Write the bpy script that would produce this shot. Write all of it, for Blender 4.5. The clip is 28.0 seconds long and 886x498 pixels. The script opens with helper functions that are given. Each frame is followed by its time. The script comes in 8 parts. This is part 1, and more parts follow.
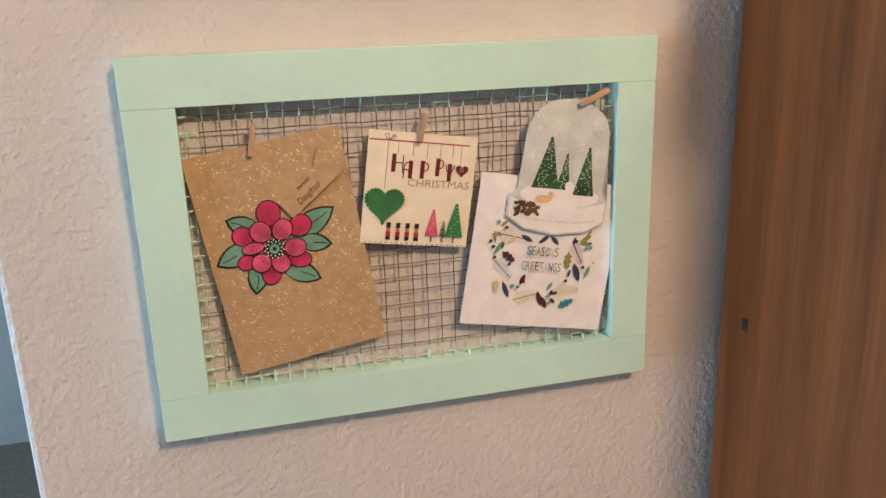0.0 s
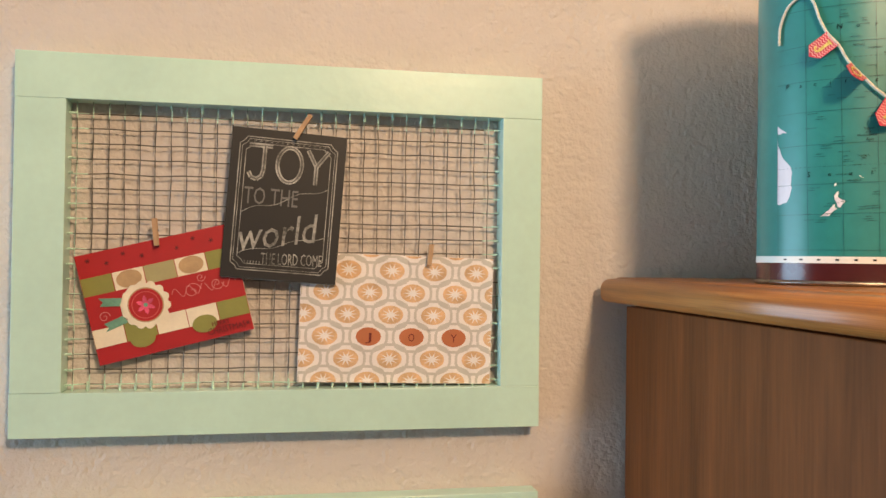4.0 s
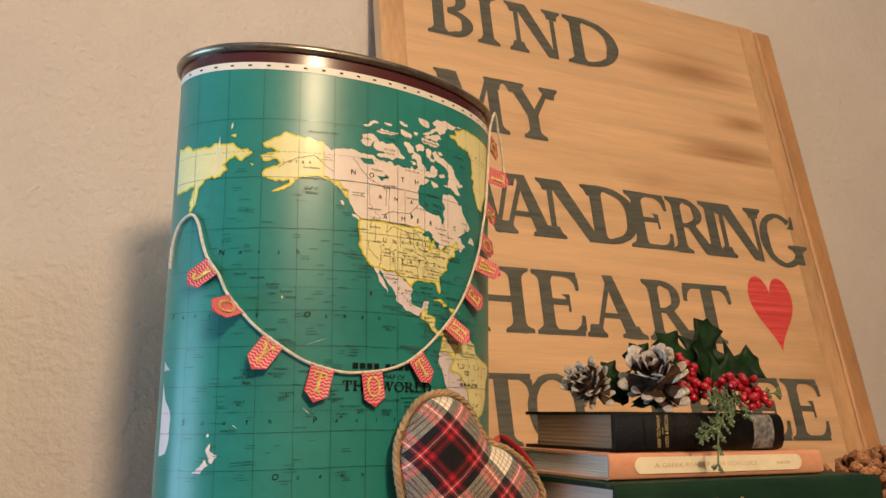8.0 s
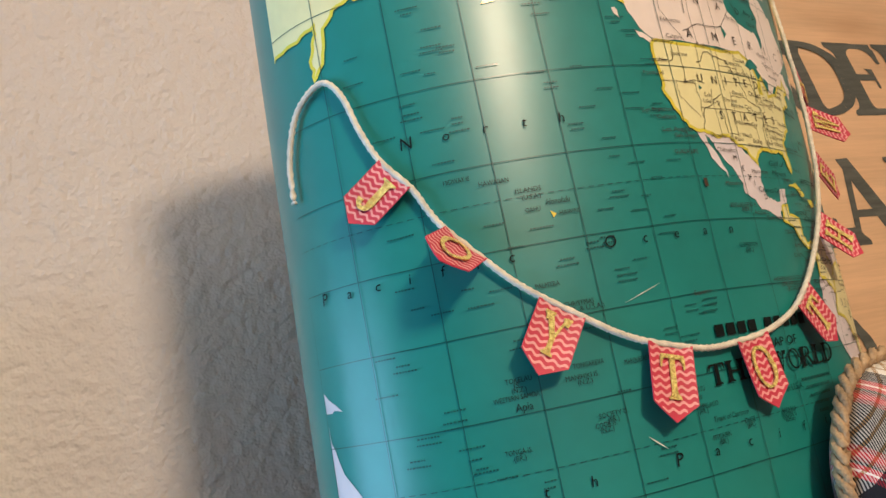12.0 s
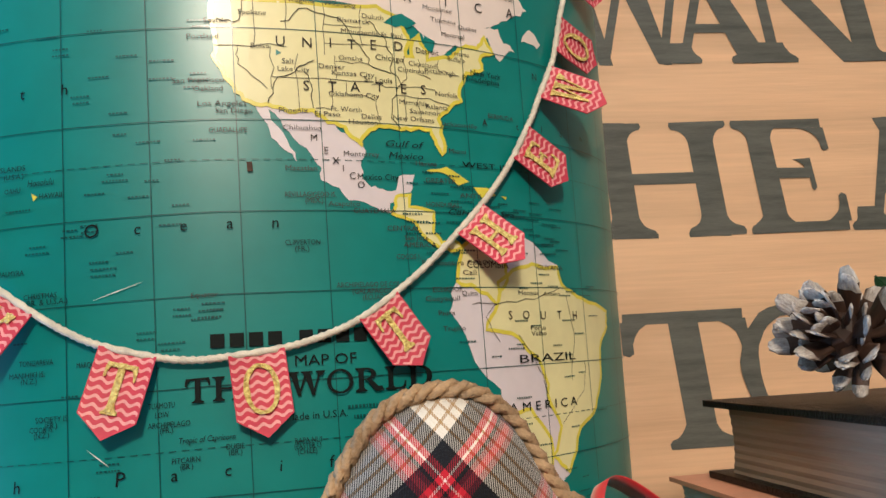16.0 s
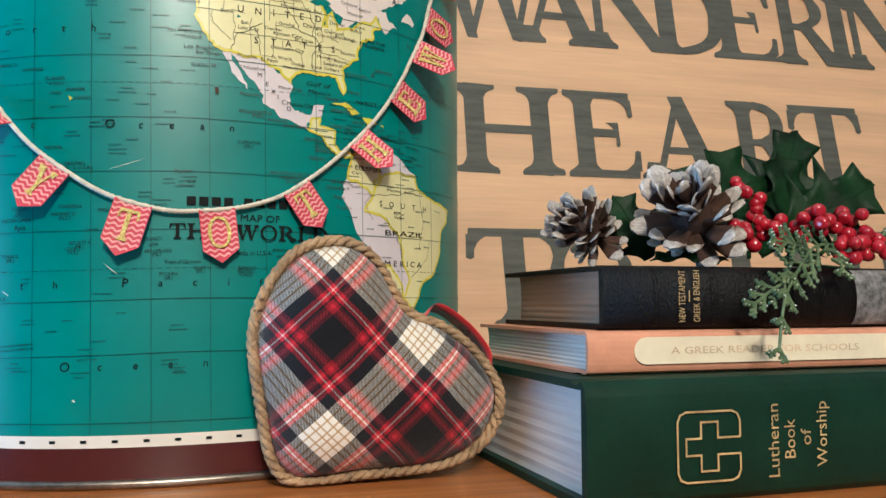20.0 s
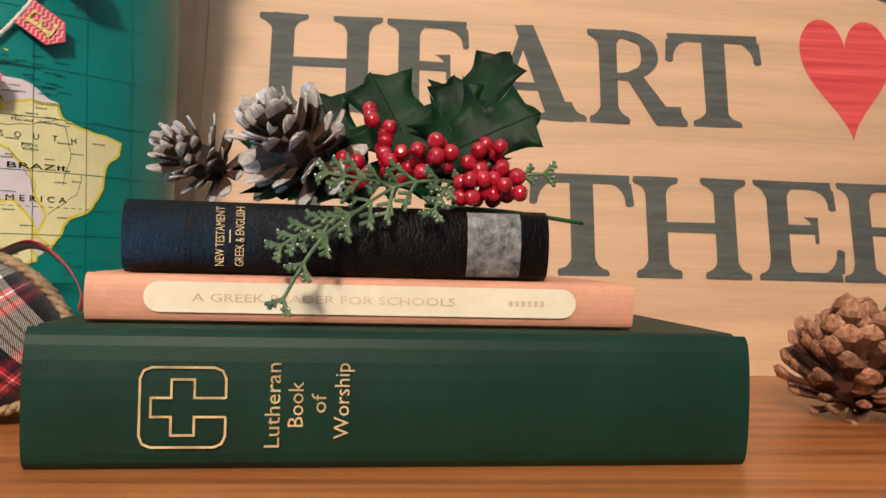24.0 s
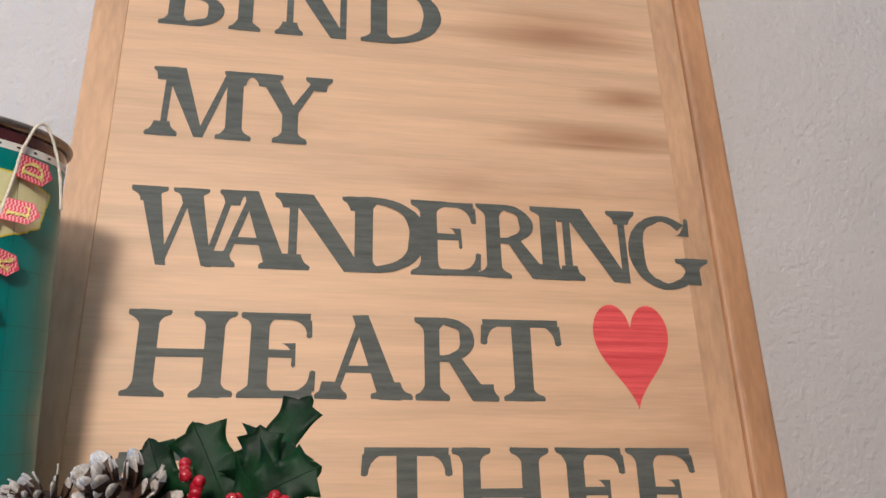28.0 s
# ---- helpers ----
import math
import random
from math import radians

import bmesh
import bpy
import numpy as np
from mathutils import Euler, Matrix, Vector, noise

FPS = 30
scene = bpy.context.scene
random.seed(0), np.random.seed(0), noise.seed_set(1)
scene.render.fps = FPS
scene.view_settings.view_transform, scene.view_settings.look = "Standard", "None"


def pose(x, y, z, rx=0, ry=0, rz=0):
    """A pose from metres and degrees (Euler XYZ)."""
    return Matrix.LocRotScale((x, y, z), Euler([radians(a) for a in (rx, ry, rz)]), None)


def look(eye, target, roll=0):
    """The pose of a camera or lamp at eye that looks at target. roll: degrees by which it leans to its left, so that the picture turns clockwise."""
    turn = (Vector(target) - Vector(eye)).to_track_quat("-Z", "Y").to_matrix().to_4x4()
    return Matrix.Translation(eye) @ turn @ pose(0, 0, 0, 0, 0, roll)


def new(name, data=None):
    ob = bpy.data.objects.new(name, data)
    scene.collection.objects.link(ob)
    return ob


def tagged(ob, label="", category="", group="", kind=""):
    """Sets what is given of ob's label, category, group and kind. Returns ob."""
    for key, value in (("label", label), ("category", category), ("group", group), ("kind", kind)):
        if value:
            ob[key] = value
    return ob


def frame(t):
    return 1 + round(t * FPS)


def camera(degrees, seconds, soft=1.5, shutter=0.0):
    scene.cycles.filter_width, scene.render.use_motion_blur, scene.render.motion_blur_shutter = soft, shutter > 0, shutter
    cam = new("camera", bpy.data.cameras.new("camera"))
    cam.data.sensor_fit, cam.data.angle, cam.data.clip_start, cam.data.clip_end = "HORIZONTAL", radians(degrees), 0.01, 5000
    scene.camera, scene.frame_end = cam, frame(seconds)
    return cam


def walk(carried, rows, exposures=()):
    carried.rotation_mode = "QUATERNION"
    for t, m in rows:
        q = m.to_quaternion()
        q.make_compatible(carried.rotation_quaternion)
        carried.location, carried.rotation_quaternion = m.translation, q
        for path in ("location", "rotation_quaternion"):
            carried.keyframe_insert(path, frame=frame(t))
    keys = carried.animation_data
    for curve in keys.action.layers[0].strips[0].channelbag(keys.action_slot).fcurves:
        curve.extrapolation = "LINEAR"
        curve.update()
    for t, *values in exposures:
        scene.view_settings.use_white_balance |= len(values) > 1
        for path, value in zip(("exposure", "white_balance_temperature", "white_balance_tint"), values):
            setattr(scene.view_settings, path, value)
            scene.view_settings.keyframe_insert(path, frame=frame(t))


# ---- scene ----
cam = camera(56.27, 28.0)
# seconds, eye, then yaw, pitch and roll in degrees
PATH = [
    (0.0, 0.0100, 0.0180, 1.2230, -14.55, -16.46, -1.80),
    (0.5, 0.0150, 0.0120, 1.2450, -13.56, -15.01, -2.30),
    (1.0, 0.0210, 0.0095, 1.2715, -12.94, -12.08, -2.20),
    (1.5, 0.0493, -0.0001, 1.3090, -10.44, -9.49, -1.34),
    (2.0, 0.0574, -0.0074, 1.3256, -9.19, -6.79, -0.97),
    (2.5, 0.0607, -0.0101, 1.3472, -8.58, -5.20, -1.48),
    (4.5, 0.2071, -0.0443, 1.4099, -11.47, 2.62, 1.68),
    (5.0, 0.2543, -0.0477, 1.4143, -13.24, 3.93, 1.39),
    (5.5, 0.2959, -0.0590, 1.4192, -14.87, 4.86, 0.92),
    (6.0, 0.3348, -0.0651, 1.4229, -15.94, 5.85, 0.50),
    (6.5, 0.3660, -0.0747, 1.4318, -16.70, 6.92, 0.52),
    (7.0, 0.3793, -0.0830, 1.4358, -19.12, 9.10, 0.99),
    (7.5, 0.4004, -0.0740, 1.4483, -22.28, 10.27, 0.61),
    (8.0, 0.4288, -0.0345, 1.4662, -24.96, 11.33, 0.40),
    (8.5, 0.4601, 0.0271, 1.4673, -25.19, 12.12, -0.50),
    (9.0, 0.4897, 0.0714, 1.4610, -23.61, 11.07, -0.88),
    (9.5, 0.5146, 0.1072, 1.4671, -19.23, 9.61, 0.35),
    (10.0, 0.5135, 0.1366, 1.4683, -15.95, 9.78, -0.04),
    (10.5, 0.4628, 0.1877, 1.4782, -18.33, 11.57, -4.03),
    (11.0, 0.4239, 0.2316, 1.4842, -23.35, 11.61, -7.86),
    (11.5, 0.4133, 0.2446, 1.4897, -26.79, 10.81, -10.12),
    (13.5, 0.4952, 0.2662, 1.4803, -21.55, 8.06, -8.79),
    (14.0, 0.5278, 0.2526, 1.4807, -19.74, 7.28, -7.26),
    (14.5, 0.5543, 0.2432, 1.4787, -16.82, 6.74, -6.06),
    (15.0, 0.5779, 0.2364, 1.4786, -12.62, 6.35, -5.47),
    (15.5, 0.6042, 0.2212, 1.4826, -9.07, 6.80, -4.70),
    (16.0, 0.6198, 0.2217, 1.4874, -7.11, 7.36, -3.26),
    (16.5, 0.6336, 0.2272, 1.4983, -6.62, 7.77, -1.51),
    (17.0, 0.6404, 0.2276, 1.5081, -6.47, 9.20, -0.04),
    (17.5, 0.6440, 0.2204, 1.5166, -6.82, 10.50, 0.81),
    (18.0, 0.6357, 0.2033, 1.5189, -7.65, 11.53, 0.94),
    (18.5, 0.6276, 0.1772, 1.5172, -9.01, 12.07, 0.89),
    (19.0, 0.6220, 0.1546, 1.4991, -11.47, 10.62, 0.04),
    (19.5, 0.6118, 0.1293, 1.4699, -14.24, 7.09, -0.45),
    (20.0, 0.6007, 0.1020, 1.4553, -14.96, 3.68, -0.14),
    (20.5, 0.6079, 0.0784, 1.4454, -14.02, 1.42, -1.10),
    (21.0, 0.6291, 0.0838, 1.4349, -13.28, -1.07, -1.89),
    (21.5, 0.6707, 0.1052, 1.4313, -12.91, -2.74, -0.89),
    (22.0, 0.7138, 0.1120, 1.4362, -11.04, -3.18, -0.09),
    (22.5, 0.7562, 0.1155, 1.4356, -8.59, -2.39, 0.32),
    (24.5, 0.8245, 0.0952, 1.4607, -5.09, 1.45, 1.58),
    (25.0, 0.8363, 0.0853, 1.4684, -6.27, 2.28, 1.51),
    (25.5, 0.8412, 0.0782, 1.4784, -7.70, 3.10, 1.29),
    (26.0, 0.8405, 0.0657, 1.4923, -8.17, 4.61, 0.97),
    (26.5, 0.8433, 0.0459, 1.5051, -8.41, 6.46, 1.41),
    (27.0, 0.8468, 0.0279, 1.5169, -8.67, 8.34, 1.23),
    (27.5, 0.8552, 0.0112, 1.5256, -9.45, 9.85, 0.78),
    (28.0, 0.8600, 0.0022, 1.5324, -10.22, 10.94, 0.62),
]
# END PATH
# stops, kelvin and tint, as the phone adapts
EXPOSURES = [(0.0, 0.32, 6400, 11), (2.0, 0.16, 6700, 11), (5.0, 0.10, 6850, 7), (8.0, -0.16, 6450, 5), (11.0, -0.13, 5900, 5), (14.0, 0.03, 5250, 2), (17.0, 0.0, 4900, 1), (18.0, -0.25, 4900, 2), (20.0, 0.16, 4600, -3), (22.0, 0.28, 4850, 3), (25.0, 0.29, 4800, 2), (26.0, 0.34, 4650, 2), (28.0, 0.16, 4500, 1)]
walk(cam, [(t, pose(x, y, z, 90 + pitch, 0, yaw) @ pose(0, 0, 0, 0, 0, roll)) for t, x, y, z, yaw, pitch, roll in PATH], EXPOSURES)

# ---- light ----
world = bpy.data.worlds.new("world")
scene.world = world
world.use_nodes = True
sky = world.node_tree.nodes.new("ShaderNodeTexSky")
sky.sky_type, sky.sun_disc, sky.sun_elevation, sky.sun_rotation = "NISHITA", False, radians(25), radians(200)
world.node_tree.links.new(sky.outputs[0], world.node_tree.nodes["Background"].inputs[0])
world.node_tree.nodes["Background"].inputs[1].default_value = 0.1


def area_lamp(name, eye, target, width, height, watts, colour):
    data = bpy.data.lights.new(name, "AREA")
    data.shape, data.size, data.size_y, data.energy, data.color = "RECTANGLE", width, height, watts, colour
    ob = new(name, data)
    ob.matrix_world = look(eye, target)
    return ob


LAMP = (0.56, -0.85, 2.16)
bulb = bpy.data.lights.new("pendant_light", "POINT")
bulb.energy, bulb.color, bulb.shadow_soft_size = 72, (1.0, 0.68, 0.42), 0.1
new("pendant_light", bulb).location = LAMP
area_lamp("window_light", (-2.46, 0.65, 1.02), (0.5, 0.3, 1.1), 2.2, 1.5, 90, (0.44, 0.71, 1.0))


# ---- materials ----
def material(name, base, rough=0.5, metal=0.0, var=0.12, scale=30.0, stretch=(1, 1, 1), bump=0.0, bscale=150.0, coat=0.0, sheen=0.0, dark=None, spec=0.5, island=0.0, stain=None, crough=0.15, bdetail=2.5):
    """A noisy painted or natural surface: two scales of noise in colour, one in roughness, one in relief (metres)."""
    m = bpy.data.materials.new(name)
    m.use_nodes = True
    nt = m.node_tree
    N, L = nt.nodes, nt.links
    b = N["Principled BSDF"]
    b.inputs["Roughness"].default_value, b.inputs["Metallic"].default_value = rough, metal
    b.inputs["Coat Weight"].default_value, b.inputs["Sheen Weight"].default_value = coat, sheen
    b.inputs["Coat Roughness"].default_value, b.inputs["Specular IOR Level"].default_value = crough, spec
    co = N.new("ShaderNodeTexCoord")
    mp = N.new("ShaderNodeMapping")
    mp.inputs["Scale"].default_value = stretch
    L.new(co.outputs["Object"], mp.inputs[0])
    n1, n2 = N.new("ShaderNodeTexNoise"), N.new("ShaderNodeTexNoise")
    n1.inputs["Scale"].default_value, n1.inputs["Detail"].default_value = scale, 6
    n2.inputs["Scale"].default_value, n2.inputs["Detail"].default_value = scale * 9, 3
    L.new(mp.outputs[0], n1.inputs["Vector"])
    L.new(mp.outputs[0], n2.inputs["Vector"])
    add = N.new("ShaderNodeMath")
    add.operation = "MULTIPLY_ADD"
    add.inputs[1].default_value = 0.4
    L.new(n2.outputs[0], add.inputs[0])
    L.new(n1.outputs[0], add.inputs[2])
    ramp = N.new("ShaderNodeValToRGB")
    lo = dark if dark else [c * (1 - var * 1.6) for c in base]
    hi = [min(1, c * (1 + var)) for c in base]
    ramp.color_ramp.elements[0].position, ramp.color_ramp.elements[1].position = 0.45, 0.95
    ramp.color_ramp.elements[0].color, ramp.color_ramp.elements[1].color = (*lo, 1), (*hi, 1)
    L.new(add.outputs[0], ramp.inputs[0])
    col = ramp.outputs[0]
    if island:
        hsv, info = N.new("ShaderNodeHueSaturation"), N.new("ShaderNodeObjectInfo")
        mr = N.new("ShaderNodeMapRange")
        mr.inputs[3].default_value, mr.inputs[4].default_value = 1 - island, 1 + island
        L.new(info.outputs["Random"], mr.inputs[0])
        L.new(mr.outputs[0], hsv.inputs["Value"])
        L.new(col, hsv.inputs["Color"])
        col = hsv.outputs[0]
    if stain:
        # broad blotches where the wood took up more stain
        ns, rs, mx = N.new("ShaderNodeTexNoise"), N.new("ShaderNodeMapRange"), N.new("ShaderNodeMix")
        ms = N.new("ShaderNodeMapping")
        ms.inputs["Scale"].default_value, ms.inputs["Location"].default_value = (1.3, 1, 3.6), (2.4, 0, 0.9)
        L.new(co.outputs["Object"], ms.inputs[0])
        L.new(ms.outputs[0], ns.inputs["Vector"])
        ns.inputs["Scale"].default_value, ns.inputs["Detail"].default_value = 3.2, 4
        rs.inputs[1].default_value, rs.inputs[2].default_value, rs.inputs[4].default_value = 0.54, 0.78, 0.6
        L.new(ns.outputs[0], rs.inputs[0])
        # brown water marks near the upper end of the board
        spots = rs.outputs[0]
        for sx, sz, wx, wz in ((1.085, 1.868, 0.072, 0.020), (1.118, 1.764, 0.066, 0.011), (1.105, 1.756, 0.075, 0.004), (1.148, 1.806, 0.036, 0.009)):
            at, far, fade, wob, best = N.new("ShaderNodeMapping"), N.new("ShaderNodeVectorMath"), N.new("ShaderNodeMapRange"), N.new("ShaderNodeMath"), N.new("ShaderNodeMath")
            at.inputs["Scale"].default_value, at.inputs["Location"].default_value = (1 / wx, 0, 1 / wz), (-sx / wx, 0, -sz / wz)
            L.new(co.outputs["Object"], at.inputs[0])
            far.operation, wob.operation, best.operation = "LENGTH", "MULTIPLY_ADD", "MAXIMUM"
            L.new(at.outputs[0], far.inputs[0])
            wob.inputs[1].default_value = 1.4
            L.new(n1.outputs[0], wob.inputs[0])
            L.new(far.outputs["Value"], wob.inputs[2])
            fade.inputs[1].default_value, fade.inputs[2].default_value, fade.inputs[3].default_value, fade.inputs[4].default_value = 0.85, 2.2, 0.85, 0.0
            L.new(wob.outputs[0], fade.inputs[0])
            L.new(spots, best.inputs[0])
            L.new(fade.outputs[0], best.inputs[1])
            spots = best.outputs[0]
        mx.data_type = "RGBA"
        L.new(spots, mx.inputs["Factor"])
        L.new(col, mx.inputs["A"])
        mx.inputs["B"].default_value = (*stain, 1)
        col = mx.outputs["Result"]
    L.new(col, b.inputs["Base Color"])
    rr = N.new("ShaderNodeMapRange")
    rr.inputs[3].default_value, rr.inputs[4].default_value = max(0.02, rough - 0.08), min(1, rough + 0.08)
    L.new(n1.outputs[0], rr.inputs[0])
    L.new(rr.outputs[0], b.inputs["Roughness"])
    if bump:
        nb, bp = N.new("ShaderNodeTexNoise"), N.new("ShaderNodeBump")
        nb.inputs["Scale"].default_value, nb.inputs["Detail"].default_value = bscale, bdetail
        L.new(mp.outputs[0], nb.inputs["Vector"])
        L.new(nb.outputs[0], bp.inputs["Height"])
        bp.inputs["Distance"].default_value = bump
        L.new(bp.outputs[0], b.inputs["Normal"])
    return m


M_WALL = material("wall_paint", (0.66, 0.615, 0.59), 0.7, var=0.04, scale=4, bump=0.0023, bscale=165, bdetail=2.0)
# unseen ceiling, room walls and carpet: colours lowered to cut bounced light
M_CEIL = material("ceiling_paint", (0.62, 0.60, 0.56), 0.9, var=0.03, scale=5, bump=0.002, bscale=120)
M_ROOM = material("dark_room_paint", (0.22, 0.20, 0.18), 0.75, var=0.05, scale=4, bump=0.0017, bscale=165)
M_FLOOR = material("floor_carpet", (0.20, 0.165, 0.13), 0.95, var=0.2, scale=60, bump=0.004, bscale=400)
M_FAR = material("far_wall_paint", (0.31, 0.32, 0.30), 0.7, var=0.05, scale=6, bump=0.002, bscale=170)
M_CAB = material("cabinet_wood", (0.45, 0.175, 0.04), 0.36, var=0.3, scale=20, stretch=(0.12, 7, 7), bump=0.0002, bscale=60, coat=0.12, dark=(0.20, 0.06, 0.012))
M_CABS = material("cabinet_edge_wood", (0.45, 0.175, 0.04), 0.36, var=0.3, scale=20, stretch=(7, 0.12, 7), bump=0.0002, bscale=60, coat=0.12, dark=(0.20, 0.06, 0.012))
# same wood as the top, with the side's shade put into its colour
M_CABV = material("cabinet_shaded_wood", (0.20, 0.06, 0.017), 0.5, spec=0.2, var=0.28, scale=9, stretch=(4, 4, 0.22), bump=0.0002, bscale=60)
M_CABH = material("cabinet_drawer_wood", (0.27, 0.098, 0.022), 0.36, var=0.3, scale=10, stretch=(0.22, 5, 5), bump=0.0002, bscale=60, coat=0.12, dark=(0.13, 0.04, 0.009))
M_CABF = material("cabinet_front_wood", (0.24, 0.088, 0.02), 0.32, var=0.28, scale=9, stretch=(5, 5, 0.22), bump=0.0002, bscale=60, coat=0.25)
M_MINT = material("mint_paint", (0.58, 0.84, 0.74), 0.32, var=0.05, scale=14, bump=0.0003, bscale=90, coat=0.2)
M_WIRE = material("galvanised_wire", (0.15, 0.14, 0.125), 0.5, metal=0.4, var=0.25, scale=80)
M_BOARD = material("pale_board_wood", (0.69, 0.455, 0.265), 0.5, var=0.12, scale=9, stretch=(0.33, 3, 7), bump=0.0001, bscale=200, stain=(0.34, 0.17, 0.075))
M_BOARDV = material("pale_board_wood_upright", (0.60, 0.37, 0.20), 0.5, var=0.2, scale=9, stretch=(3, 3, 0.35), bump=0.0001, bscale=200)
M_BOARDM = material("stained_moulding_wood", (0.50, 0.27, 0.125), 0.45, var=0.22, scale=9, stretch=(3, 3, 0.3), bump=0.0001, bscale=200)
M_TEAL = material("printed_teal", (0.020, 0.215, 0.196), 0.36, var=0.1, scale=14, coat=0.24, crough=0.26, spec=0.5)
M_MAROON = material("maroon_enamel", (0.07, 0.012, 0.014), 0.25, var=0.1, scale=20, coat=0.4)
M_STEEL = material("worn_steel_rim", (0.3, 0.26, 0.22), 0.3, metal=0.9, var=0.3, scale=60)
M_WHITE = material("white_print", (0.78, 0.76, 0.70), 0.4, var=0.04, scale=40)
M_INK = material("grey_sign_paint", (0.088, 0.09, 0.078), 0.65, var=0.4, scale=40, stretch=(0.7, 4, 7), dark=(0.052, 0.057, 0.049))
M_RED = material("red_sign_paint", (0.74, 0.11, 0.10), 0.6, var=0.1, scale=60, stretch=(0.14, 4, 7), dark=(0.50, 0.022, 0.028))
M_GREENBK = material("green_cloth_cover", (0.005, 0.030, 0.017), 0.5, spec=0.3, var=0.2, scale=40, bump=0.00008, bscale=1400)
M_BLACKBK = material("black_leather_cover", (0.006, 0.0055, 0.0055), 0.42, spec=0.2, var=0.3, scale=60, bump=0.0009, bscale=1100, bdetail=3, stretch=(1, 1, 0.6))
M_PINKBK = material("salmon_paper_cover", (0.68, 0.33, 0.2), 0.55, var=0.1, scale=30, bump=0.0001, bscale=900)
M_PAGES = material("page_block", (0.36, 0.25, 0.17), 0.85, var=0.14, scale=16, stretch=(1, 1, 40))


from mathutils.geometry import tessellate_polygon


# ---- builders ----
def part(name, bm, mat, parent=None, label="", smooth=False):
    """Links a bmesh as one mesh object."""
    me = bpy.data.meshes.new(name)
    bm.normal_update()
    bm.to_mesh(me)
    bm.free()
    for mt in (mat if isinstance(mat, (list, tuple)) else (mat,)):
        me.materials.append(mt)
    if smooth:
        for p in me.polygons:
            p.use_smooth = True
    ob = new(name, me)
    if parent is not None:
        ob.parent = parent
        ob.matrix_parent_inverse = parent.matrix_world.inverted()
    if label:
        tagged(ob, label)
    return ob


def box(x0, x1, y0, y1, z0, z1, bevel=0.0, seg=2):
    bm = bmesh.new()
    bmesh.ops.create_cube(bm, size=1)
    for v in bm.verts:
        v.co = (x0 + (v.co.x + 0.5) * (x1 - x0), y0 + (v.co.y + 0.5) * (y1 - y0), z0 + (v.co.z + 0.5) * (z1 - z0))
    if bevel:
        bmesh.ops.bevel(bm, geom=bm.edges[:], offset=bevel, segments=seg, affect="EDGES", profile=0.5)
    return bm


def joined(*parts):
    out = bmesh.new()
    for bm in parts:
        me = bpy.data.meshes.new("join")
        bm.to_mesh(me)
        bm.free()
        out.from_mesh(me)
        bpy.data.meshes.remove(me)
    return out


def moved(bm, m):
    bmesh.ops.transform(bm, matrix=m, verts=bm.verts[:])
    return bm


def empty(name, at, label, category, group="", kind=""):
    ob = new(name)
    ob.location = at
    ob.empty_display_size = 0.02
    bpy.context.view_layer.update()
    return tagged(ob, label, category, group, kind)


def settle(thing, pivot, grow, turn, shift=(0, 0, 0)):
    """Grows a finished thing about a corner, turns it and sets it down a little further on."""
    p = Vector(pivot)
    thing.matrix_world = Matrix.Translation(p + Vector(shift)) @ Matrix.Rotation(radians(turn), 4, "Z") @ Matrix.Diagonal((*grow, 1)) @ Matrix.Translation(-p) @ thing.matrix_world


# ---- the room ----
WALL_Y, TOP_Z = 0.712, 1.387
tagged(part("wall_north", box(-0.1755, 2.6, WALL_Y, WALL_Y + 0.12, 0, 2.6, 0.006), M_WALL), "beige orange-peel textured wall behind the cabinet", "wall", kind="structure")
tagged(part("wall_hall", box(-2.5, 2.6, 2.5, 2.6, 0, 2.6), M_FAR), "grey-green hallway wall beyond the corner", "wall", kind="structure")
# walls out of view, coloured dark so that less light bounces back
tagged(part("wall_south", box(-2.5, 2.6, -3.1, -3.0, 0, 2.6), M_ROOM), "plain room wall out of view, darkened to cut bounced light", "wall", kind="structure")
tagged(part("wall_east", box(2.6, 2.7, -3.1, 2.6, 0, 2.6), M_ROOM), "plain side wall out of view, darkened to cut bounced light", "wall", kind="structure")
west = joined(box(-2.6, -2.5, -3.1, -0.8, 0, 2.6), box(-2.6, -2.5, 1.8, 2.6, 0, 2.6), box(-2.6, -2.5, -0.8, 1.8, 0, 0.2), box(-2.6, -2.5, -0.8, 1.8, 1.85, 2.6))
tagged(part("wall_west", west, M_ROOM), "plain wall with a window opening, darkened to cut bounced light", "wall", kind="structure")
tagged(part("floor", box(-2.6, 2.7, -3.1, 2.6, -0.05, 0), M_FLOOR), "brown carpeted floor", "floor", kind="structure")
tagged(part("ceiling", box(-2.6, 2.7, -3.1, 2.6, 2.6, 2.65), M_CEIL), "textured ceiling out of view, greyed to cut bounced light", "ceiling", kind="structure")


# ---- the cabinet ----
def moulding_profile():
    """Outline of the top's edge: distance in from the nosing, height below the top."""
    pts = [(0.022, 0.0), (0.0165, -0.0002), (0.0160, -0.0010), (0.0110, -0.0014)]
    for k in range(13):
        a = math.pi / 2 - k * math.pi / 24
        pts.append((0.0095 - 0.0095 * math.cos(a), -0.0095 + 0.0095 * math.sin(a) - 0.0015))
    pts += [(0.0, -0.0165), (0.0004, -0.0185), (0.0018, -0.0208), (0.0042, -0.0224), (0.0075, -0.0232), (0.0205, -0.0235)]
    return pts


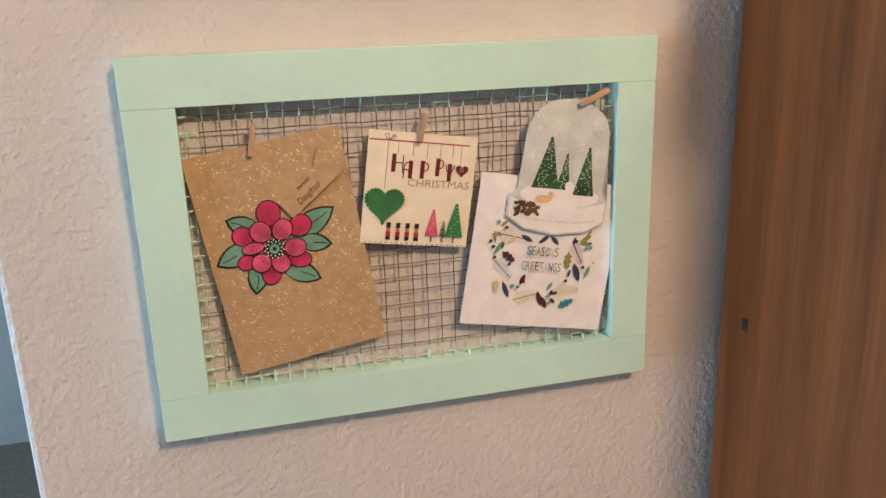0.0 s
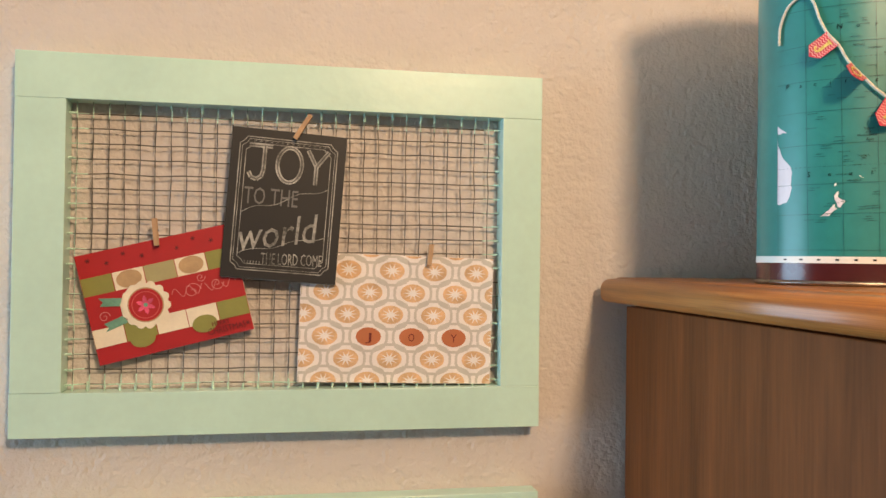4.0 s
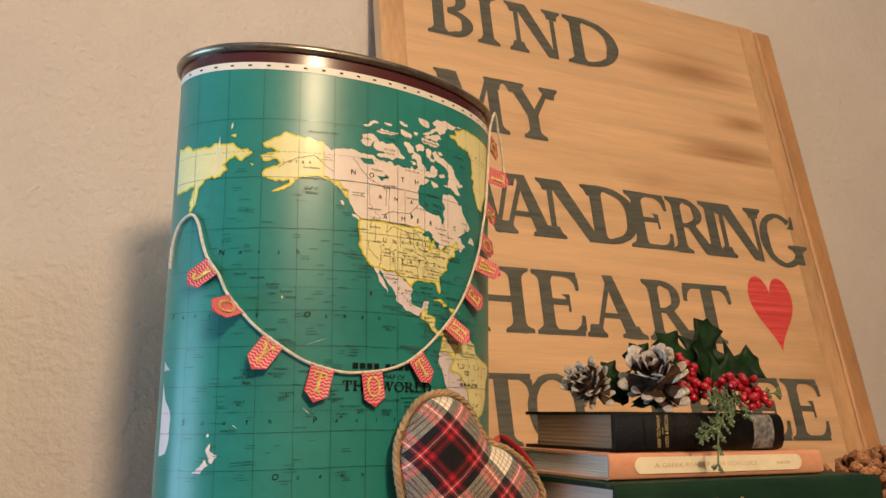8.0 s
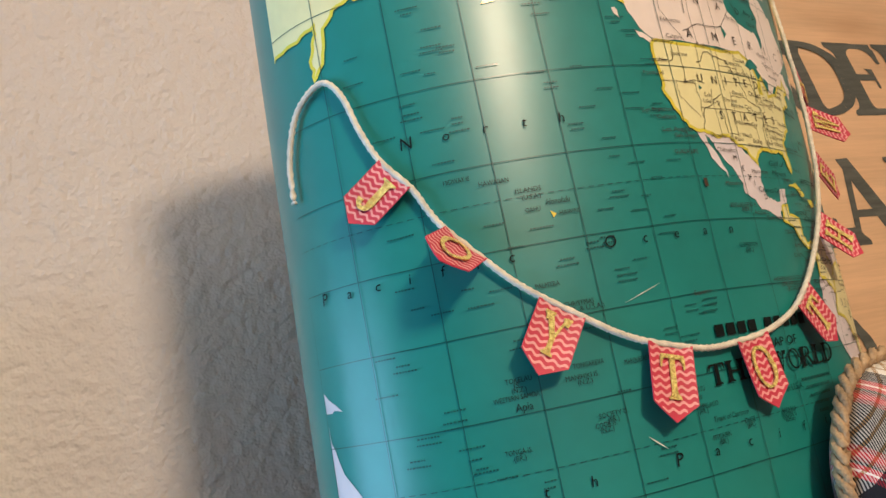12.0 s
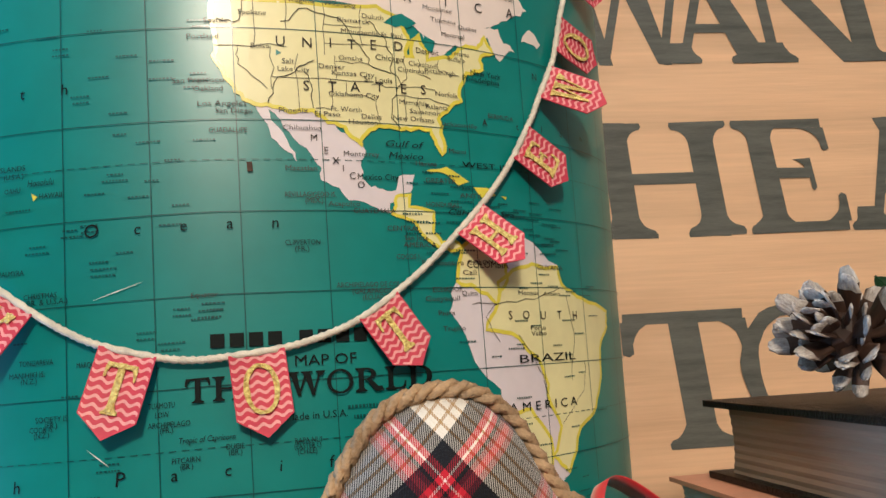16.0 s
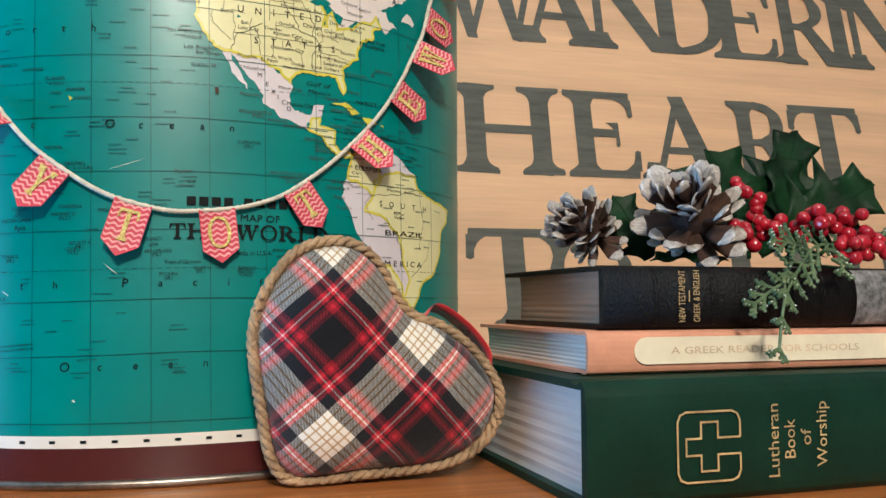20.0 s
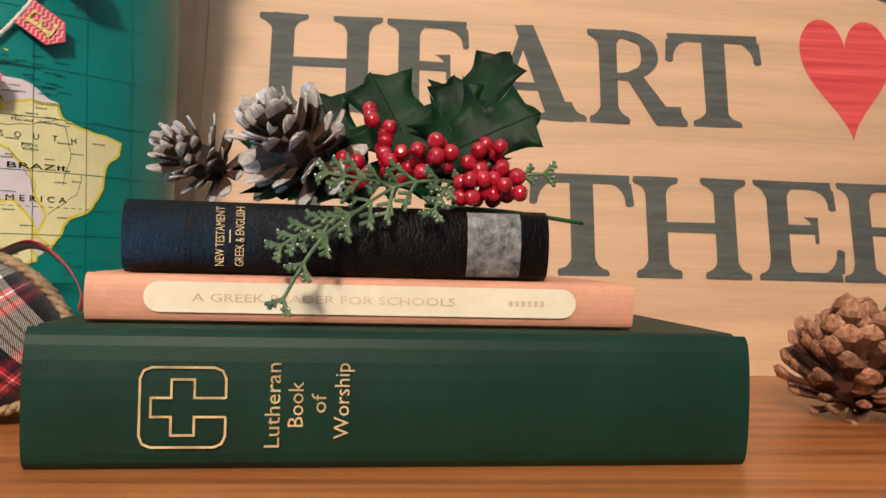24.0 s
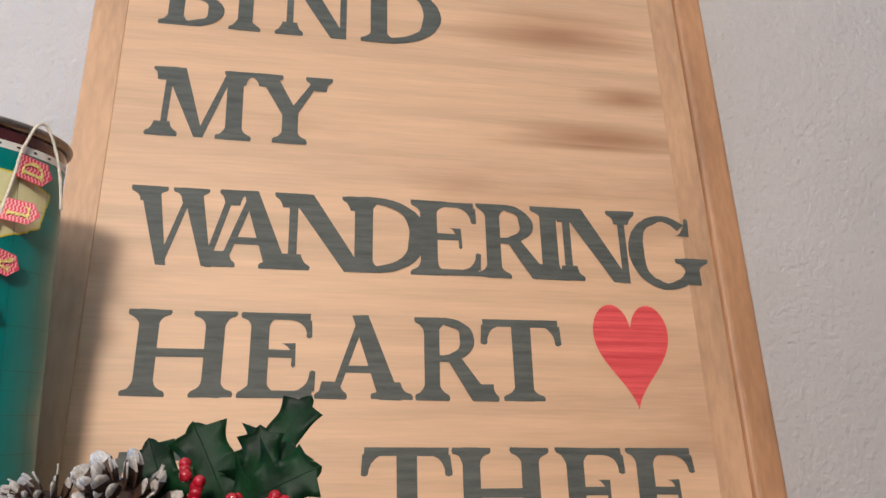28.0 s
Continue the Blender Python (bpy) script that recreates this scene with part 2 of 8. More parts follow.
def cabinet_top(x0, x1, y0, y1, z):
    bm = bmesh.new()
    rings = []
    for d, h in moulding_profile():
        rings.append([bm.verts.new(p) for p in ((x0 + d, y1, z + h), (x0 + d, y0 + d, z + h), (x1 - d, y0 + d, z + h), (x1 - d, y1, z + h))])
    for a, b in zip(rings, rings[1:]):
        for k in range(3):
            bm.faces.new((a[k], a[k + 1], b[k + 1], b[k])).material_index = 0 if k == 1 else 1
    bm.faces.new(rings[0][::-1])
    bm.faces.new(rings[-1])
    for k in (0, 3):
        bm.faces.new([r[k] for r in rings][:: -1 if k == 0 else 1])
    bmesh.ops.recalc_face_normals(bm, faces=bm.faces[:])
    return bm


CX0, CX1, CY0, CABINET_BACK = 0.4445, 1.34, 0.289, 0.695
cabinet = empty("cabinet", (0.9, 0.5, 0), "honey-brown wooden cabinet with a moulded top standing against the wall", "cabinet")
part("top", cabinet_top(CX0, CX1, CY0, CABINET_BACK, TOP_Z), (M_CAB, M_CABS), cabinet, "polished top with rounded moulding", True)
for pg in bpy.data.objects["top"].data.polygons:
    if pg.area > 0.05 or abs(pg.normal.y) > 0.999 and len(pg.vertices) > 4:
        pg.use_smooth = False
part("knot", moved(joined(box(-0.0005, 0, -0.004, 0.004, -0.006, 0.006, 0.0002)), Matrix.Translation((CX0 + 0.0253, 0.656, 0.922))), material("dark_knot", (0.03, 0.012, 0.006), 0.5, var=0.4, scale=200), cabinet, "dark knot in the side")
# sides and inner panels wear the wood with shade in its colour
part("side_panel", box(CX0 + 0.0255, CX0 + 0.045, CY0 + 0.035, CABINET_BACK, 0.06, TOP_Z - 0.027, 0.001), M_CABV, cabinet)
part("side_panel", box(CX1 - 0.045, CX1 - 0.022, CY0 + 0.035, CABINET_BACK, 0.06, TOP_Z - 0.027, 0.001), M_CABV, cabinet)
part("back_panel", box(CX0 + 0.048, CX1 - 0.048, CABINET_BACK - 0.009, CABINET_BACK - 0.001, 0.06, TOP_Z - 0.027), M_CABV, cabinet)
part("stile", box(CX0 + 0.0225, CX0 + 0.0625, CY0 + 0.016, CY0 + 0.036, 0.06, TOP_Z - 0.027, 0.002), M_CABF, cabinet)
part("stile", box(CX1 - 0.0625, CX1 - 0.019, CY0 + 0.016, CY0 + 0.036, 0.06, TOP_Z - 0.027, 0.002), M_CABF, cabinet)
part("rail", box(CX0 + 0.063, CX1 - 0.063, CY0 + 0.017, CY0 + 0.036, TOP_Z - 0.055, TOP_Z - 0.0275, 0.0015), M_CABH, cabinet)
part("drawer_front", box(CX0 + 0.066, CX1 - 0.066, CY0 + 0.014, CY0 + 0.034, 1.17, TOP_Z - 0.0585, 0.003), M_CABH, cabinet)
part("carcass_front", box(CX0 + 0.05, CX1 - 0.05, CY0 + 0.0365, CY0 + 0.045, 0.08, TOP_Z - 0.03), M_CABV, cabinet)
part("door", box(CX0 + 0.066, CX1 - 0.066, CY0 + 0.014, CY0 + 0.034, 0.09, 1.165, 0.003), M_CABF, cabinet)
part("plinth", box(CX0 + 0.03, CX1 - 0.03, CY0 + 0.02, CY0 + 0.04, 0, 0.075, 0.002), M_CAB, cabinet)

# ---- the world-map waste bin ----
BIN_C, BIN_A, BIN_B, BIN_TURN, BIN_H = (0.603, 0.505), 0.117, 0.072, radians(12), 0.2985


def bin_point(a, z, out=0.0):
    """A point of the bin's wall: angle round the oval in radians, height above its foot, distance off the wall."""
    ca, sa = math.cos(a), math.sin(a)
    x, y = BIN_A * ca, BIN_B * sa
    n = Vector((BIN_B * ca, BIN_A * sa, 0)).normalized()
    x, y = x + n.x * out, y + n.y * out
    c, s = math.cos(BIN_TURN), math.sin(BIN_TURN)
    return Vector((BIN_C[0] + c * x - s * y, BIN_C[1] + s * x + c * y, TOP_Z + z))


def bin_band(z0, z1, out=0.0, segs=160, rows=2, thick=0.0):
    bm = bmesh.new()
    prof = [(z0 + (z1 - z0) * k / (rows - 1), out) for k in range(rows)]
    if thick:
        prof += [(z1, out - thick), (z0, out - thick)]
    rings = [[bm.verts.new(bin_point(2 * math.pi * k / segs, z, o)) for k in range(segs)] for z, o in prof]
    loop = rings + [rings[0]] if thick else rings
    for a, b in zip(loop, loop[1:]):
        for k in range(segs):
            bm.faces.new((a[k], a[(k + 1) % segs], b[(k + 1) % segs], b[k]))
    return bm


def bin_roll(z, r, out=0.0, segs=160):
    bm = bmesh.new()
    rings = []
    for j in range(10):
        t = 2 * math.pi * j / 10
        rings.append([bm.verts.new(bin_point(2 * math.pi * k / segs, z + r * math.sin(t), out + r * math.cos(t))) for k in range(segs)])
    for a, b in zip(rings, rings[1:] + rings[:1]):
        for k in range(segs):
            bm.faces.new((a[k], a[(k + 1) % segs], b[(k + 1) % segs], b[k]))
    bmesh.ops.recalc_face_normals(bm, faces=bm.faces[:])
    return bm


waste_bin = empty("waste_bin", (*BIN_C, TOP_Z), "oval metal waste bin printed with a teal world map", "waste bin")
part("body", bin_band(0.0, BIN_H, 0, rows=16), M_TEAL, waste_bin, smooth=True)
part("inner_wall", bin_band(0.0, BIN_H, -0.0014, rows=4), M_STEEL, waste_bin, "bare metal inside", True)
part("base_plate", bin_band(0.004, 0.006, -0.0015, thick=0.05), M_STEEL, waste_bin)
part("maroon_band", bin_band(0.003, 0.0152, 0.0003), M_MAROON, waste_bin, "maroon enamel band round the foot", True)
part("maroon_band", bin_band(0.2888, BIN_H - 0.001, 0.0003), M_MAROON, waste_bin, "maroon enamel band under the rim", True)
part("white_band", bin_band(0.0152, 0.0197, 0.0003), M_WHITE, waste_bin, "white scale band with degree marks", True)
part("white_band", bin_band(0.2843, 0.2888, 0.0003), M_WHITE, waste_bin, "white scale band with degree marks", True)
part("rim", bin_roll(BIN_H, 0.0028, 0.001), M_STEEL, waste_bin, "rolled steel rim", True)
part("foot_ring", bin_roll(0.0018, 0.0018, 0.0), M_STEEL, waste_bin, "worn steel foot ring", True)

# arc length round the oval, from the middle of its near side
ARC_A = np.linspace(-math.pi, math.pi, 3601)
ARC_S = np.cumsum(np.hypot(BIN_A * np.sin(ARC_A), BIN_B * np.cos(ARC_A)) * (ARC_A[1] - ARC_A[0]))
ARC_S -= np.interp(-math.pi / 2, ARC_A, ARC_S)
LON = ((-260, -203, -187, -155.5, -123, -80.7, -44, -35, 10), (-0.205, -0.134, -0.1115, -0.0735, -0.0270, 0.0322, 0.084, 0.101, 0.17))
LAT = ((-60, -46.5, -34.5, -7, 0, 15, 30, 45, 60, 69.5, 83), (0.024, 0.0465, 0.0605, 0.1085, 0.1167, 0.1374, 0.1612, 0.1856, 0.2165, 0.2395, 0.272))


def on_bin(s, z, out=0.0):
    return bin_point(float(np.interp(s, ARC_S, ARC_A)), z, out)


def on_map(lon, lat):
    return float(np.interp(lon, *LON)), float(np.interp(lat, *LAT))


def printed(s, z):
    """The print sits a little higher towards the seam, as the sheet was rolled slightly askew."""
    ends = float(np.interp(z, (0.02, 0.05, 0.23, 0.285), (0, 1, 1, 0)))
    return s, z + ends * float(np.interp(s, (-0.2, -0.115, -0.09, -0.06, -0.03, 0.2), (-0.001, -0.0008, 0, 0.0009, 0.0019, 0.0021)))


def wrapped(bm, out, step=0.004):
    """Cuts a flat mesh (x: way round the bin, y: height) into narrow strips and lays it on the bin's wall."""
    xs = [v.co.x for v in bm.verts]
    k = math.floor(min(xs) / step) + 1
    while k * step < max(xs):
        bmesh.ops.bisect_plane(bm, geom=bm.verts[:] + bm.edges[:] + bm.faces[:], plane_co=(k * step, 0, 0), plane_no=(1, 0, 0))
        k += 1
    for v in bm.verts:
        v.co = on_bin(*printed(v.co.x, v.co.y), out + v.co.z)
    bmesh.ops.recalc_face_normals(bm, faces=bm.faces[:])
    return bm


def coast(pts, rough=0.0011, closed=True):
    """A coast line in metres with wiggles between the given places."""
    p = [Vector((*on_map(*q), 0)) for q in pts]
    for level in range(2):
        out = []
        for k in range(len(p) if closed else len(p) - 1):
            a, b = p[k], p[(k + 1) % len(p)]
            out.append(a)
            d = b - a
            if d.length > 0.002:
                w = noise.noise(((a + b) * 190 + Vector((level * 7.3, 0, 3.1)))) * min(rough, d.length * 0.3) * 1.6
                out.append((a + b) / 2 + Vector((-d.y, d.x, 0)).normalized() * w)
        if not closed:
            out.append(p[-1])
        p = out
    return p


def land(name, pts, mat, out, edge=None, rough=0.0011, width=0.0011):
    p = coast(pts, rough)
    bm = bmesh.new()
    vs = [bm.verts.new(v) for v in p]
    for tri in tessellate_polygon([p]):
        bm.faces.new([vs[i] for i in tri])
    ob = part(name, wrapped(bm, out), mat, waste_bin)
    if edge:
        part("border", ribbon(p + p[:1], width, out + 0.00006), edge, ob)
    return ob


def ribbon(p, width, out):
    """A thin flat line along p, pressed on the bin."""
    bm = bmesh.new()
    rows = []
    for k, v in enumerate(p):
        d = (p[min(k + 1, len(p) - 1)] - p[max(k - 1, 0)])
        n = Vector((-d.y, d.x, 0)).normalized() * width / 2 if d.length else Vector((0, width / 2, 0))
        rows.append((bm.verts.new(on_bin(*printed(v.x + n.x, v.y + n.y), out)), bm.verts.new(on_bin(*printed(v.x - n.x, v.y - n.y), out))))
    for a, b in zip(rows, rows[1:]):
        bm.faces.new((a[0], b[0], b[1], a[1]))
    return bm


def text_mesh(body, height, width=0.0, shear=0.0, depth=0.0):
    """Flat lettering in the built-in font, centred, capitals of that height; squeezed to a width if one is given."""
    cu = bpy.data.curves.new("text", "FONT")
    cu.body, cu.size, cu.resolution_u, cu.shear, cu.extrude = body, 1.0, 2, shear, 0.0
    ob = bpy.data.objects.new("text", cu)
    me = bpy.data.meshes.new_from_object(ob)
    bm = bmesh.new()
    bm.from_mesh(me)
    bpy.data.objects.remove(ob)
    bpy.data.meshes.remove(me)
    bpy.data.curves.remove(cu)
    if not bm.verts:
        return bm
    xs, k = [v.co.x for v in bm.verts], height / 0.73
    w = max(xs) - min(xs)
    kx = width / w if width else k
    mid = (max(xs) + min(xs)) / 2
    for v in bm.verts:
        v.co = ((v.co.x - mid) * kx, v.co.y * k, depth)
    return bm


M_YELLOW = material("printed_pale_yellow", (0.80, 0.76, 0.40), 0.4, var=0.06, scale=30, coat=0.15)
M_YEDGE = material("printed_bright_yellow", (0.74, 0.66, 0.05), 0.35, var=0.1, scale=40, coat=0.3)
M_PINKISH = material("printed_pinkish_white", (0.82, 0.73, 0.68), 0.4, var=0.05, scale=30, coat=0.15)
M_LILAC = material("printed_lilac_white", (0.72, 0.66, 0.70), 0.4, var=0.05, scale=30, coat=0.15)
M_PRINT = material("printed_black", (0.006, 0.010, 0.010), 0.6, var=0.2, scale=60, spec=0.15)
M_CAPS = material("printed_soft_black", (0.035, 0.032, 0.028), 0.6, var=0.2, scale=60, spec=0.2)
M_FINE = material("printed_fine_grey", (0.045, 0.042, 0.036), 0.6, var=0.2, scale=60)
M_SEAINK = material("printed_sea_ink", (0.004, 0.020, 0.020), 0.5, var=0.2, scale=60, spec=0.3)
M_GRID = material("printed_dark_teal", (0.006, 0.072, 0.068), 0.35, var=0.2, scale=60, coat=0.3)

CANADA = [(-141, 69.2), (-137.5, 67.6), (-134, 68.3), (-129.4, 68.7), (-125.5, 68), (-121.2, 67.8), (-117.5, 67.3), (-112, 66.5), (-109, 66.9), (-108.2, 65.9), (-105.7, 66.6), (-99.2, 66.1), (-98.3, 67), (-96.6, 66), (-94.7, 67), (-92.7, 68.5), (-90.6, 68), (-89.5, 66.7), (-87.3, 66.7), (-86.8, 68), (-84.9, 68.7), (-82.5, 67.9), (-82.3, 66.5), (-84.8, 65.3), (-91, 64.6), (-87.6, 64.2), (-90.3, 63), (-93, 62.5), (-94.1, 61), (-94.2, 58.3), (-93, 56.1), (-89.8, 54.8), (-84.9, 54.2), (-80.8, 54.1), (-79, 51.5)]
CANADA_SOUTH = [(-79, 51.5), (-77.4, 53.6), (-78.3, 55.4), (-76.9, 57.5), (-78.9, 59.2), (-78.4, 61.3), (-73.7, 61.9), (-69.8, 61.3), (-66.8, 59.6), (-64.4, 59.8), (-62.5, 56.9), (-60, 55.2), (-56, 53), (-58, 51.9), (-63.8, 50.3), (-68.5, 48.6), (-65, 49), (-63.7, 47), (-60.5, 46), (-65, 43.8), (-66.5, 45.2), (-68, 47.3), (-71, 45.3), (-75, 45), (-79, 43.2), (-82.5, 42.2), (-82, 45), (-84.5, 46.5), (-89, 48), (-95, 49), (-123, 49), (-127.5, 52), (-130, 55), (-133.5, 57.4), (-137.5, 59.4), (-141, 60.5), (-141, 65)]
STATES = [(-124.5, 48.3), (-123, 49), (-95, 49), (-89, 48), (-88, 46.7), (-87, 45.5), (-87.5, 42), (-86, 42), (-86, 45), (-84.5, 46), (-82.7, 43.5), (-83, 41.7), (-79, 42.8), (-76, 44), (-74.5, 45), (-71, 45.3), (-69, 47.3), (-67, 45), (-70.5, 43.3), (-70, 41.6), (-74, 40.5), (-76, 37), (-75.6, 35.2), (-78.5, 33.7), (-81.2, 31.5), (-80, 26.7), (-80.7, 25.2), (-82, 27), (-83, 29.5), (-85.5, 29.8), (-89.3, 29.2), (-94, 29.6), (-97.2, 27.5), (-97.3, 26), (-99.5, 27.5), (-102.5, 29.8), (-106.5, 31.7), (-111, 31.3), (-114.8, 32.5), (-117.1, 32.5), (-120.5, 34.5), (-122.5, 37.6), (-124.3, 40.3), (-124, 44)]
MEXICO = [(-117.1, 32.5), (-114.8, 32.5), (-111, 31.3), (-106.5, 31.7), (-102.5, 29.8), (-99.5, 27.5), (-97.3, 26), (-97.8, 22.5), (-96, 19), (-93, 18.4), (-91, 18.6), (-90.3, 21), (-87, 21.4), (-88, 18.3), (-91, 17.5), (-92.2, 14.6), (-96, 15.8), (-101.5, 17.8), (-105.5, 20), (-105.3, 22), (-109.3, 26), (-112.5, 30), (-114.7, 31.7), (-113, 28.8), (-110, 24.5), (-109.8, 23), (-112, 25), (-114.5, 28)]
ISTHMUS = [(-92.2, 14.6), (-91, 17.5), (-88.2, 18), (-88.5, 15.8), (-83.3, 15), (-83.7, 11), (-82, 9), (-79.5, 9.5), (-77.5, 8.2), (-80, 7.3), (-83, 8.3), (-85.7, 10.2), (-87.5, 13)]
ALASKA = [(-141, 69.2), (-145, 69.8), (-149, 70), (-152.7, 70.6), (-157, 71.5), (-160.7, 70.2), (-168, 68.5), (-165.8, 67.4), (-160, 66.4), (-163.6, 66), (-168.8, 65.4), (-167.6, 64.3), (-161.4, 64.8), (-159.2, 63.6), (-162.7, 62.6), (-167, 61.5), (-167.4, 60.3), (-164, 59.5), (-158, 58.9), (-155, 59.7), (-154.3, 58.4), (-157.8, 57), (-162.5, 55.7), (-157.4, 56.5), (-153, 58.8), (-150.3, 60.4), (-145, 60.8), (-140, 60.2), (-136.2, 59.2), (-132.2, 57.8), (-129.6, 54.7), (-131.6, 57.4), (-134.4, 59.6), (-141, 60.8)]
GREENLAND = [(-74, 79.3), (-69, 78.6), (-67.3, 77.4), (-61.6, 77.4), (-58.6, 77.2), (-57.3, 76), (-55, 73.2), (-54.2, 70.6), (-55.3, 69.5), (-52.4, 69), (-53.7, 66.6), (-51.5, 65), (-50, 63), (-48, 61.2), (-43.5, 60.8), (-42.4, 63.3), (-39, 66), (-34, 68), (-28, 69), (-22, 71), (-20, 76), (-18, 80), (-34, 84), (-47, 84.5), (-47.5, 83.2), (-56, 84), (-63, 83.5), (-67, 82), (-70, 81.7), (-68.5, 80.6)]
SIBERIA = [(-173.5, 66.2), (-175.8, 67.1), (-179.7, 67.2), (-182, 68), (-187.8, 68.6), (-192, 68.9), (-194.2, 68), (-199, 68.2), (-203.3, 67.9), (-207.3, 69.4), (-210.4, 69), (-218, 69.5), (-230, 71), (-245, 62), (-235, 50), (-225, 53), (-219, 55.5), (-214, 57.5), (-206.5, 57.6), (-200.8, 58.9), (-201.7, 57), (-203.4, 53.9), (-203, 50.8), (-200.4, 52.8), (-199.2, 57.8), (-196.3, 59.9), (-191, 60.2), (-187.7, 61.5), (-185.6, 62), (-187.7, 63.5), (-184.5, 64.9), (-181.8, 65.7), (-178.4, 64.3), (-175.6, 65.4)]
SOUTH_AM = [(-77.5, 8.2), (-72, 12), (-62, 10.7), (-52, 5), (-50, 0), (-44, -2.5), (-35, -6), (-35.5, -9), (-39, -13), (-39.5, -18), (-42, -23), (-48, -26), (-53, -33.5), (-57, -36.5), (-62, -39), (-65, -43), (-68, -50), (-69, -54), (-74, -51), (-73.5, -42), (-71.5, -30), (-70.3, -18.5), (-76, -14), (-81, -5.5), (-80, 0), (-78, 3)]
BRAZIL = [(-70, -4.3), (-69.5, 1), (-64, 4), (-60, 5), (-52, 4.5), (-50, 0), (-44, -2.5), (-35, -6), (-35.5, -9), (-39, -13), (-39.5, -18), (-42, -23), (-48, -26), (-53, -33), (-57.5, -30), (-54.5, -25.5), (-58, -20), (-60, -14), (-65, -10.5), (-73, -9)]
COLOMBIA = [(-77.5, 8.2), (-72, 12), (-71, 9), (-70, 6), (-67.5, 5), (-67, 1.5), (-70, -4), (-75, 0), (-79, 1.2)]
ARGENTINA = [(-69, -22), (-63, -22), (-58, -27), (-58, -34), (-57, -37), (-62, -39), (-65, -43), (-68, -50), (-71, -50), (-70.5, -35)]
AUSTRALIA = [(-240, -15), (-224, -12), (-218, -11), (-214, -17), (-207, -25), (-207, -31), (-210, -37.5), (-219, -38.5), (-228, -34), (-242, -33)]
NEW_GUINEA = [(-229, -3), (-219, -4), (-210, -9.5), (-214, -9.5), (-222, -8)]
L1, L2 = 0.00016, 0.00028
land("land_canada", CANADA + CANADA_SOUTH[1:], M_PINKISH, L1)
land("land_union", STATES, M_YELLOW, L2, M_YEDGE)
land("land_mexico", MEXICO, M_LILAC, L1)
land("land_isthmus", ISTHMUS, M_YELLOW, L2, M_YEDGE, 0.0006, 0.0009)
land("land_alaska", ALASKA, M_YELLOW, L2, M_YEDGE)
land("land_greenland", GREENLAND, M_YELLOW, L2, M_YEDGE)
land("land_siberia", SIBERIA, M_YELLOW, L2, M_YEDGE)
land("land_south_america", SOUTH_AM, M_LILAC, L1)
land("land_brazil", BRAZIL, M_YELLOW, L2, M_YEDGE)
land("land_colombia", COLOMBIA, M_YELLOW, L2, M_YEDGE)
land("land_argentina", ARGENTINA, M_YELLOW, L2, M_YEDGE)
land("land_australia", AUSTRALIA, M_LILAC, L1)
land("land_new_guinea", NEW_GUINEA, M_LILAC, L1)
land("island", [(172.6 - 360, -34.5), (178 - 360, -37.7), (175.5 - 360, -41.5), (173.8 - 360, -39)], M_LILAC, L1)
land("island", [(172.7 - 360, -40.6), (174 - 360, -42), (170.5 - 360, -46), (166.6 - 360, -46.2), (169 - 360, -43.5)], M_LILAC, L1)
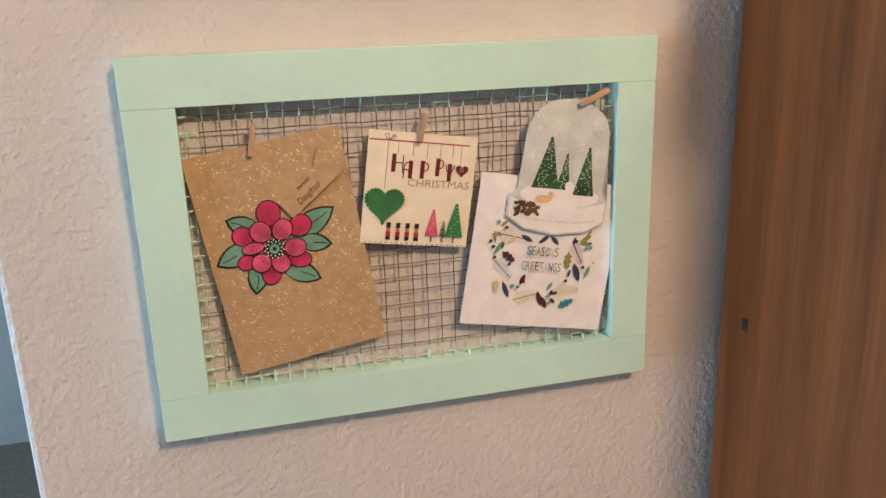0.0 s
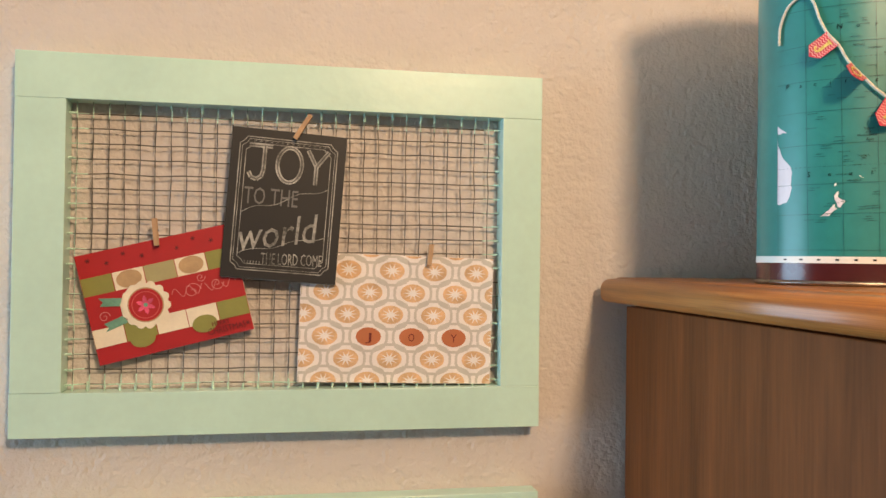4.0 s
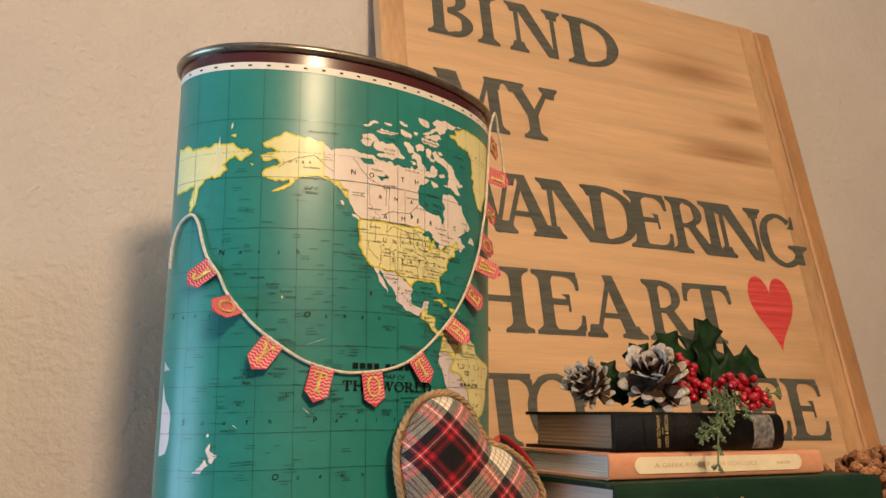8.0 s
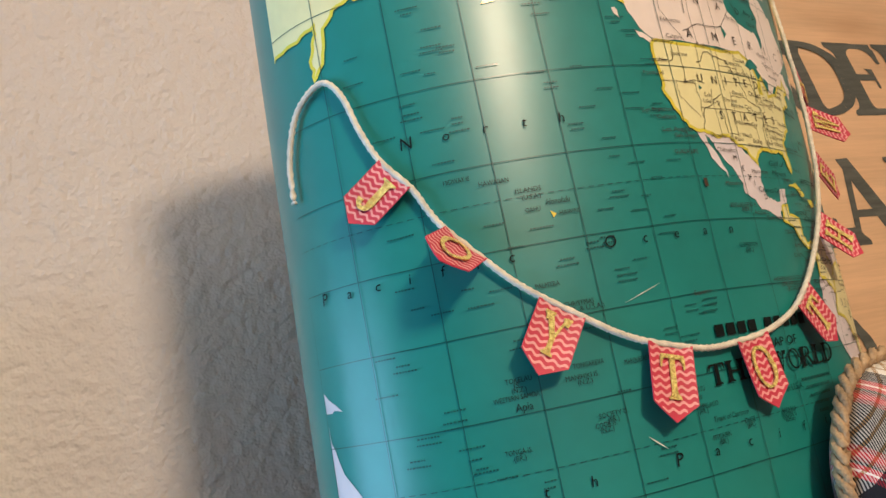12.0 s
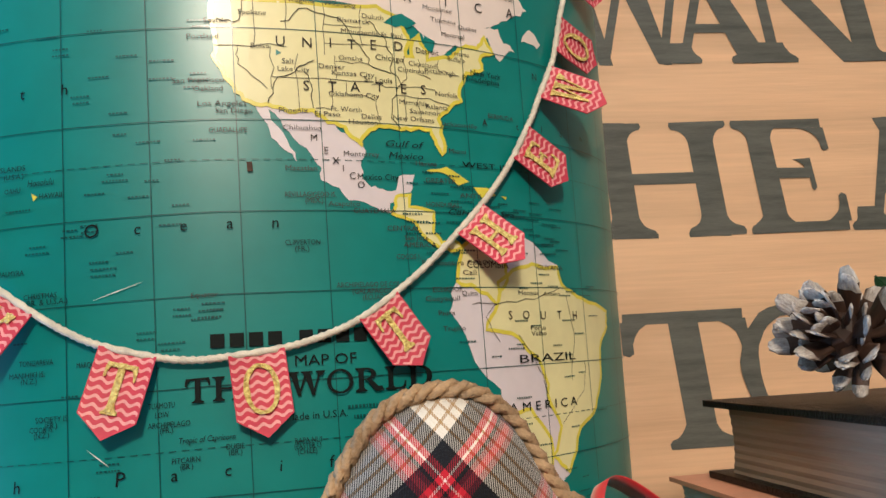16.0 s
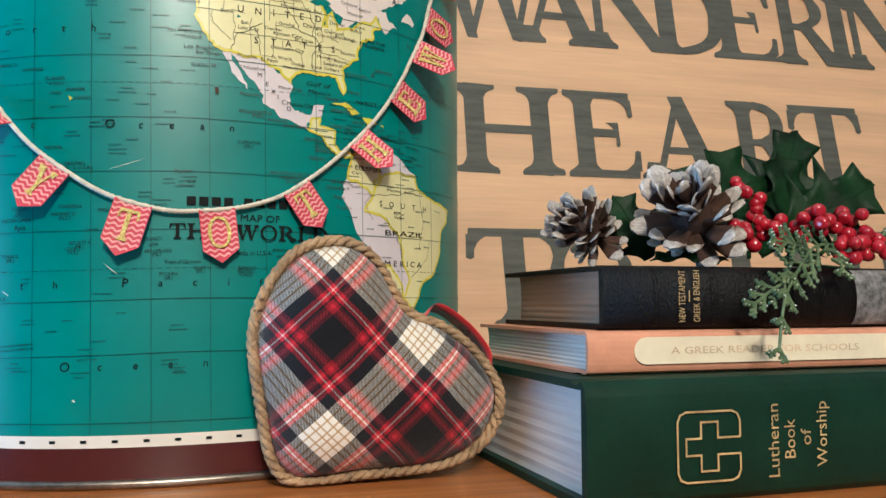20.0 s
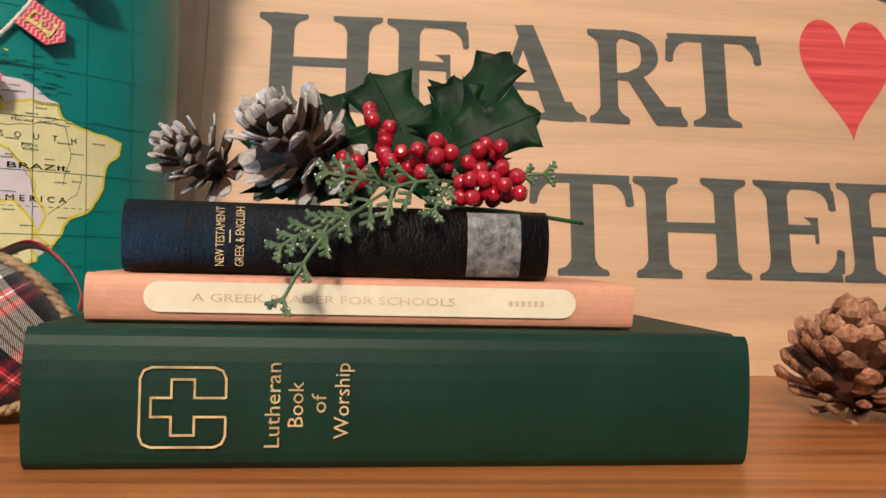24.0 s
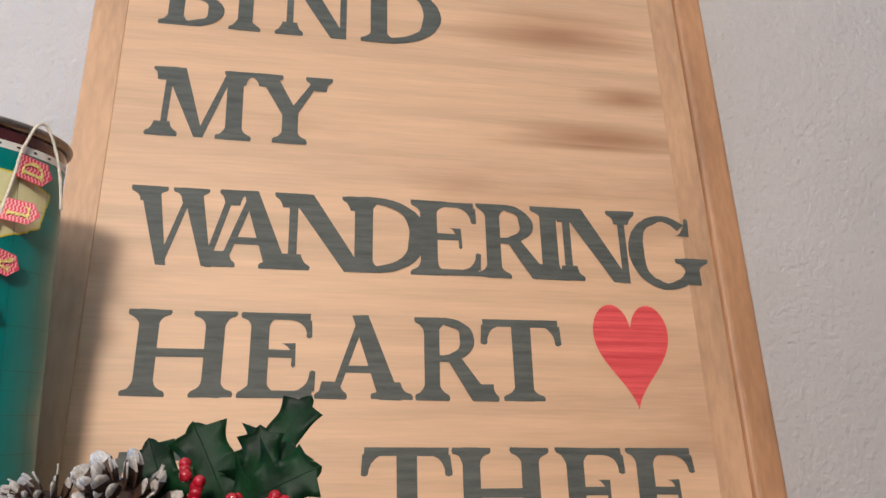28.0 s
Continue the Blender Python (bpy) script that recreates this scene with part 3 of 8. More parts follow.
ARCTIC = (
    [(-90.2, 72.7), (-88.3, 73.4), (-86.8, 73), (-87.2, 70.9), (-85, 70.4), (-85.9, 72.6), (-83.7, 73.4), (-81.7, 72.1), (-78.2, 71.8), (-75.8, 71.1), (-72.9, 70.5), (-70.6, 69.5), (-69.7, 67.7), (-67.5, 67), (-63.1, 65.5), (-65.7, 64.8), (-68.6, 65.3), (-67.4, 64.1), (-65.2, 62.4), (-68.1, 62.3), (-70.7, 63.3), (-72.6, 63.9), (-77.9, 63.8), (-77.9, 64.2), (-75, 65.1), (-74.2, 66.3), (-75.5, 68.5), (-78.1, 69.6), (-81.6, 70.2), (-84.6, 69.8), (-87.5, 70.3), (-89.8, 71)],
    [(-82.7, 73.6), (-79.9, 73.3), (-78.3, 72.6), (-81.1, 72.2)],
    [(-118.5, 71.4), (-116.8, 72.2), (-113.7, 72.1), (-108.8, 72.3), (-105.9, 71.2), (-105, 70.2), (-103.4, 69.4), (-102, 68.9), (-104, 68.4), (-106.5, 68.4), (-108.3, 67.6), (-112, 67.7), (-115.7, 67.7), (-117, 68.3), (-112.8, 69.1), (-117.4, 69.6), (-118.7, 70.4)],
    [(-124.2, 73.1), (-119.4, 73.8), (-116, 72.4), (-118.6, 71.7), (-119.9, 70.3), (-122.6, 70), (-124.9, 71.4)],
    [(-103, 72.8), (-99.8, 73.6), (-97.7, 72.6), (-97.2, 70.9), (-99.6, 70.5), (-101, 71.7)],
    [(-96.3, 73.2), (-93.1, 74), (-91, 73.4), (-91.8, 72), (-95, 71.4)],
    [(-98.5, 70.1), (-96.3, 71.2), (-93.6, 70.7), (-92.8, 69.6), (-92.6, 68.2), (-94.5, 67), (-95.5, 68.8), (-97.9, 69)],
    [(-92.5, 76), (-89.7, 76), (-85.3, 75.8), (-81.3, 75.5), (-82.3, 74.7), (-86, 74.4), (-90, 74.4), (-92.7, 74.9)],
    [(-84.2, 82.2), (-78.8, 84), (-73.8, 84.5), (-64.8, 83.6), (-69.3, 82.7), (-77, 80.4), (-80.9, 78.4), (-84, 79.2), (-86.2, 78), (-91.2, 76.9), (-91.9, 77.3), (-87.7, 78.4), (-84.1, 79.9), (-83.1, 80.7), (-86.4, 81.3)],
    [(-91.2, 76.6), (-86.2, 77.7), (-80.9, 78.1), (-80.1, 77.2), (-84.6, 76.2), (-90.1, 76.3)],
    [(-95.2, 81.5), (-92.2, 81.5), (-88.6, 81.2), (-87.8, 80.1), (-91.3, 79.3), (-93.5, 80)],
    [(-104.9, 76.6), (-101.4, 76.5), (-98.4, 75.9), (-99.2, 74.7), (-102.6, 74.9), (-104.6, 75.5)],
    [(-97.4, 77), (-94.7, 77), (-95.3, 76.3), (-97.1, 76.2)],
    [(-117.4, 74.8), (-114.7, 75.9), (-112.8, 75.5), (-109, 75.4), (-105.9, 75.6), (-106.4, 74.9), (-110.2, 74.3), (-113.3, 74.3), (-115.8, 74.4)],
    [(-123.9, 75.9), (-120.4, 77.2), (-116.7, 77.6), (-116.4, 77), (-119.7, 76.2), (-122, 75.5)],
    [(-105.5, 79.1), (-101.5, 78.7), (-100.8, 78.1), (-104.1, 78.1)],
    [(-114.3, 77.8), (-111.1, 77.7), (-109.2, 77.5), (-111.7, 77)],
    [(-99.4, 68.4), (-96.8, 68.5), (-95.6, 67.8), (-97.4, 67.3)],
    [(-86.9, 64.5), (-84, 64), (-81.7, 63.4), (-84.6, 62.4), (-86.1, 63.3)],
    [(-55.6, 50.2), (-53.9, 49.7), (-52.2, 48.3), (-53.5, 47.5), (-56.4, 48), (-58.4, 47.9), (-57, 49.4)],
    [(-81.4, 66.6), (-78, 67.3), (-77.2, 66.3), (-80.8, 65.8)],
    [(-128.2, 50.6), (-125, 49.6), (-123.5, 48.4), (-125.5, 48.9)],
    [(-133, 54), (-131.6, 53.5), (-131.5, 52.2)],
)
for isle in ARCTIC:
    land("island", isle, M_PINKISH, L1, rough=0.0013)
for isle in ([(-184.6, 70.8), (-181.6, 71.2), (-181.8, 70.2)], [(-175, 63.9), (-172.2, 63.2), (-173, 62.8)], [(-84.5, 22.2), (-80, 23.1), (-75, 20.7), (-77.5, 19.9), (-80, 21.7)], [(-74, 19.8), (-70, 19.7), (-68.5, 18.5), (-72, 17.9)], [(-156.2, 20.2), (-155, 19.6), (-155.7, 18.9)], [(-67.2, 18.5), (-65.7, 18.4), (-66, 17.9)]):
    land("island", isle, M_YEDGE, L2, rough=0.0004)

# lakes and bays printed in the sea's colour on the land
for lake in ([(-92, 47), (-88, 48.6), (-85, 47.5), (-87, 46.6)], [(-83.5, 46), (-81, 45.3), (-81.8, 43.2), (-83.5, 44.2)], [(-125, 66.5), (-119, 66.8), (-118, 65.4), (-123, 65.2)], [(-117, 62.5), (-110, 62.8), (-114, 61.2)], [(-99, 53.5), (-97, 52), (-98.5, 51)], [(-113, 41.6), (-112, 41), (-113, 40.6)]):
    land("lake", lake, M_TEAL, L2 + 0.0001, rough=0.0007)


# lines of latitude and longitude
def map_line(name, pts, width, out, mat=M_GRID):
    return part(name, ribbon(pts, width, out), mat, waste_bin)


S0, S1 = -0.2, 0.165
for lat in range(-60, 80, 15):
    z = on_map(0, lat)[1]
    map_line("latitude_line", [Vector((S0 + (S1 - S0) * k / 70, z, 0)) for k in range(71)], 0.00022, 0.00045)
for k in range(-9, 8):
    map_line("longitude_line", [Vector((0.0214 * k - 0.0015 - 0.02 * (z - 0.135), z, 0)) for z in (0.0202, 0.08, 0.14, 0.2, 0.25, 0.2842)], 0.00022, 0.0005)
for lat in (23.4, -23.4, 66.5):
    z = on_map(0, lat)[1]
    dash = joined(*[ribbon([Vector((S0 + 0.003 * k, z, 0)), Vector((S0 + 0.003 * k + 0.0018, z, 0))], 0.0002, 0.00045) for k in range(120)])
    part("tropic_line", dash, M_GRID, waste_bin)
# state, province and river lines
rng = random.Random(4)
STATE_LINES = [[(-117, 49), (-117, 42)], [(-111, 49), (-111, 45)], [(-104, 49), (-104, 41)], [(-124, 42), (-111, 42)], [(-114, 42), (-114, 35)], [(-109, 41), (-109, 31.5)], [(-102, 41), (-102, 37)], [(-114, 37), (-94.5, 37)], [(-120, 42), (-120, 39), (-114.7, 35)], [(-103, 37), (-103, 32), (-106, 32)], [(-100, 36.5), (-100, 34.5), (-94.5, 33.8)], [(-94.3, 33.8), (-94, 31), (-93.7, 29.8)], [(-96.5, 49), (-96.5, 43)], [(-104, 46), (-96.5, 46)], [(-104, 43), (-91, 43.3)], [(-102, 40), (-95.5, 40)], [(-95, 36.5), (-89.5, 36.5), (-81.5, 36.6)], [(-88, 42), (-87.7, 38), (-89, 37)], [(-85, 41.7), (-85, 39), (-82.5, 38.5)], [(-88.3, 35), (-88.4, 30.5)], [(-85.4, 35), (-85, 31)], [(-90, 35), (-83, 35), (-78.5, 34)], [(-80.5, 42), (-80.5, 40), (-76, 39.7)], [(-110, 60), (-110, 49)], [(-120, 60), (-120, 54), (-114, 49)], [(-102, 60), (-101.5, 49)], [(-139, 60), (-102, 60)], [(-95, 60), (-89, 56.5)], [(-79.5, 51.5), (-79.5, 47)], [(-70, -4), (-73, -7), (-70, -11)], [(-65, -10), (-60, -16), (-58, -20)], [(-52, 0), (-60, -3), (-70, -4), (-76, -4)], [(-50, -2), (-48, -10), (-50, -18)], [(-45, -15), (-46, -20), (-54, -25)]]
for l in STATE_LINES:
    map_line("state_line", coast(l, 0.0008, False), 0.00017, 0.0005, M_FINE)
for l in ([(-95, 47), (-92, 45), (-90.5, 42), (-91, 39), (-89, 37), (-91, 33), (-91.3, 31), (-89.5, 29.3)], [(-112, 46), (-107, 48), (-101, 47), (-97, 43), (-95.5, 40), (-91, 38.7)], [(-106, 40), (-109.5, 38), (-113.5, 36), (-114.7, 32.6)], [(-118, 49), (-119.5, 46), (-123.5, 46.2)], [(-108, 38), (-106.5, 35), (-106.5, 32)], [(-128, 66), (-121, 61.5), (-112, 59), (-112, 54)], [(-160, 62.5), (-152, 65), (-145, 66), (-136, 62)], [(-114, 51), (-106, 52.5), (-99, 53), (-94, 56.5)]):
    map_line("river_line", coast(l, 0.0009, False), 0.00022, 0.0005, M_PRINT)

# spaced capitals: letter size, then letter, way round and height
SPACED = (
    (0.0039, (('N', -0.0339, 0.2227), ('O', -0.0219, 0.2223), ('R', -0.0115, 0.2226), ('T', 0.0004, 0.223), ('H', 0.0114, 0.2234))),
    (0.0031, (('C', -0.0273, 0.209), ('A', -0.0157, 0.2094), ('N', -0.0044, 0.2097), ('A', 0.0076, 0.2096), ('D', 0.0204, 0.2102), ('A', 0.0327, 0.2103))),
    (0.0036, (('A', -0.0117, 0.1973), ('M', 0.0013, 0.1978), ('E', 0.013, 0.1981), ('R', 0.0239, 0.1983), ('I', 0.0359, 0.1987), ('C', 0.0471, 0.1988), ('A', 0.0591, 0.1996))),
    (0.0033, (('U', -0.0118, 0.1824), ('N', -0.0049, 0.1823), ('I', 0.0013, 0.1827), ('T', 0.007, 0.1827), ('E', 0.0131, 0.1831), ('D', 0.0204, 0.1834))),
    (0.0033, (('S', -0.0055, 0.1706), ('T', 0.0014, 0.1707), ('A', 0.0075, 0.1709), ('T', 0.0143, 0.1713), ('E', 0.0213, 0.1714), ('S', 0.0272, 0.1717))),
    (0.0022, (('M', -0.004, 0.1566), ('E', -0.0009, 0.1533), ('X', 0.0015, 0.1506), ('I', 0.0034, 0.1486), ('C', 0.0058, 0.1467), ('O', 0.008, 0.1443))),
    (0.0021, (('A', -0.0806, 0.2264), ('L', -0.0763, 0.2263), ('A', -0.0727, 0.2262), ('S', -0.0688, 0.2262), ('K', -0.0648, 0.2262), ('A', -0.0609, 0.2263))),
    (0.0021, (('G', 0.0679, 0.2558), ('R', 0.0743, 0.2559), ('E', 0.0798, 0.2559), ('E', 0.0855, 0.2559), ('N', 0.0909, 0.2559))),
    (0.0024, (('A', 0.0469, 0.1642), ('t', 0.0591, 0.1644), ('l', 0.0696, 0.1649), ('a', 0.079, 0.1651), ('n', 0.0909, 0.1656), ('N', 0.068, 0.1813))),
    (0.003, (('S', 0.0516, 0.1089), ('O', 0.0575, 0.1089), ('U', 0.0644, 0.1087), ('T', 0.0716, 0.1087), ('H', 0.0792, 0.1086))),
)
for h, row in SPACED:
    for ch, s, z in row:
        h2 = h * 0.86
        bm = text_mesh(ch, h2)
        for v in bm.verts:
            v.co.x, v.co.y = v.co.x + s, v.co.y + z - h2 / 2
        part("lettering", wrapped(bm, 0.0006), M_CAPS, waste_bin)
# place names: text, way round, height, capital height, length
WORDS = [
    ('Baffin', 0.052, 0.2497, 0.0021, 0.0116), ('Bay', 0.0558, 0.2442, 0.0021, 0.0069), ('Beaufort Sea', -0.0533, 0.2462, 0.0014, 0.0216), ('Melville', -0.0096, 0.2485, 0.0014, 0.0091), ('VICTORIA', -0.0095, 0.241, 0.0014, 0.0083),
    ('ISLAND', -0.009, 0.2385, 0.0014, 0.0068), ('BANKS', -0.026, 0.2456, 0.0014, 0.0059), ('DEVON ISLAND', 0.0234, 0.2529, 0.0014, 0.0118), ('Arctic Circle', 0.0076, 0.2299, 0.0014, 0.011), ('Port Radium', -0.0181, 0.226, 0.0014, 0.0077),
    ('Great Slave', -0.0087, 0.2175, 0.0014, 0.0089), ('Lake', -0.0109, 0.2155, 0.0014, 0.0042), ('Churchill', 0.0079, 0.2119, 0.0014, 0.0085), ('Port Nelson', 0.015, 0.2063, 0.0014, 0.007), ('Edmonton', -0.0191, 0.2011, 0.0014, 0.0085),
    ('Calgary', -0.0191, 0.1956, 0.0014, 0.0071), ('Regina', -0.006, 0.194, 0.0014, 0.0065), ('Winnipeg', 0.0042, 0.1937, 0.0014, 0.0088), ('Moosonee', 0.0331, 0.196, 0.0014, 0.0094), ('Timmins', 0.0347, 0.1927, 0.0014, 0.0082),
    ('Goose Bay', 0.058, 0.204, 0.0014, 0.0058), ('Vancouver', -0.0251, 0.1939, 0.0014, 0.0084), ('Spokane', -0.0188, 0.1899, 0.0014, 0.0071), ('Portland', -0.0313, 0.1832, 0.0014, 0.0079), ('Seattle', -0.028, 0.1875, 0.0014, 0.006),
    ('Boise', -0.017, 0.1809, 0.0014, 0.0047), ('Bismarck', 0.0079, 0.1894, 0.0014, 0.0089), ('Duluth', 0.0133, 0.191, 0.0014, 0.0061), ('Minneapolis-St. Paul', 0.013, 0.1863, 0.0014, 0.0174), ('Salt', -0.01, 0.177, 0.0014, 0.0031),
    ('Lake City', -0.0086, 0.1749, 0.0014, 0.0082), ('Denver', 0.0015, 0.1761, 0.0014, 0.0071), ('Omaha', 0.0066, 0.1788, 0.0014, 0.0066), ('Chicago', 0.0176, 0.1797, 0.0017, 0.0081), ('Detroit', 0.0291, 0.1829, 0.0017, 0.007),
    ('Toronto', 0.0396, 0.1836, 0.0014, 0.0062), ('Montreal', 0.0377, 0.1888, 0.0014, 0.0075), ('Quebec', 0.0428, 0.1917, 0.0014, 0.0064), ('Buffalo', 0.0383, 0.1817, 0.0014, 0.0057), ('Cleveland', 0.0274, 0.1789, 0.0014, 0.0085),
    ('Cincinnati', 0.0244, 0.1769, 0.0014, 0.0092), ('Pittsburgh', 0.0328, 0.1774, 0.0014, 0.0097), ('New York', 0.0484, 0.1787, 0.0017, 0.0109), ('Philadelphia', 0.0466, 0.1767, 0.0017, 0.0131), ('Kansas City', 0.0072, 0.1745, 0.0014, 0.0117),
    ('St. Louis', 0.0141, 0.1733, 0.0016, 0.0079), ('Oklahoma City', 0.0072, 0.1687, 0.0014, 0.0138), ('Memphis', 0.024, 0.1677, 0.0014, 0.0083), ('Atlanta', 0.0311, 0.1671, 0.0014, 0.007), ('Savannah', 0.0274, 0.1653, 0.0014, 0.0093),
    ('Norfolk', 0.0345, 0.171, 0.0014, 0.0072), ('Phoenix', -0.009, 0.1638, 0.0014, 0.0075), ('El Paso', -0.0002, 0.1631, 0.0014, 0.0067), ('Ft. Worth', 0.0049, 0.1646, 0.0014, 0.0082), ('Dallas', 0.0117, 0.1629, 0.0014, 0.0055),
    ('Houston', 0.0094, 0.1613, 0.0014, 0.008), ('New Orleans', 0.0239, 0.1631, 0.0014, 0.0122), ('Jacksonville', 0.038, 0.1626, 0.0014, 0.0121), ('Miami', 0.0369, 0.1549, 0.0014, 0.0055), ('Havana', 0.0269, 0.1508, 0.0014, 0.0064),
    ('Chihuahua', -0.0069, 0.1592, 0.0014, 0.0099), ('Monterrey', 0.0085, 0.1526, 0.0014, 0.0097), ('Mazatlan', -0.0075, 0.1485, 0.0014, 0.0081), ('Mexico City', 0.0128, 0.1465, 0.0017, 0.0113), ('Acapulco', 0.0033, 0.1392, 0.0014, 0.0084),
    ('San Francisco', -0.0326, 0.1716, 0.0014, 0.0127), ('Oakland', -0.0302, 0.1693, 0.0014, 0.0072), ('Los Angeles', -0.0268, 0.1654, 0.0014, 0.0121), ('San Diego', -0.0239, 0.1635, 0.0014, 0.0092), ('Gulf of', 0.0209, 0.156, 0.0022, 0.0131),
    ('Mexico', 0.021, 0.1528, 0.0022, 0.0119), ('Hudson', 0.0257, 0.217, 0.0024, 0.0129), ('Bay', 0.0284, 0.2113, 0.0021, 0.0071), ('Gulf of', -0.0594, 0.2107, 0.0022, 0.0095), ('Alaska', -0.0592, 0.2078, 0.0018, 0.0088),
    ('Caribbean Sea', 0.0441, 0.1378, 0.002, 0.0264), ('WEST IN', 0.0467, 0.1513, 0.0017, 0.017), ('GREATER', 0.0311, 0.1462, 0.0014, 0.0094), ('ANTIL', 0.0407, 0.1424, 0.0014, 0.0078), ('HONDURAS', 0.0313, 0.1395, 0.0014, 0.0101),
    ('GUATEMALA', 0.0114, 0.1374, 0.0014, 0.0115), ('CENTRAL', 0.0193, 0.1328, 0.0014, 0.0094), ('AMERICA', 0.0238, 0.1284, 0.0014, 0.0096), ('COLOM', 0.0423, 0.1237, 0.0014, 0.0087), ('BELCHER', 0.0294, 0.2068, 0.0014, 0.0067),
    ('San Jose', 0.0228, 0.1303, 0.0014, 0.0069), ('Fairbanks', -0.0596, 0.2232, 0.0014, 0.0096), ('Anchorage', -0.0607, 0.2167, 0.0014, 0.0099), ('Juneau', -0.0401, 0.2111, 0.0014, 0.0073), ('Equator', -0.032, 0.1169, 0.0014, 0.0065),
    ('GUADALUPE', -0.0255, 0.1584, 0.0014, 0.0094), ('MAP OF', -0.003, 0.0995, 0.0028, 0.0155), ('BRAZIL', 0.066, 0.0965, 0.0024, 0.024), ('A M E R I C A', 0.063, 0.0832, 0.0026, 0.028),
]
CENTRAL_SEA = [
    ('MIDWAY IS.', -0.0980, 0.1584, 0.0014, 0.0074), ('HAWAIIAN', -0.0883, 0.1561, 0.0014, 0.0082), ('ISLANDS', -0.0794, 0.1524, 0.0014, 0.0073), ('(U.S.A.)', -0.0789, 0.1504, 0.0014, 0.0053), ('Honolulu', -0.0717, 0.1484, 0.0021, 0.0082),
    ('OAHU', -0.0792, 0.1468, 0.0014, 0.0043), ('HAWAII', -0.0691, 0.1447, 0.0014, 0.0057), ('PALMYRA', -0.0793, 0.1261, 0.0014, 0.0067), ('CHRISTMAS', -0.0717, 0.1199, 0.0014, 0.0085), ('(BR. & U.S.A.)', -0.0702, 0.1183, 0.0014, 0.0109),
    ('CLIPPERTON', -0.0078, 0.1292, 0.0014, 0.0088), ('(FR.)', -0.0080, 0.1276, 0.0014, 0.0036),
]
SOUTH_SEA = [
    ('TONGAREVA', -0.0726, 0.1038, 0.0014, 0.0087), ('MANIHIKI IS.', -0.0749, 0.1010, 0.0014, 0.0092), ('(N.Z.)', -0.0744, 0.0995, 0.0014, 0.0041), ('SOCIETY IS.', -0.0685, 0.0901, 0.0014, 0.0083), ('(FR.)', -0.0688, 0.0887, 0.0014, 0.0031),
    ('COOK IS.', -0.0711, 0.0878, 0.0014, 0.0060), ('(N.Z.)', -0.0711, 0.0865, 0.0014, 0.0038), ('WESTERN SAMOA', -0.0930, 0.0991, 0.0014, 0.0121), ('Apia', -0.0914, 0.0965, 0.0022, 0.0046), ('TOKELAU', -0.0917, 0.1034, 0.0014, 0.0070),
    ('IS.', -0.0922, 0.1021, 0.0014, 0.0018), ('(N.Z.)', -0.0920, 0.1009, 0.0014, 0.0039), ('TONGA IS.', -0.0950, 0.0858, 0.0014, 0.0071), ('(BR.)', -0.0949, 0.0842, 0.0014, 0.0032), ('KERMADEC IS.', -0.1002, 0.0700, 0.0014, 0.0082),
]
FAR_SEA = [
    ('TUAMOTU', -0.0425, 0.0910, 0.0014, 0.0062), ('LOW', -0.0424, 0.0888, 0.0014, 0.0032), ('ARCHIPELAGO', -0.0408, 0.0864, 0.0014, 0.0099), ('(FR.)', -0.0414, 0.0851, 0.0014, 0.0030), ('PITCAIRN', -0.0370, 0.0777, 0.0014, 0.0065),
    ('(BR.)', -0.0369, 0.0762, 0.0014, 0.0030), ('DUCIE', -0.0255, 0.0799, 0.0014, 0.0042), ('(BR.)', -0.0255, 0.0785, 0.0014, 0.0032), ('RAPA NUI', -0.0081, 0.0800, 0.0014, 0.0065), ('(EASTER I.)', -0.0083, 0.0787, 0.0014, 0.0065),
    ('(CHILE)', -0.0084, 0.0774, 0.0014, 0.0047), ('Tropic of Capricorn', -0.0320, 0.0824, 0.0018, 0.0154), ('MARQUESAS IS.', -0.0583, 0.1023, 0.0014, 0.0084), ('Made in U.S.A.', -0.0056, 0.0859, 0.0019, 0.0151),
]
GULF_AND_ANDES = [
    ('REVILLAGIGEDO IS.', -0.0053, 0.1416, 0.0014, 0.0131), ('(MEX.)', -0.0045, 0.1401, 0.0014, 0.0046), ('ARCHIPIELAGO DE COLON', 0.0102, 0.1180, 0.0014, 0.0196), ('(GALAPAGOS IS.)', 0.0110, 0.1163, 0.0014, 0.0131), ('(ECUADOR)', 0.0114, 0.1147, 0.0014, 0.0085),
    ('COCOS I.', 0.0202, 0.1252, 0.0014, 0.0069), ('Buenaventura', 0.0304, 0.1236, 0.0014, 0.0127), ('COLOMBIA', 0.0449, 0.1231, 0.002, 0.0142), ('GUYANA', 0.0690, 0.1227, 0.0014, 0.0114), ('Cali', 0.0385, 0.1209, 0.0014, 0.0044),
    ('ECUADOR', 0.0314, 0.1163, 0.0014, 0.0092), ('Quito', 0.0382, 0.1152, 0.0014, 0.0050), ('Guayaquil', 0.0297, 0.1139, 0.0014, 0.0104), ('Manaus', 0.0591, 0.1152, 0.0014, 0.0080), ('Amazon', 0.0686, 0.1151, 0.0014, 0.0090),
    ('Piura', 0.0306, 0.1100, 0.0014, 0.0050), ('Trujillo', 0.0327, 0.1058, 0.0014, 0.0070), ('Porto', 0.0621, 0.1051, 0.0014, 0.0062), ('Velho', 0.0622, 0.1035, 0.0014, 0.0062), ('BERMUDA', 0.0529, 0.1664, 0.0014, 0.0094),
]
ISLAND_NAMES = CENTRAL_SEA + SOUTH_SEA + FAR_SEA + GULF_AND_ANDES
SEA_NAMES = {row[0] for row in CENTRAL_SEA + SOUTH_SEA + FAR_SEA}
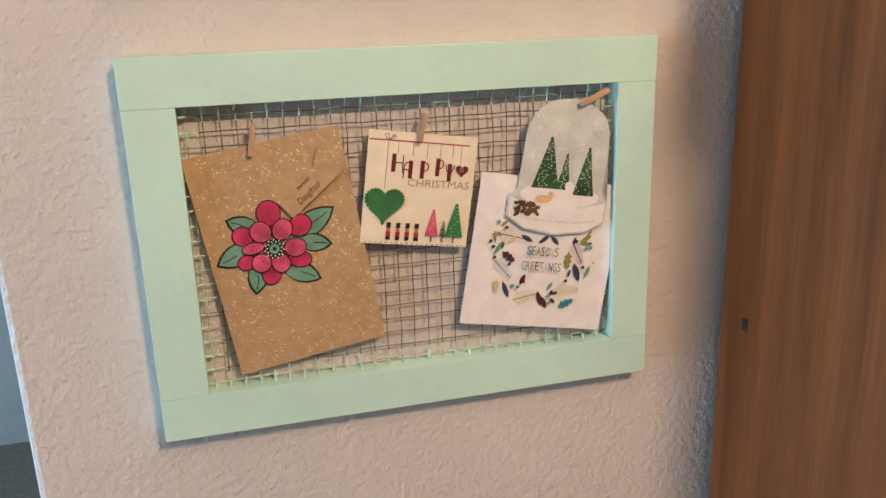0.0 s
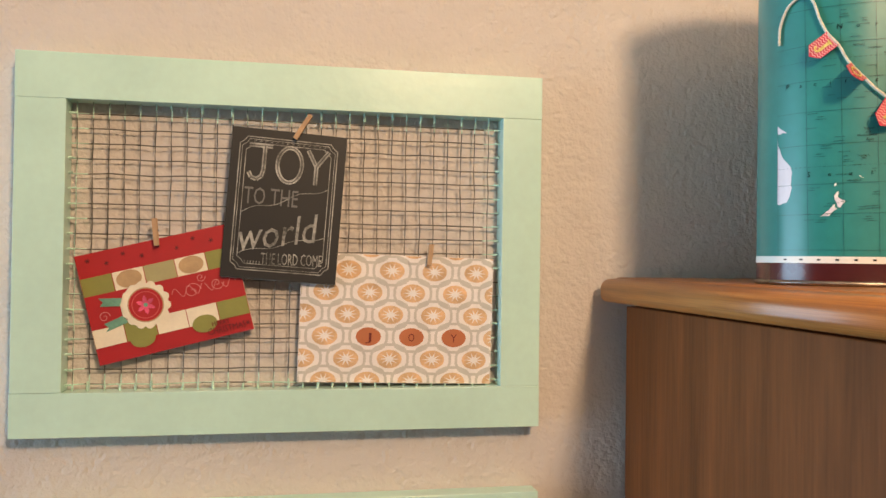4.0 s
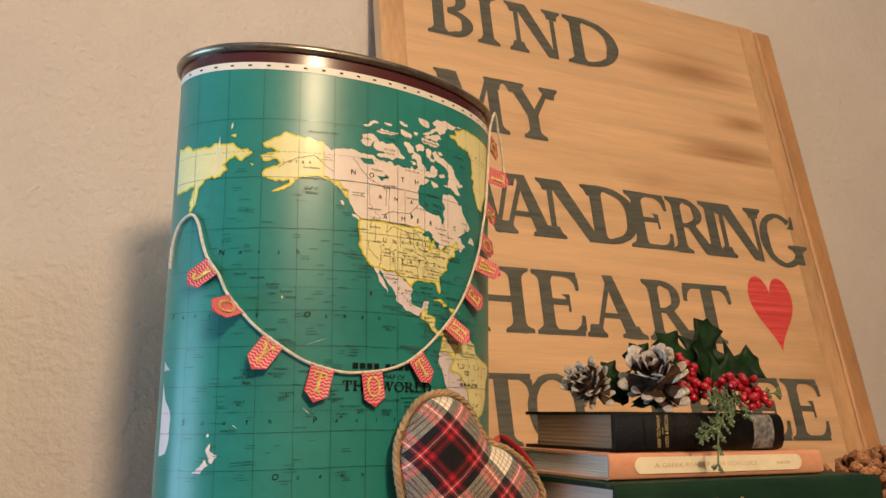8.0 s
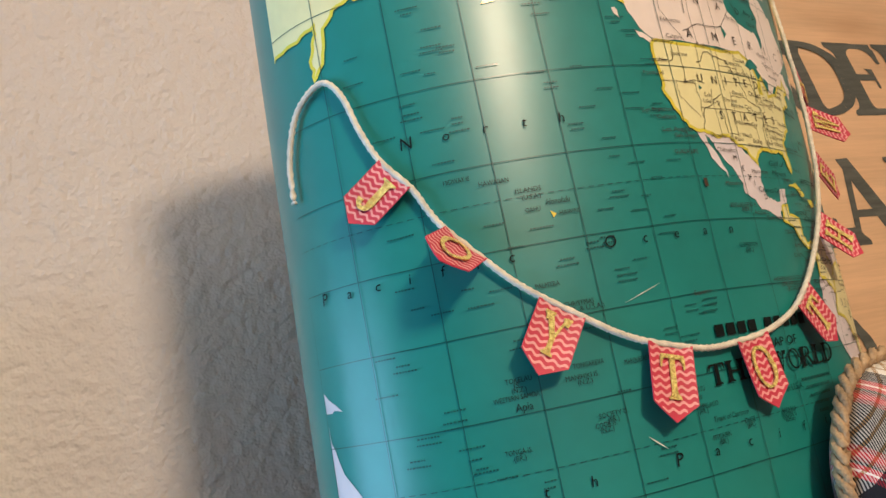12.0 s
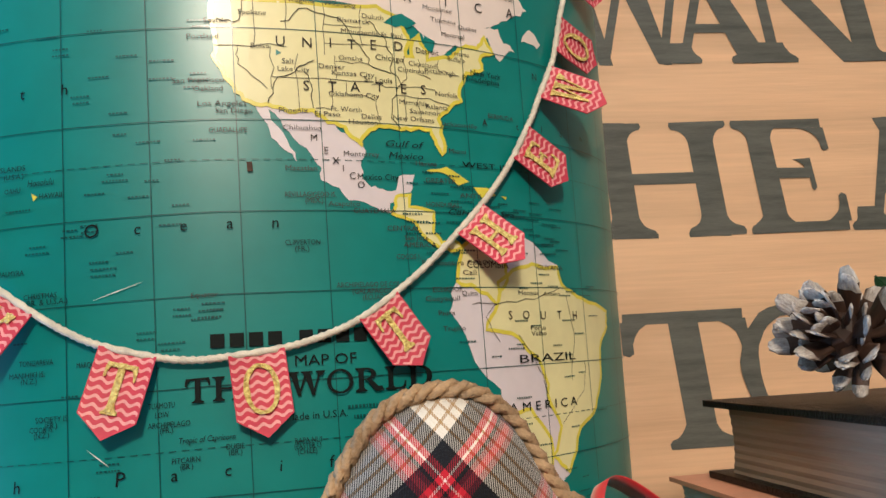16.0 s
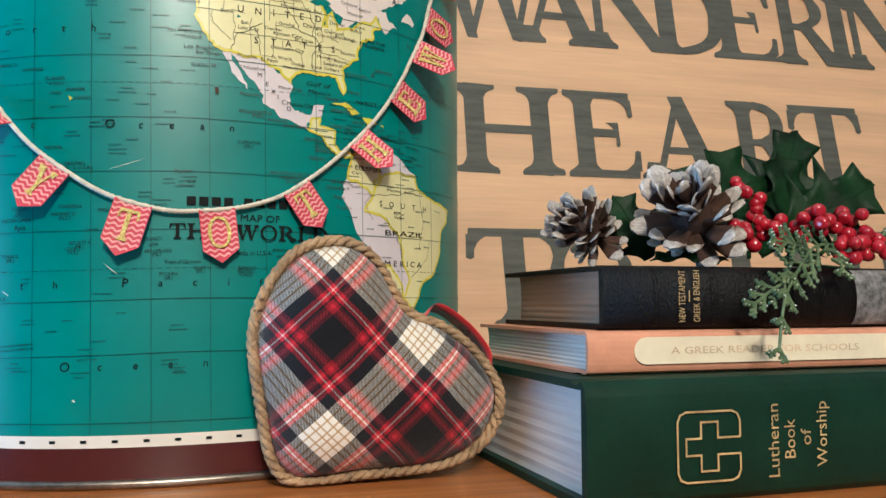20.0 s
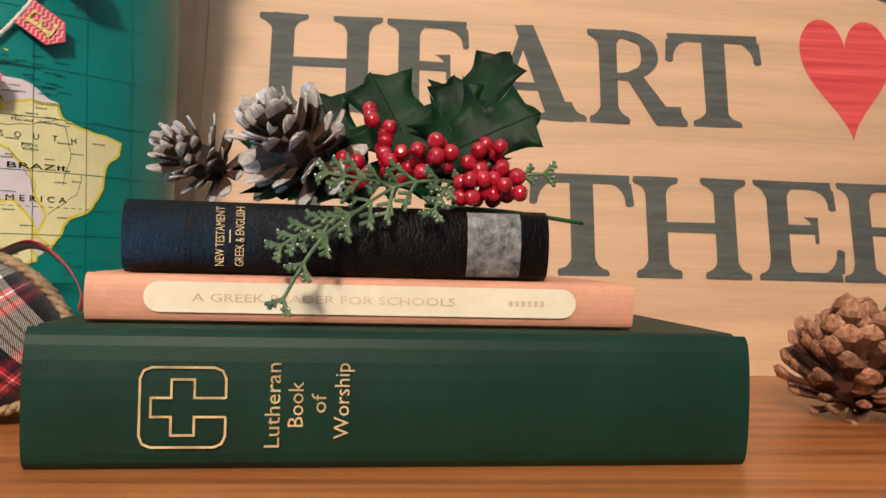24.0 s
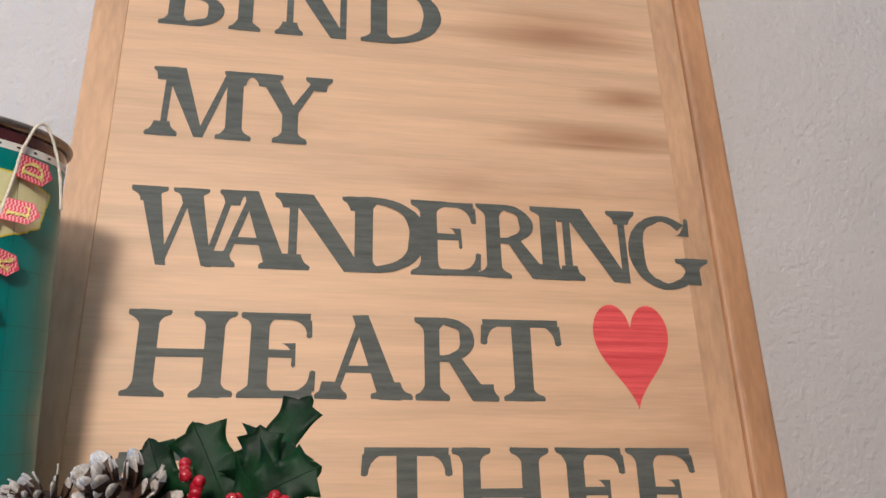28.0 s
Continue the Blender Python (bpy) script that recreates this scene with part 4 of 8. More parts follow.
for body, s, z, h, w in WORDS + ISLAND_NAMES:
    sea = body in ("Gulf of", "Mexico", "Hudson", "Bay", "Baffin", "Alaska", "Caribbean Sea", "Melville", "Beaufort Sea", "Tropic of Capricorn", "Amazon", "Honolulu")
    bm = text_mesh(body, h * (0.85 if sea else 1), w * (0.85 if sea else 1), 0.25 if sea else 0)
    for v in bm.verts:
        v.co.x, v.co.y = v.co.x + s, v.co.y + z - h / 2
    part("lettering", wrapped(bm, 0.0006), M_SEAINK if sea or s < -0.035 or body in SEA_NAMES else M_PRINT if h > 0.00155 else M_FINE, waste_bin)
for body, s0, step, z in (("North", -0.1097, 0.011, 0.1715), ("Pacific", -0.1425, 0.0092, 0.1352), ("Ocean", -0.0589, 0.0111, 0.1345), ("South", -0.1277, 0.0126, 0.0748), ("Pacific", -0.0522, 0.01245, 0.0745), ("Ocean", -0.073, 0.0125, 0.0443)):
    for k, ch in enumerate(body):
        bm = text_mesh(ch, 0.0030 if k else 0.0036, 0, 0.08)
        for v in bm.verts:
            v.co.x, v.co.y = v.co.x + s0 + step * k, v.co.y + z - 0.0015
        part("lettering", wrapped(bm, 0.0006), M_PRINT, waste_bin)


# serif capitals drawn with broad and thin strokes
def stroke(x0, y0, x1, y1, w0, w1=None):
    w1 = w0 if w1 is None else w1
    return [(x0 - w0 / 2, y0), (x0 + w0 / 2, y0), (x1 + w1 / 2, y1), (x1 - w1 / 2, y1)]


def bar(x0, x1, y0, y1):
    return [(x0, y0), (x1, y0), (x1, y1), (x0, y1)]


def foot(x, y, w, up=1):
    """A slab serif that runs into its stem in two hollow curves."""
    h = w / 2
    inner = min(0.105, h * 0.55)
    side = [(h, 0.0), (h + 0.008, 0.035), (h - 0.012, 0.066)]
    for k in range(1, 7):
        t = k / 6
        side.append(((1 - t) ** 2 * (h - 0.012) + 2 * t * (1 - t) * (inner + 0.02) + t * t * inner, y * 0 + (1 - t) ** 2 * 0.066 + 2 * t * (1 - t) * 0.085 + t * t * 0.2))
    return [(x + px, y + py * up) for px, py in side] + [(x - px, y + py * up) for px, py in side[::-1]]


def bowl(cx, cy, rx, ry, a0, a1, thick, thin, n=18):
    out = []
    for k in range(n):
        ring = []
        for a in (a0 + (a1 - a0) * k / n, a0 + (a1 - a0) * (k + 1) / n):
            t = thin + (thick - thin) * abs(math.cos(radians(a))) ** 1.5
            c, s = math.cos(radians(a)), math.sin(radians(a))
            ring.append(((cx + rx * c, cy + ry * s), (cx + (rx - t) * c, cy + (ry - min(t, thin * 1.3)) * s)))
        out.append([ring[0][0], ring[1][0], ring[1][1], ring[0][1]])
    return out


def glyph(ch):
    """Polygons and width of a serif capital one unit high."""
    T, t, F = 0.225, 0.085, 0.48
    stem = lambda x: [stroke(x, 0, x, 1, T), foot(x, 0, F), foot(x, 1, F, -1)]
    tick = lambda x, y0, y1, d: [(x, y0), (x + 0.015 * d, y1), (x - 0.03 * d, y1 + (y1 - y0) * 0.08), (x - 0.065 * d, y1)] + [(x - (0.065 + 0.20 * k * k / 25) * d, y0 + (y1 - y0) * (1 - k / 5) ** 1.6) for k in range(1, 6)]
    if ch == "I":
        return stem(0.26), 0.52
    if ch == "L":
        return stem(0.26) + [bar(0.26, 0.86, 0, 0.085), tick(0.92, 0.08, 0.34, 1)], 0.95
    if ch == "J":
        return [stroke(0.46, 0.2, 0.46, 1, T), foot(0.46, 1, F, -1)] + bowl(0.3, 0.22, 0.272, 0.26, 180, 360, 0.2, 0.1), 0.72
    if ch == "H":
        return stem(0.26) + stem(1.0) + [bar(0.3, 0.96, 0.45, 0.55)], 1.26
    if ch == "E":
        return stem(0.26) + [bar(0.26, 0.88, 0.92, 1), bar(0.26, 0.68, 0.47, 0.56), bar(0.26, 0.92, 0, 0.085), tick(0.9, 0.92, 0.72, 1), tick(0.7, 0.64, 0.38, 0.6), tick(0.95, 0.08, 0.3, 1)], 0.98
    if ch == "T":
        return [stroke(0.5, 0, 0.5, 1, T), foot(0.5, 0, F), bar(0.04, 0.96, 0.91, 1), tick(0.02, 0.93, 0.7, -1), tick(0.98, 0.93, 0.7, 1)], 1.0
    if ch == "A":
        return [stroke(0.2, 0, 0.56, 1, 0.1), stroke(0.9, 0, 0.52, 1, 0.28, 0.2), bar(0.32, 0.8, 0.3, 0.39), foot(0.18, 0, 0.38), foot(0.92, 0, 0.5)], 1.16
    if ch == "M":
        return [stroke(0.24, 0, 0.27, 1, 0.1), stroke(0.72, 0, 0.32, 1, 0.12, 0.3), stroke(0.72, 0, 1.1, 1, 0.1), stroke(1.18, 0, 1.16, 1, T), foot(0.22, 0, 0.42), foot(1.18, 0, F), foot(0.2, 1, 0.32, -1), foot(1.2, 1, 0.4, -1)], 1.44
    if ch == "N":
        return [stroke(0.22, 0, 0.22, 1, 0.1), stroke(0.94, 0, 0.3, 1, 0.24, 0.3), stroke(1.0, 0, 1.0, 1, 0.1), foot(0.22, 0, 0.4), foot(0.2, 1, 0.4, -1), foot(1.0, 1, 0.4, -1)], 1.2
    if ch == "Y":
        return [stroke(0.56, 0, 0.56, 0.46, T), stroke(0.56, 0.42, 0.2, 1, 0.24, 0.27), stroke(0.58, 0.42, 0.96, 1, 0.14, 0.1), foot(0.56, 0, F), foot(0.2, 1, 0.46, -1), foot(0.96, 1, 0.38, -1)], 1.15
    if ch == "W":
        return [stroke(0.42, 0, 0.18, 1, 0.14, 0.27), stroke(0.4, 0, 0.72, 1, 0.09), stroke(0.98, 0, 0.72, 1, 0.14, 0.27), stroke(0.96, 0, 1.26, 1, 0.09), foot(0.18, 1, 0.46, -1), foot(0.72, 1, 0.46, -1), foot(1.27, 1, 0.36, -1)], 1.42
    if ch == "D":
        return stem(0.26) + bowl(0.42, 0.5, 0.7, 0.5, -90, 90, 0.25, 0.085) + [bar(0.26, 0.46, 0.915, 1), bar(0.26, 0.46, 0, 0.085)], 1.14
    if ch == "B":
        return stem(0.26) + bowl(0.45, 0.745, 0.4, 0.255, -90, 90, 0.22, 0.08) + bowl(0.45, 0.27, 0.5, 0.27, -90, 90, 0.24, 0.08), 0.97
    if ch == "R":
        return stem(0.26) + bowl(0.45, 0.73, 0.44, 0.27, -90, 90, 0.22, 0.08) + [bar(0.3, 0.5, 0.46, 0.54), stroke(0.98, 0, 0.58, 0.5, 0.3, 0.22), foot(1.04, 0, 0.34)], 1.2
    if ch == "O":
        return bowl(0.56, 0.5, 0.54, 0.52, 0, 360, 0.17, 0.085, 36), 1.12
    return bowl(0.58, 0.5, 0.56, 0.52, 50, 325, 0.24, 0.085, 30) + [stroke(0.98, 0.06, 0.98, 0.42, T), foot(0.98, 0.42, 0.5, -1), tick(1.0, 0.74, 0.98, 0.9)], 1.24


def serif_letter(ch, x0, x1, z0, z1):
    """Flat polygons of one letter between x0 and x1, z0 and z1."""
    polys, w = glyph(ch)
    return [[(x0 + px / w * (x1 - x0), z0 + py * (z1 - z0)) for px, py in p] for p in polys]


def letter_mesh(polys, level=0.00025, step=0.000015):
    bm = bmesh.new()
    for j, p in enumerate(polys):
        q = sum((p[i][0] * p[(i + 1) % len(p)][1] - p[(i + 1) % len(p)][0] * p[i][1]) for i in range(len(p)))
        p = p if q > 0 else p[::-1]
        bm.faces.new([bm.verts.new((x, -level - j * step, z)) for x, z in p])
    return bm


for body, x0, x1 in (("THE", -0.037, -0.0165), ("WORLD", -0.0125, 0.0255)):
    total, at = sum(glyph(ch)[1] for ch in body), x0
    for ch in body:
        step = (x1 - x0) * glyph(ch)[1] / total
        bm = letter_mesh(serif_letter(ch, at, at + step * 0.95, 0.0908, 0.0967))
        at += step
        for v in bm.verts:
            v.co = (v.co.x, v.co.z, -v.co.y)
        part("lettering", wrapped(bm, 0.0006), M_PRINT, waste_bin)
# the maker's name and other print too small to read, as plain bars
bars = []
for k in range(9):
    bars.append((-0.0292 + 0.0046 * k + (0.003 if k > 3 else 0), 0.1053, 0.0034, 0.0034))
for k in range(150):
    lon, lat = rng.uniform(-200, -125), rng.uniform(-50, 66)
    s, z = on_map(lon, lat)
    if any(abs(s - row[1]) < row[4] / 2 + 0.005 and abs(z - row[2]) < 0.004 for row in ISLAND_NAMES):
        continue
    for j in range(rng.choice((1, 1, 2))):
        bars.append((s, z - 0.0016 * j, rng.uniform(0.003, 0.0065), 0.00042))
for k in range(60):
    s, z = on_map(rng.uniform(-88, -50), rng.uniform(6, 22))
    bars.append((s, z, rng.uniform(0.003, 0.0065), 0.00045))
for k in range(40):
    s, z = on_map(rng.uniform(-78, -40), rng.uniform(-45, 4))
    bars.append((s, z, rng.uniform(0.003, 0.006), 0.00042))
for k in range(5):
    bars.append((0.011, 0.0872 - 0.0025 * k, 0.018 - 0.003 * k, 0.0009))
fine = []
for s, z, w, h in bars:
    n = max(2, int(w / 0.0009))
    if h > 0.002:
        part("maker_bar", ribbon([Vector((s - w / 2, z, 0)), Vector((s + w / 2, z, 0))], h, 0.0006), M_PRINT, waste_bin)
        continue
    x = s - w / 2
    while x < s + w / 2:
        d = rng.uniform(0.00035, 0.0008)
        fine.append(ribbon([Vector((x, z, 0)), Vector((x + d, z, 0))], h, 0.00058))
        x += d + 0.0003
tagged(part("small_print", joined(*fine), M_GRID, waste_bin, "tiny printed place names"), kind="stuff")
for z in (0.0175, 0.2866):
    marks = [ribbon([Vector((S0 + 0.0111 * k, z, 0)), Vector((S0 + 0.0111 * k + 0.0022, z, 0))], 0.0011, 0.0005) for k in range(34)]
    part("degree_marks", joined(*marks), M_PRINT, waste_bin)
# scuffs where the print has flaked to white
for s, z, dx, dz, w in ((-0.0585, 0.1185, 0.012, 0.004, 0.0002), (-0.112, 0.066, 0.001, 0.002, 0.0012), (-0.108, 0.246, 0.0005, 0.004, 0.001), (-0.1156, 0.2195, 0.0005, 0.022, 0.0013), (-0.1098, 0.0625, -0.002, -0.005, 0.0020), (-0.112, 0.054, -0.0012, -0.003, 0.0015), (-0.06, 0.083, 0.005, -0.004, 0.0003), (-0.098, 0.073, 0.003, -0.002, 0.0003), (-0.07, 0.033, 0.001, -0.001, 0.0006)):
    line, side = [], []
    for k in range(13):
        t = k / 12
        wide = w * 0.5 * math.sin(math.pi * min(1, t * 0.9 + 0.06)) * (0.7 + 0.6 * rng.random())
        n = Vector((-dz, dx, 0)).normalized() * wide
        c = Vector((s + dx * t, z + dz * t, 0))
        line.append(c + n)
        side.append(c - n)
    bm = bmesh.new()
    rows = [(bm.verts.new(on_bin(a.x, a.y, 0.00062)), bm.verts.new(on_bin(b.x, b.y, 0.00062))) for a, b in zip(line, side)]
    for a, b in zip(rows, rows[1:]):
        bm.faces.new((a[0], b[0], b[1], a[1]))
    bmesh.ops.recalc_face_normals(bm, faces=bm.faces[:])
    part("scuff", bm, M_WHITE, waste_bin, "pale scuff where the print has flaked")
part("stain", ribbon([Vector((-0.0205, 0.150, 0)), Vector((-0.0203, 0.1475, 0))], 0.0014, 0.00064), material("rust", (0.06, 0.03, 0.015), 0.7, var=0.4, scale=200), waste_bin, "small rust spot")


# ---- the pennant garland ----
def tube(pts, r, sides=8, twist=0.0, lobes=0.0):
    """A round cord along pts; lobes gives it a laid look."""
    bm = bmesh.new()
    rings, up, run = [], Vector((0, 0, 1)), 0.0
    for k, p in enumerate(pts):
        d = (pts[min(k + 1, len(pts) - 1)] - pts[max(k - 1, 0)]).normalized()
        if k:
            run += (p - pts[k - 1]).length
        a = d.cross(up)
        a = a.normalized() if a.length > 1e-3 else Vector((1, 0, 0))
        b = d.cross(a).normalized()
        ring = []
        for j in range(sides):
            t = 2 * math.pi * j / sides
            q = r * (1 + lobes * math.cos(2 * (t + run * twist)))
            ring.append(bm.verts.new(p + a * math.cos(t) * q + b * math.sin(t) * q))
        rings.append(ring)
    for x, y in zip(rings, rings[1:]):
        for j in range(sides):
            bm.faces.new((x[j], x[(j + 1) % sides], y[(j + 1) % sides], y[j]))
    bm.faces.new(rings[0][::-1])
    bm.faces.new(rings[-1])
    bmesh.ops.recalc_face_normals(bm, faces=bm.faces[:])
    return bm


def smooth_line(pts, per=8):
    """Catmull-Rom through pts."""
    out = []
    for k in range(len(pts) - 1):
        p0, p1, p2, p3 = pts[max(k - 1, 0)], pts[k], pts[k + 1], pts[min(k + 2, len(pts) - 1)]
        for j in range(per):
            t = j / per
            out.append(0.5 * ((2 * p1) + (p2 - p0) * t + (2 * p0 - 5 * p1 + 4 * p2 - p3) * t * t + (3 * p1 - p0 - 3 * p2 + p3) * t ** 3))
    out.append(pts[-1])
    return out


M_STRING = material("cotton_string", (0.72, 0.67, 0.56), 0.9, var=0.15, scale=300, bump=0.0003, bscale=1500)
M_PENNANT = material("coral_paper", (0.58, 0.042, 0.085), 0.6, var=0.12, scale=60)
M_CHEVRON = material("pale_pink_print", (0.80, 0.37, 0.37), 0.6, var=0.1, scale=60)
M_GLITTER = material("gold_glitter", (0.95, 0.66, 0.22), 0.35, metal=0.1, var=0.4, scale=900, dark=(0.50, 0.28, 0.05), bump=0.0012, bscale=1300)
garland = empty("garland", (0.6, 0.42, TOP_Z + 0.1), "coral paper pennant garland on white string, spelling JOY TO THE WORLD in gold glitter", "garland")
tagged(garland, "coral paper pennant garland on white string round the bin")
# letter, both upper corners (way round, height), lift off the wall in degrees
FLAGS = [
    ("J", -0.1171, 0.1674, -0.1101, 0.158, 6), ("O", -0.1034, 0.1455, -0.0945, 0.135, 62), ("Y", -0.0826, 0.1236, -0.0718, 0.116, 12), ("T", -0.056, 0.1075, -0.0428, 0.1039, 8), ("O", -0.0266, 0.1032, -0.0133, 0.1047, 3),
    ("T", 0.0052, 0.1108, 0.0155, 0.1176, 6), ("H", 0.0337, 0.133, 0.0424, 0.1416, 25), ("E", 0.0543, 0.1556, 0.0612, 0.166, 8), ("W", 0.0669, 0.1757, 0.0735, 0.1869, 38), ("O", 0.0762, 0.1924, 0.0803, 0.2045, 4),
    ("R", 0.0858, 0.2178, 0.0898, 0.2297, 4), ("L", 0.0925, 0.244, 0.0955, 0.2564, 40), ("D", 0.0985, 0.2696, 0.101, 0.2831, 5),
]
cord = [on_bin(s, z, 0.0022) for s, z in ((-0.1480, 0.1640), (-0.1475, 0.1755), (-0.1430, 0.1865), (-0.1368, 0.1923), (-0.1299, 0.1943), (-0.1250, 0.1885), (-0.1216, 0.1777))]
last = None
for ch, s0, z0, s1, z1, lift in FLAGS:
    if last:
        cord.append(on_bin((last[0] + s0) / 2, (last[1] + z0) / 2 - 0.0007, 0.0024))
    cord += [on_bin(s0, z0, 0.0026), on_bin(s1, z1, 0.0026)]
    last = (s1, z1)
cord += [on_bin(0.1035, 0.2905, 0.003), on_bin(0.107, 0.3005, 0.005), on_bin(0.112, 0.3025, 0.006), on_bin(0.117, 0.2925, 0.008), on_bin(0.12, 0.275, 0.011), on_bin(0.121, 0.255, 0.013)]
part("string", tube(smooth_line(cord, 10), 0.0009, 8, 1500, 0.18), M_STRING, garland, "twisted white cotton string", True)
for ch, s0, z0, s1, z1, lift in FLAGS:
    p0, p1 = on_bin(s0, z0, 0.0028), on_bin(s1, z1, 0.0028)
    am = float(np.interp((s0 + s1) / 2, ARC_S, ARC_A))
    nrm = (bin_point(am, 0, 0.01) - bin_point(am, 0, 0)).normalized()
    ex = (p1 - p0).normalized()
    nrm = (nrm - ex * nrm.dot(ex)).normalized()
    down = ex.cross(nrm)
    down = (down * math.cos(radians(lift)) + nrm * math.sin(radians(lift))).normalized()
    out = down.cross(ex) * -1
    if out.dot(nrm) < 0:
        out = -out
    w, ln = (p1 - p0).length, (p1 - p0).length * 1.22
    curl = 0.03 + 0.03 * rng.random()

    def lay(u, v, up=0.0, p0=p0, ex=ex, down=down, out=out, w=w, ln=ln, curl=curl):
        """u across, v down the pennant, both 0 to 1."""
        return p0 + ex * (u * w) + down * (v * ln * 1.25) + out * (up + curl * ln * (2 * u - 1) ** 2 + 0.05 * ln * v * v)

    bm = bmesh.new()
    rows = 9
    grid = []
    for j in range(rows + 1):
        v = 0.76 * j / rows
        grid.append([bm.verts.new(lay(i / 8, v)) for i in range(9)])
    grid.append([bm.verts.new(lay(i / 8, 1.0 - 0.24 * abs(i / 4 - 1))) for i in range(9)])
    for a, b in zip(grid, grid[1:]):
        for i in range(8):
            if (a[i].co - b[i].co).length > 1e-6 or (a[i + 1].co - b[i + 1].co).length > 1e-6:
                bm.faces.new((a[i], a[i + 1], b[i + 1], b[i]))
    bmesh.ops.remove_doubles(bm, verts=bm.verts[:], dist=1e-6)
    geo = bmesh.ops.extrude_face_region(bm, geom=bm.faces[:])
    bmesh.ops.translate(bm, verts=[g for g in geo["geom"] if isinstance(g, bmesh.types.BMVert)], vec=-out * 0.0003)
    bmesh.ops.recalc_face_normals(bm, faces=bm.faces[:])
    flag = part("pennant", bm, M_PENNANT, garland)
    bm = bmesh.new()
    for j in range(9):
        v0 = 0.05 + 0.098 * j
        prev = None
        for i in range(25):
            u = 0.02 + 0.96 * i / 24
            v = v0 + 0.022 * math.sin(i * math.pi / 3)
            lim = 0.985 - 0.24 * abs(2 * u - 1)
            pair = (bm.verts.new(lay(u, min(v, lim), 0.00012)), bm.verts.new(lay(u, min(v + 0.04, lim), 0.00012))) if v < lim - 0.015 else None
            if prev and pair:
                bm.faces.new((prev[0], pair[0], pair[1], prev[1]))
            prev = pair
    part("chevron_print", bm, M_CHEVRON, flag, "pale wavy stripes")
    half = 0.33 if ch in "WHDOR" else 0.28
    bm = bmesh.new()
    for j, poly in enumerate(serif_letter(ch, 0.5 - half, 0.5 + half, -0.72, -0.14)):
        poly = [(u + 0.018 * noise.noise(Vector((u * 9, v * 9, s0 * 90))), v + 0.018 * noise.noise(Vector((u * 9, v * 9, s0 * 90 + 4)))) for u, v in poly]
        bm.faces.new([bm.verts.new(lay(u, -v, 0.0004 + 0.00001 * j)) for u, v in poly])
    geo = bmesh.ops.extrude_face_region(bm, geom=bm.faces[:])
    bmesh.ops.translate(bm, verts=[g for g in geo["geom"] if isinstance(g, bmesh.types.BMVert)], vec=out * 0.0003)
    bmesh.ops.recalc_face_normals(bm, faces=bm.faces[:])
    part("glitter_letter", bm, M_GLITTER, flag, "gold glitter letter")

# ---- the painted sign ----
SIGN_X0, SIGN_X1, SIGN_H, SIGN_T = 0.6880, 1.2345, 0.5795, 0.016
SIGN_LEAN = math.atan(0.21)
SIGN_M = Matrix.Translation((0, 0.607 - 0.21 * (1.5357 - TOP_Z), TOP_Z)) @ Matrix.Rotation(-SIGN_LEAN, 4, "X")
# local: x along, z up the board, y into it
sign = empty("sign", (0.94, 0.56, TOP_Z), "pale wooden board with a painted verse, leaning on the wall", "sign")
part("board", moved(box(SIGN_X0 + 0.026, 1.1785, 0, SIGN_T, 0.0, SIGN_H, 0.0003), SIGN_M), M_BOARD, sign)
part("end_strip", moved(box(SIGN_X0, SIGN_X0 + 0.02599, -0.0003, SIGN_T, 0.0, SIGN_H, 0.0005), SIGN_M), M_BOARDV, sign, "edge strip with upright grain")
part("end_strip", moved(box(1.17855, 1.2040, 0.0001, SIGN_T, 0.0, SIGN_H, 0.0003), SIGN_M), M_BOARDV, sign, "flat strip with upright grain")
part("edge_moulding", moved(box(1.2052, SIGN_X1, -0.0012, SIGN_T, 0.0, SIGN_H, 0.006, 4), SIGN_M), M_BOARDM, sign, "rounded outer moulding, a little darker")
# each line of the verse: height, then every letter with its two sides
VERSE = (
    (0.4660, 0.5295, (("B", 0.7380, 0.7930), ("I", 0.7945, 0.8230), ("N", 0.8330, 0.9030), ("D", 0.9055, 0.9790))),
    (0.3605, 0.4245, (("M", 0.7388, 0.8215), ("Y", 0.8192, 0.8835))),
    (0.2525, 0.3163, (("W", 0.7390, 0.8195), ("A", 0.7935, 0.8610), ("N", 0.8425, 0.9204), ("D", 0.8967, 0.9625), ("E", 0.9470, 1.0053), ("R", 1.0005, 1.0651), ("I", 1.0455, 1.0775), ("N", 1.0630, 1.1367), ("G", 1.1275, 1.1975))),
    (0.1550, 0.2180, (("H", 0.7435, 0.8212), ("E", 0.8220, 0.8785), ("A", 0.8780, 0.9470), ("R", 0.9490, 1.0120), ("T", 1.0000, 1.0648))),
    (0.0577, 0.1210, (("T", 0.7470, 0.8112), ("O", 0.8020, 0.8620), ("T", 0.9105, 0.9760), ("H", 0.9745, 1.0480), ("E", 1.0515, 1.1090), ("E", 1.1055, 1.1635))),
)
for z0, z1, letters in VERSE:
    for k, (ch, x0, x1) in enumerate(letters):
        drop = -0.0035 if ch == "G" or (len(letters) == 6 and k < 2) else 0.0
        polys = serif_letter(ch, x0, x1, z0 + drop, z1 + drop)
        # hand-cut stencil edges
        polys = [[(x + noise.noise(Vector((x * 140, z * 140, 1))) * 0.0009, z + noise.noise(Vector((x * 140, z * 140, 5))) * 0.0009) for x, z in p] for p in polys]
        part("lettering", moved(letter_mesh(polys, 0.0006 if k % 2 else 0.00025), SIGN_M), M_INK, sign)
pts = []
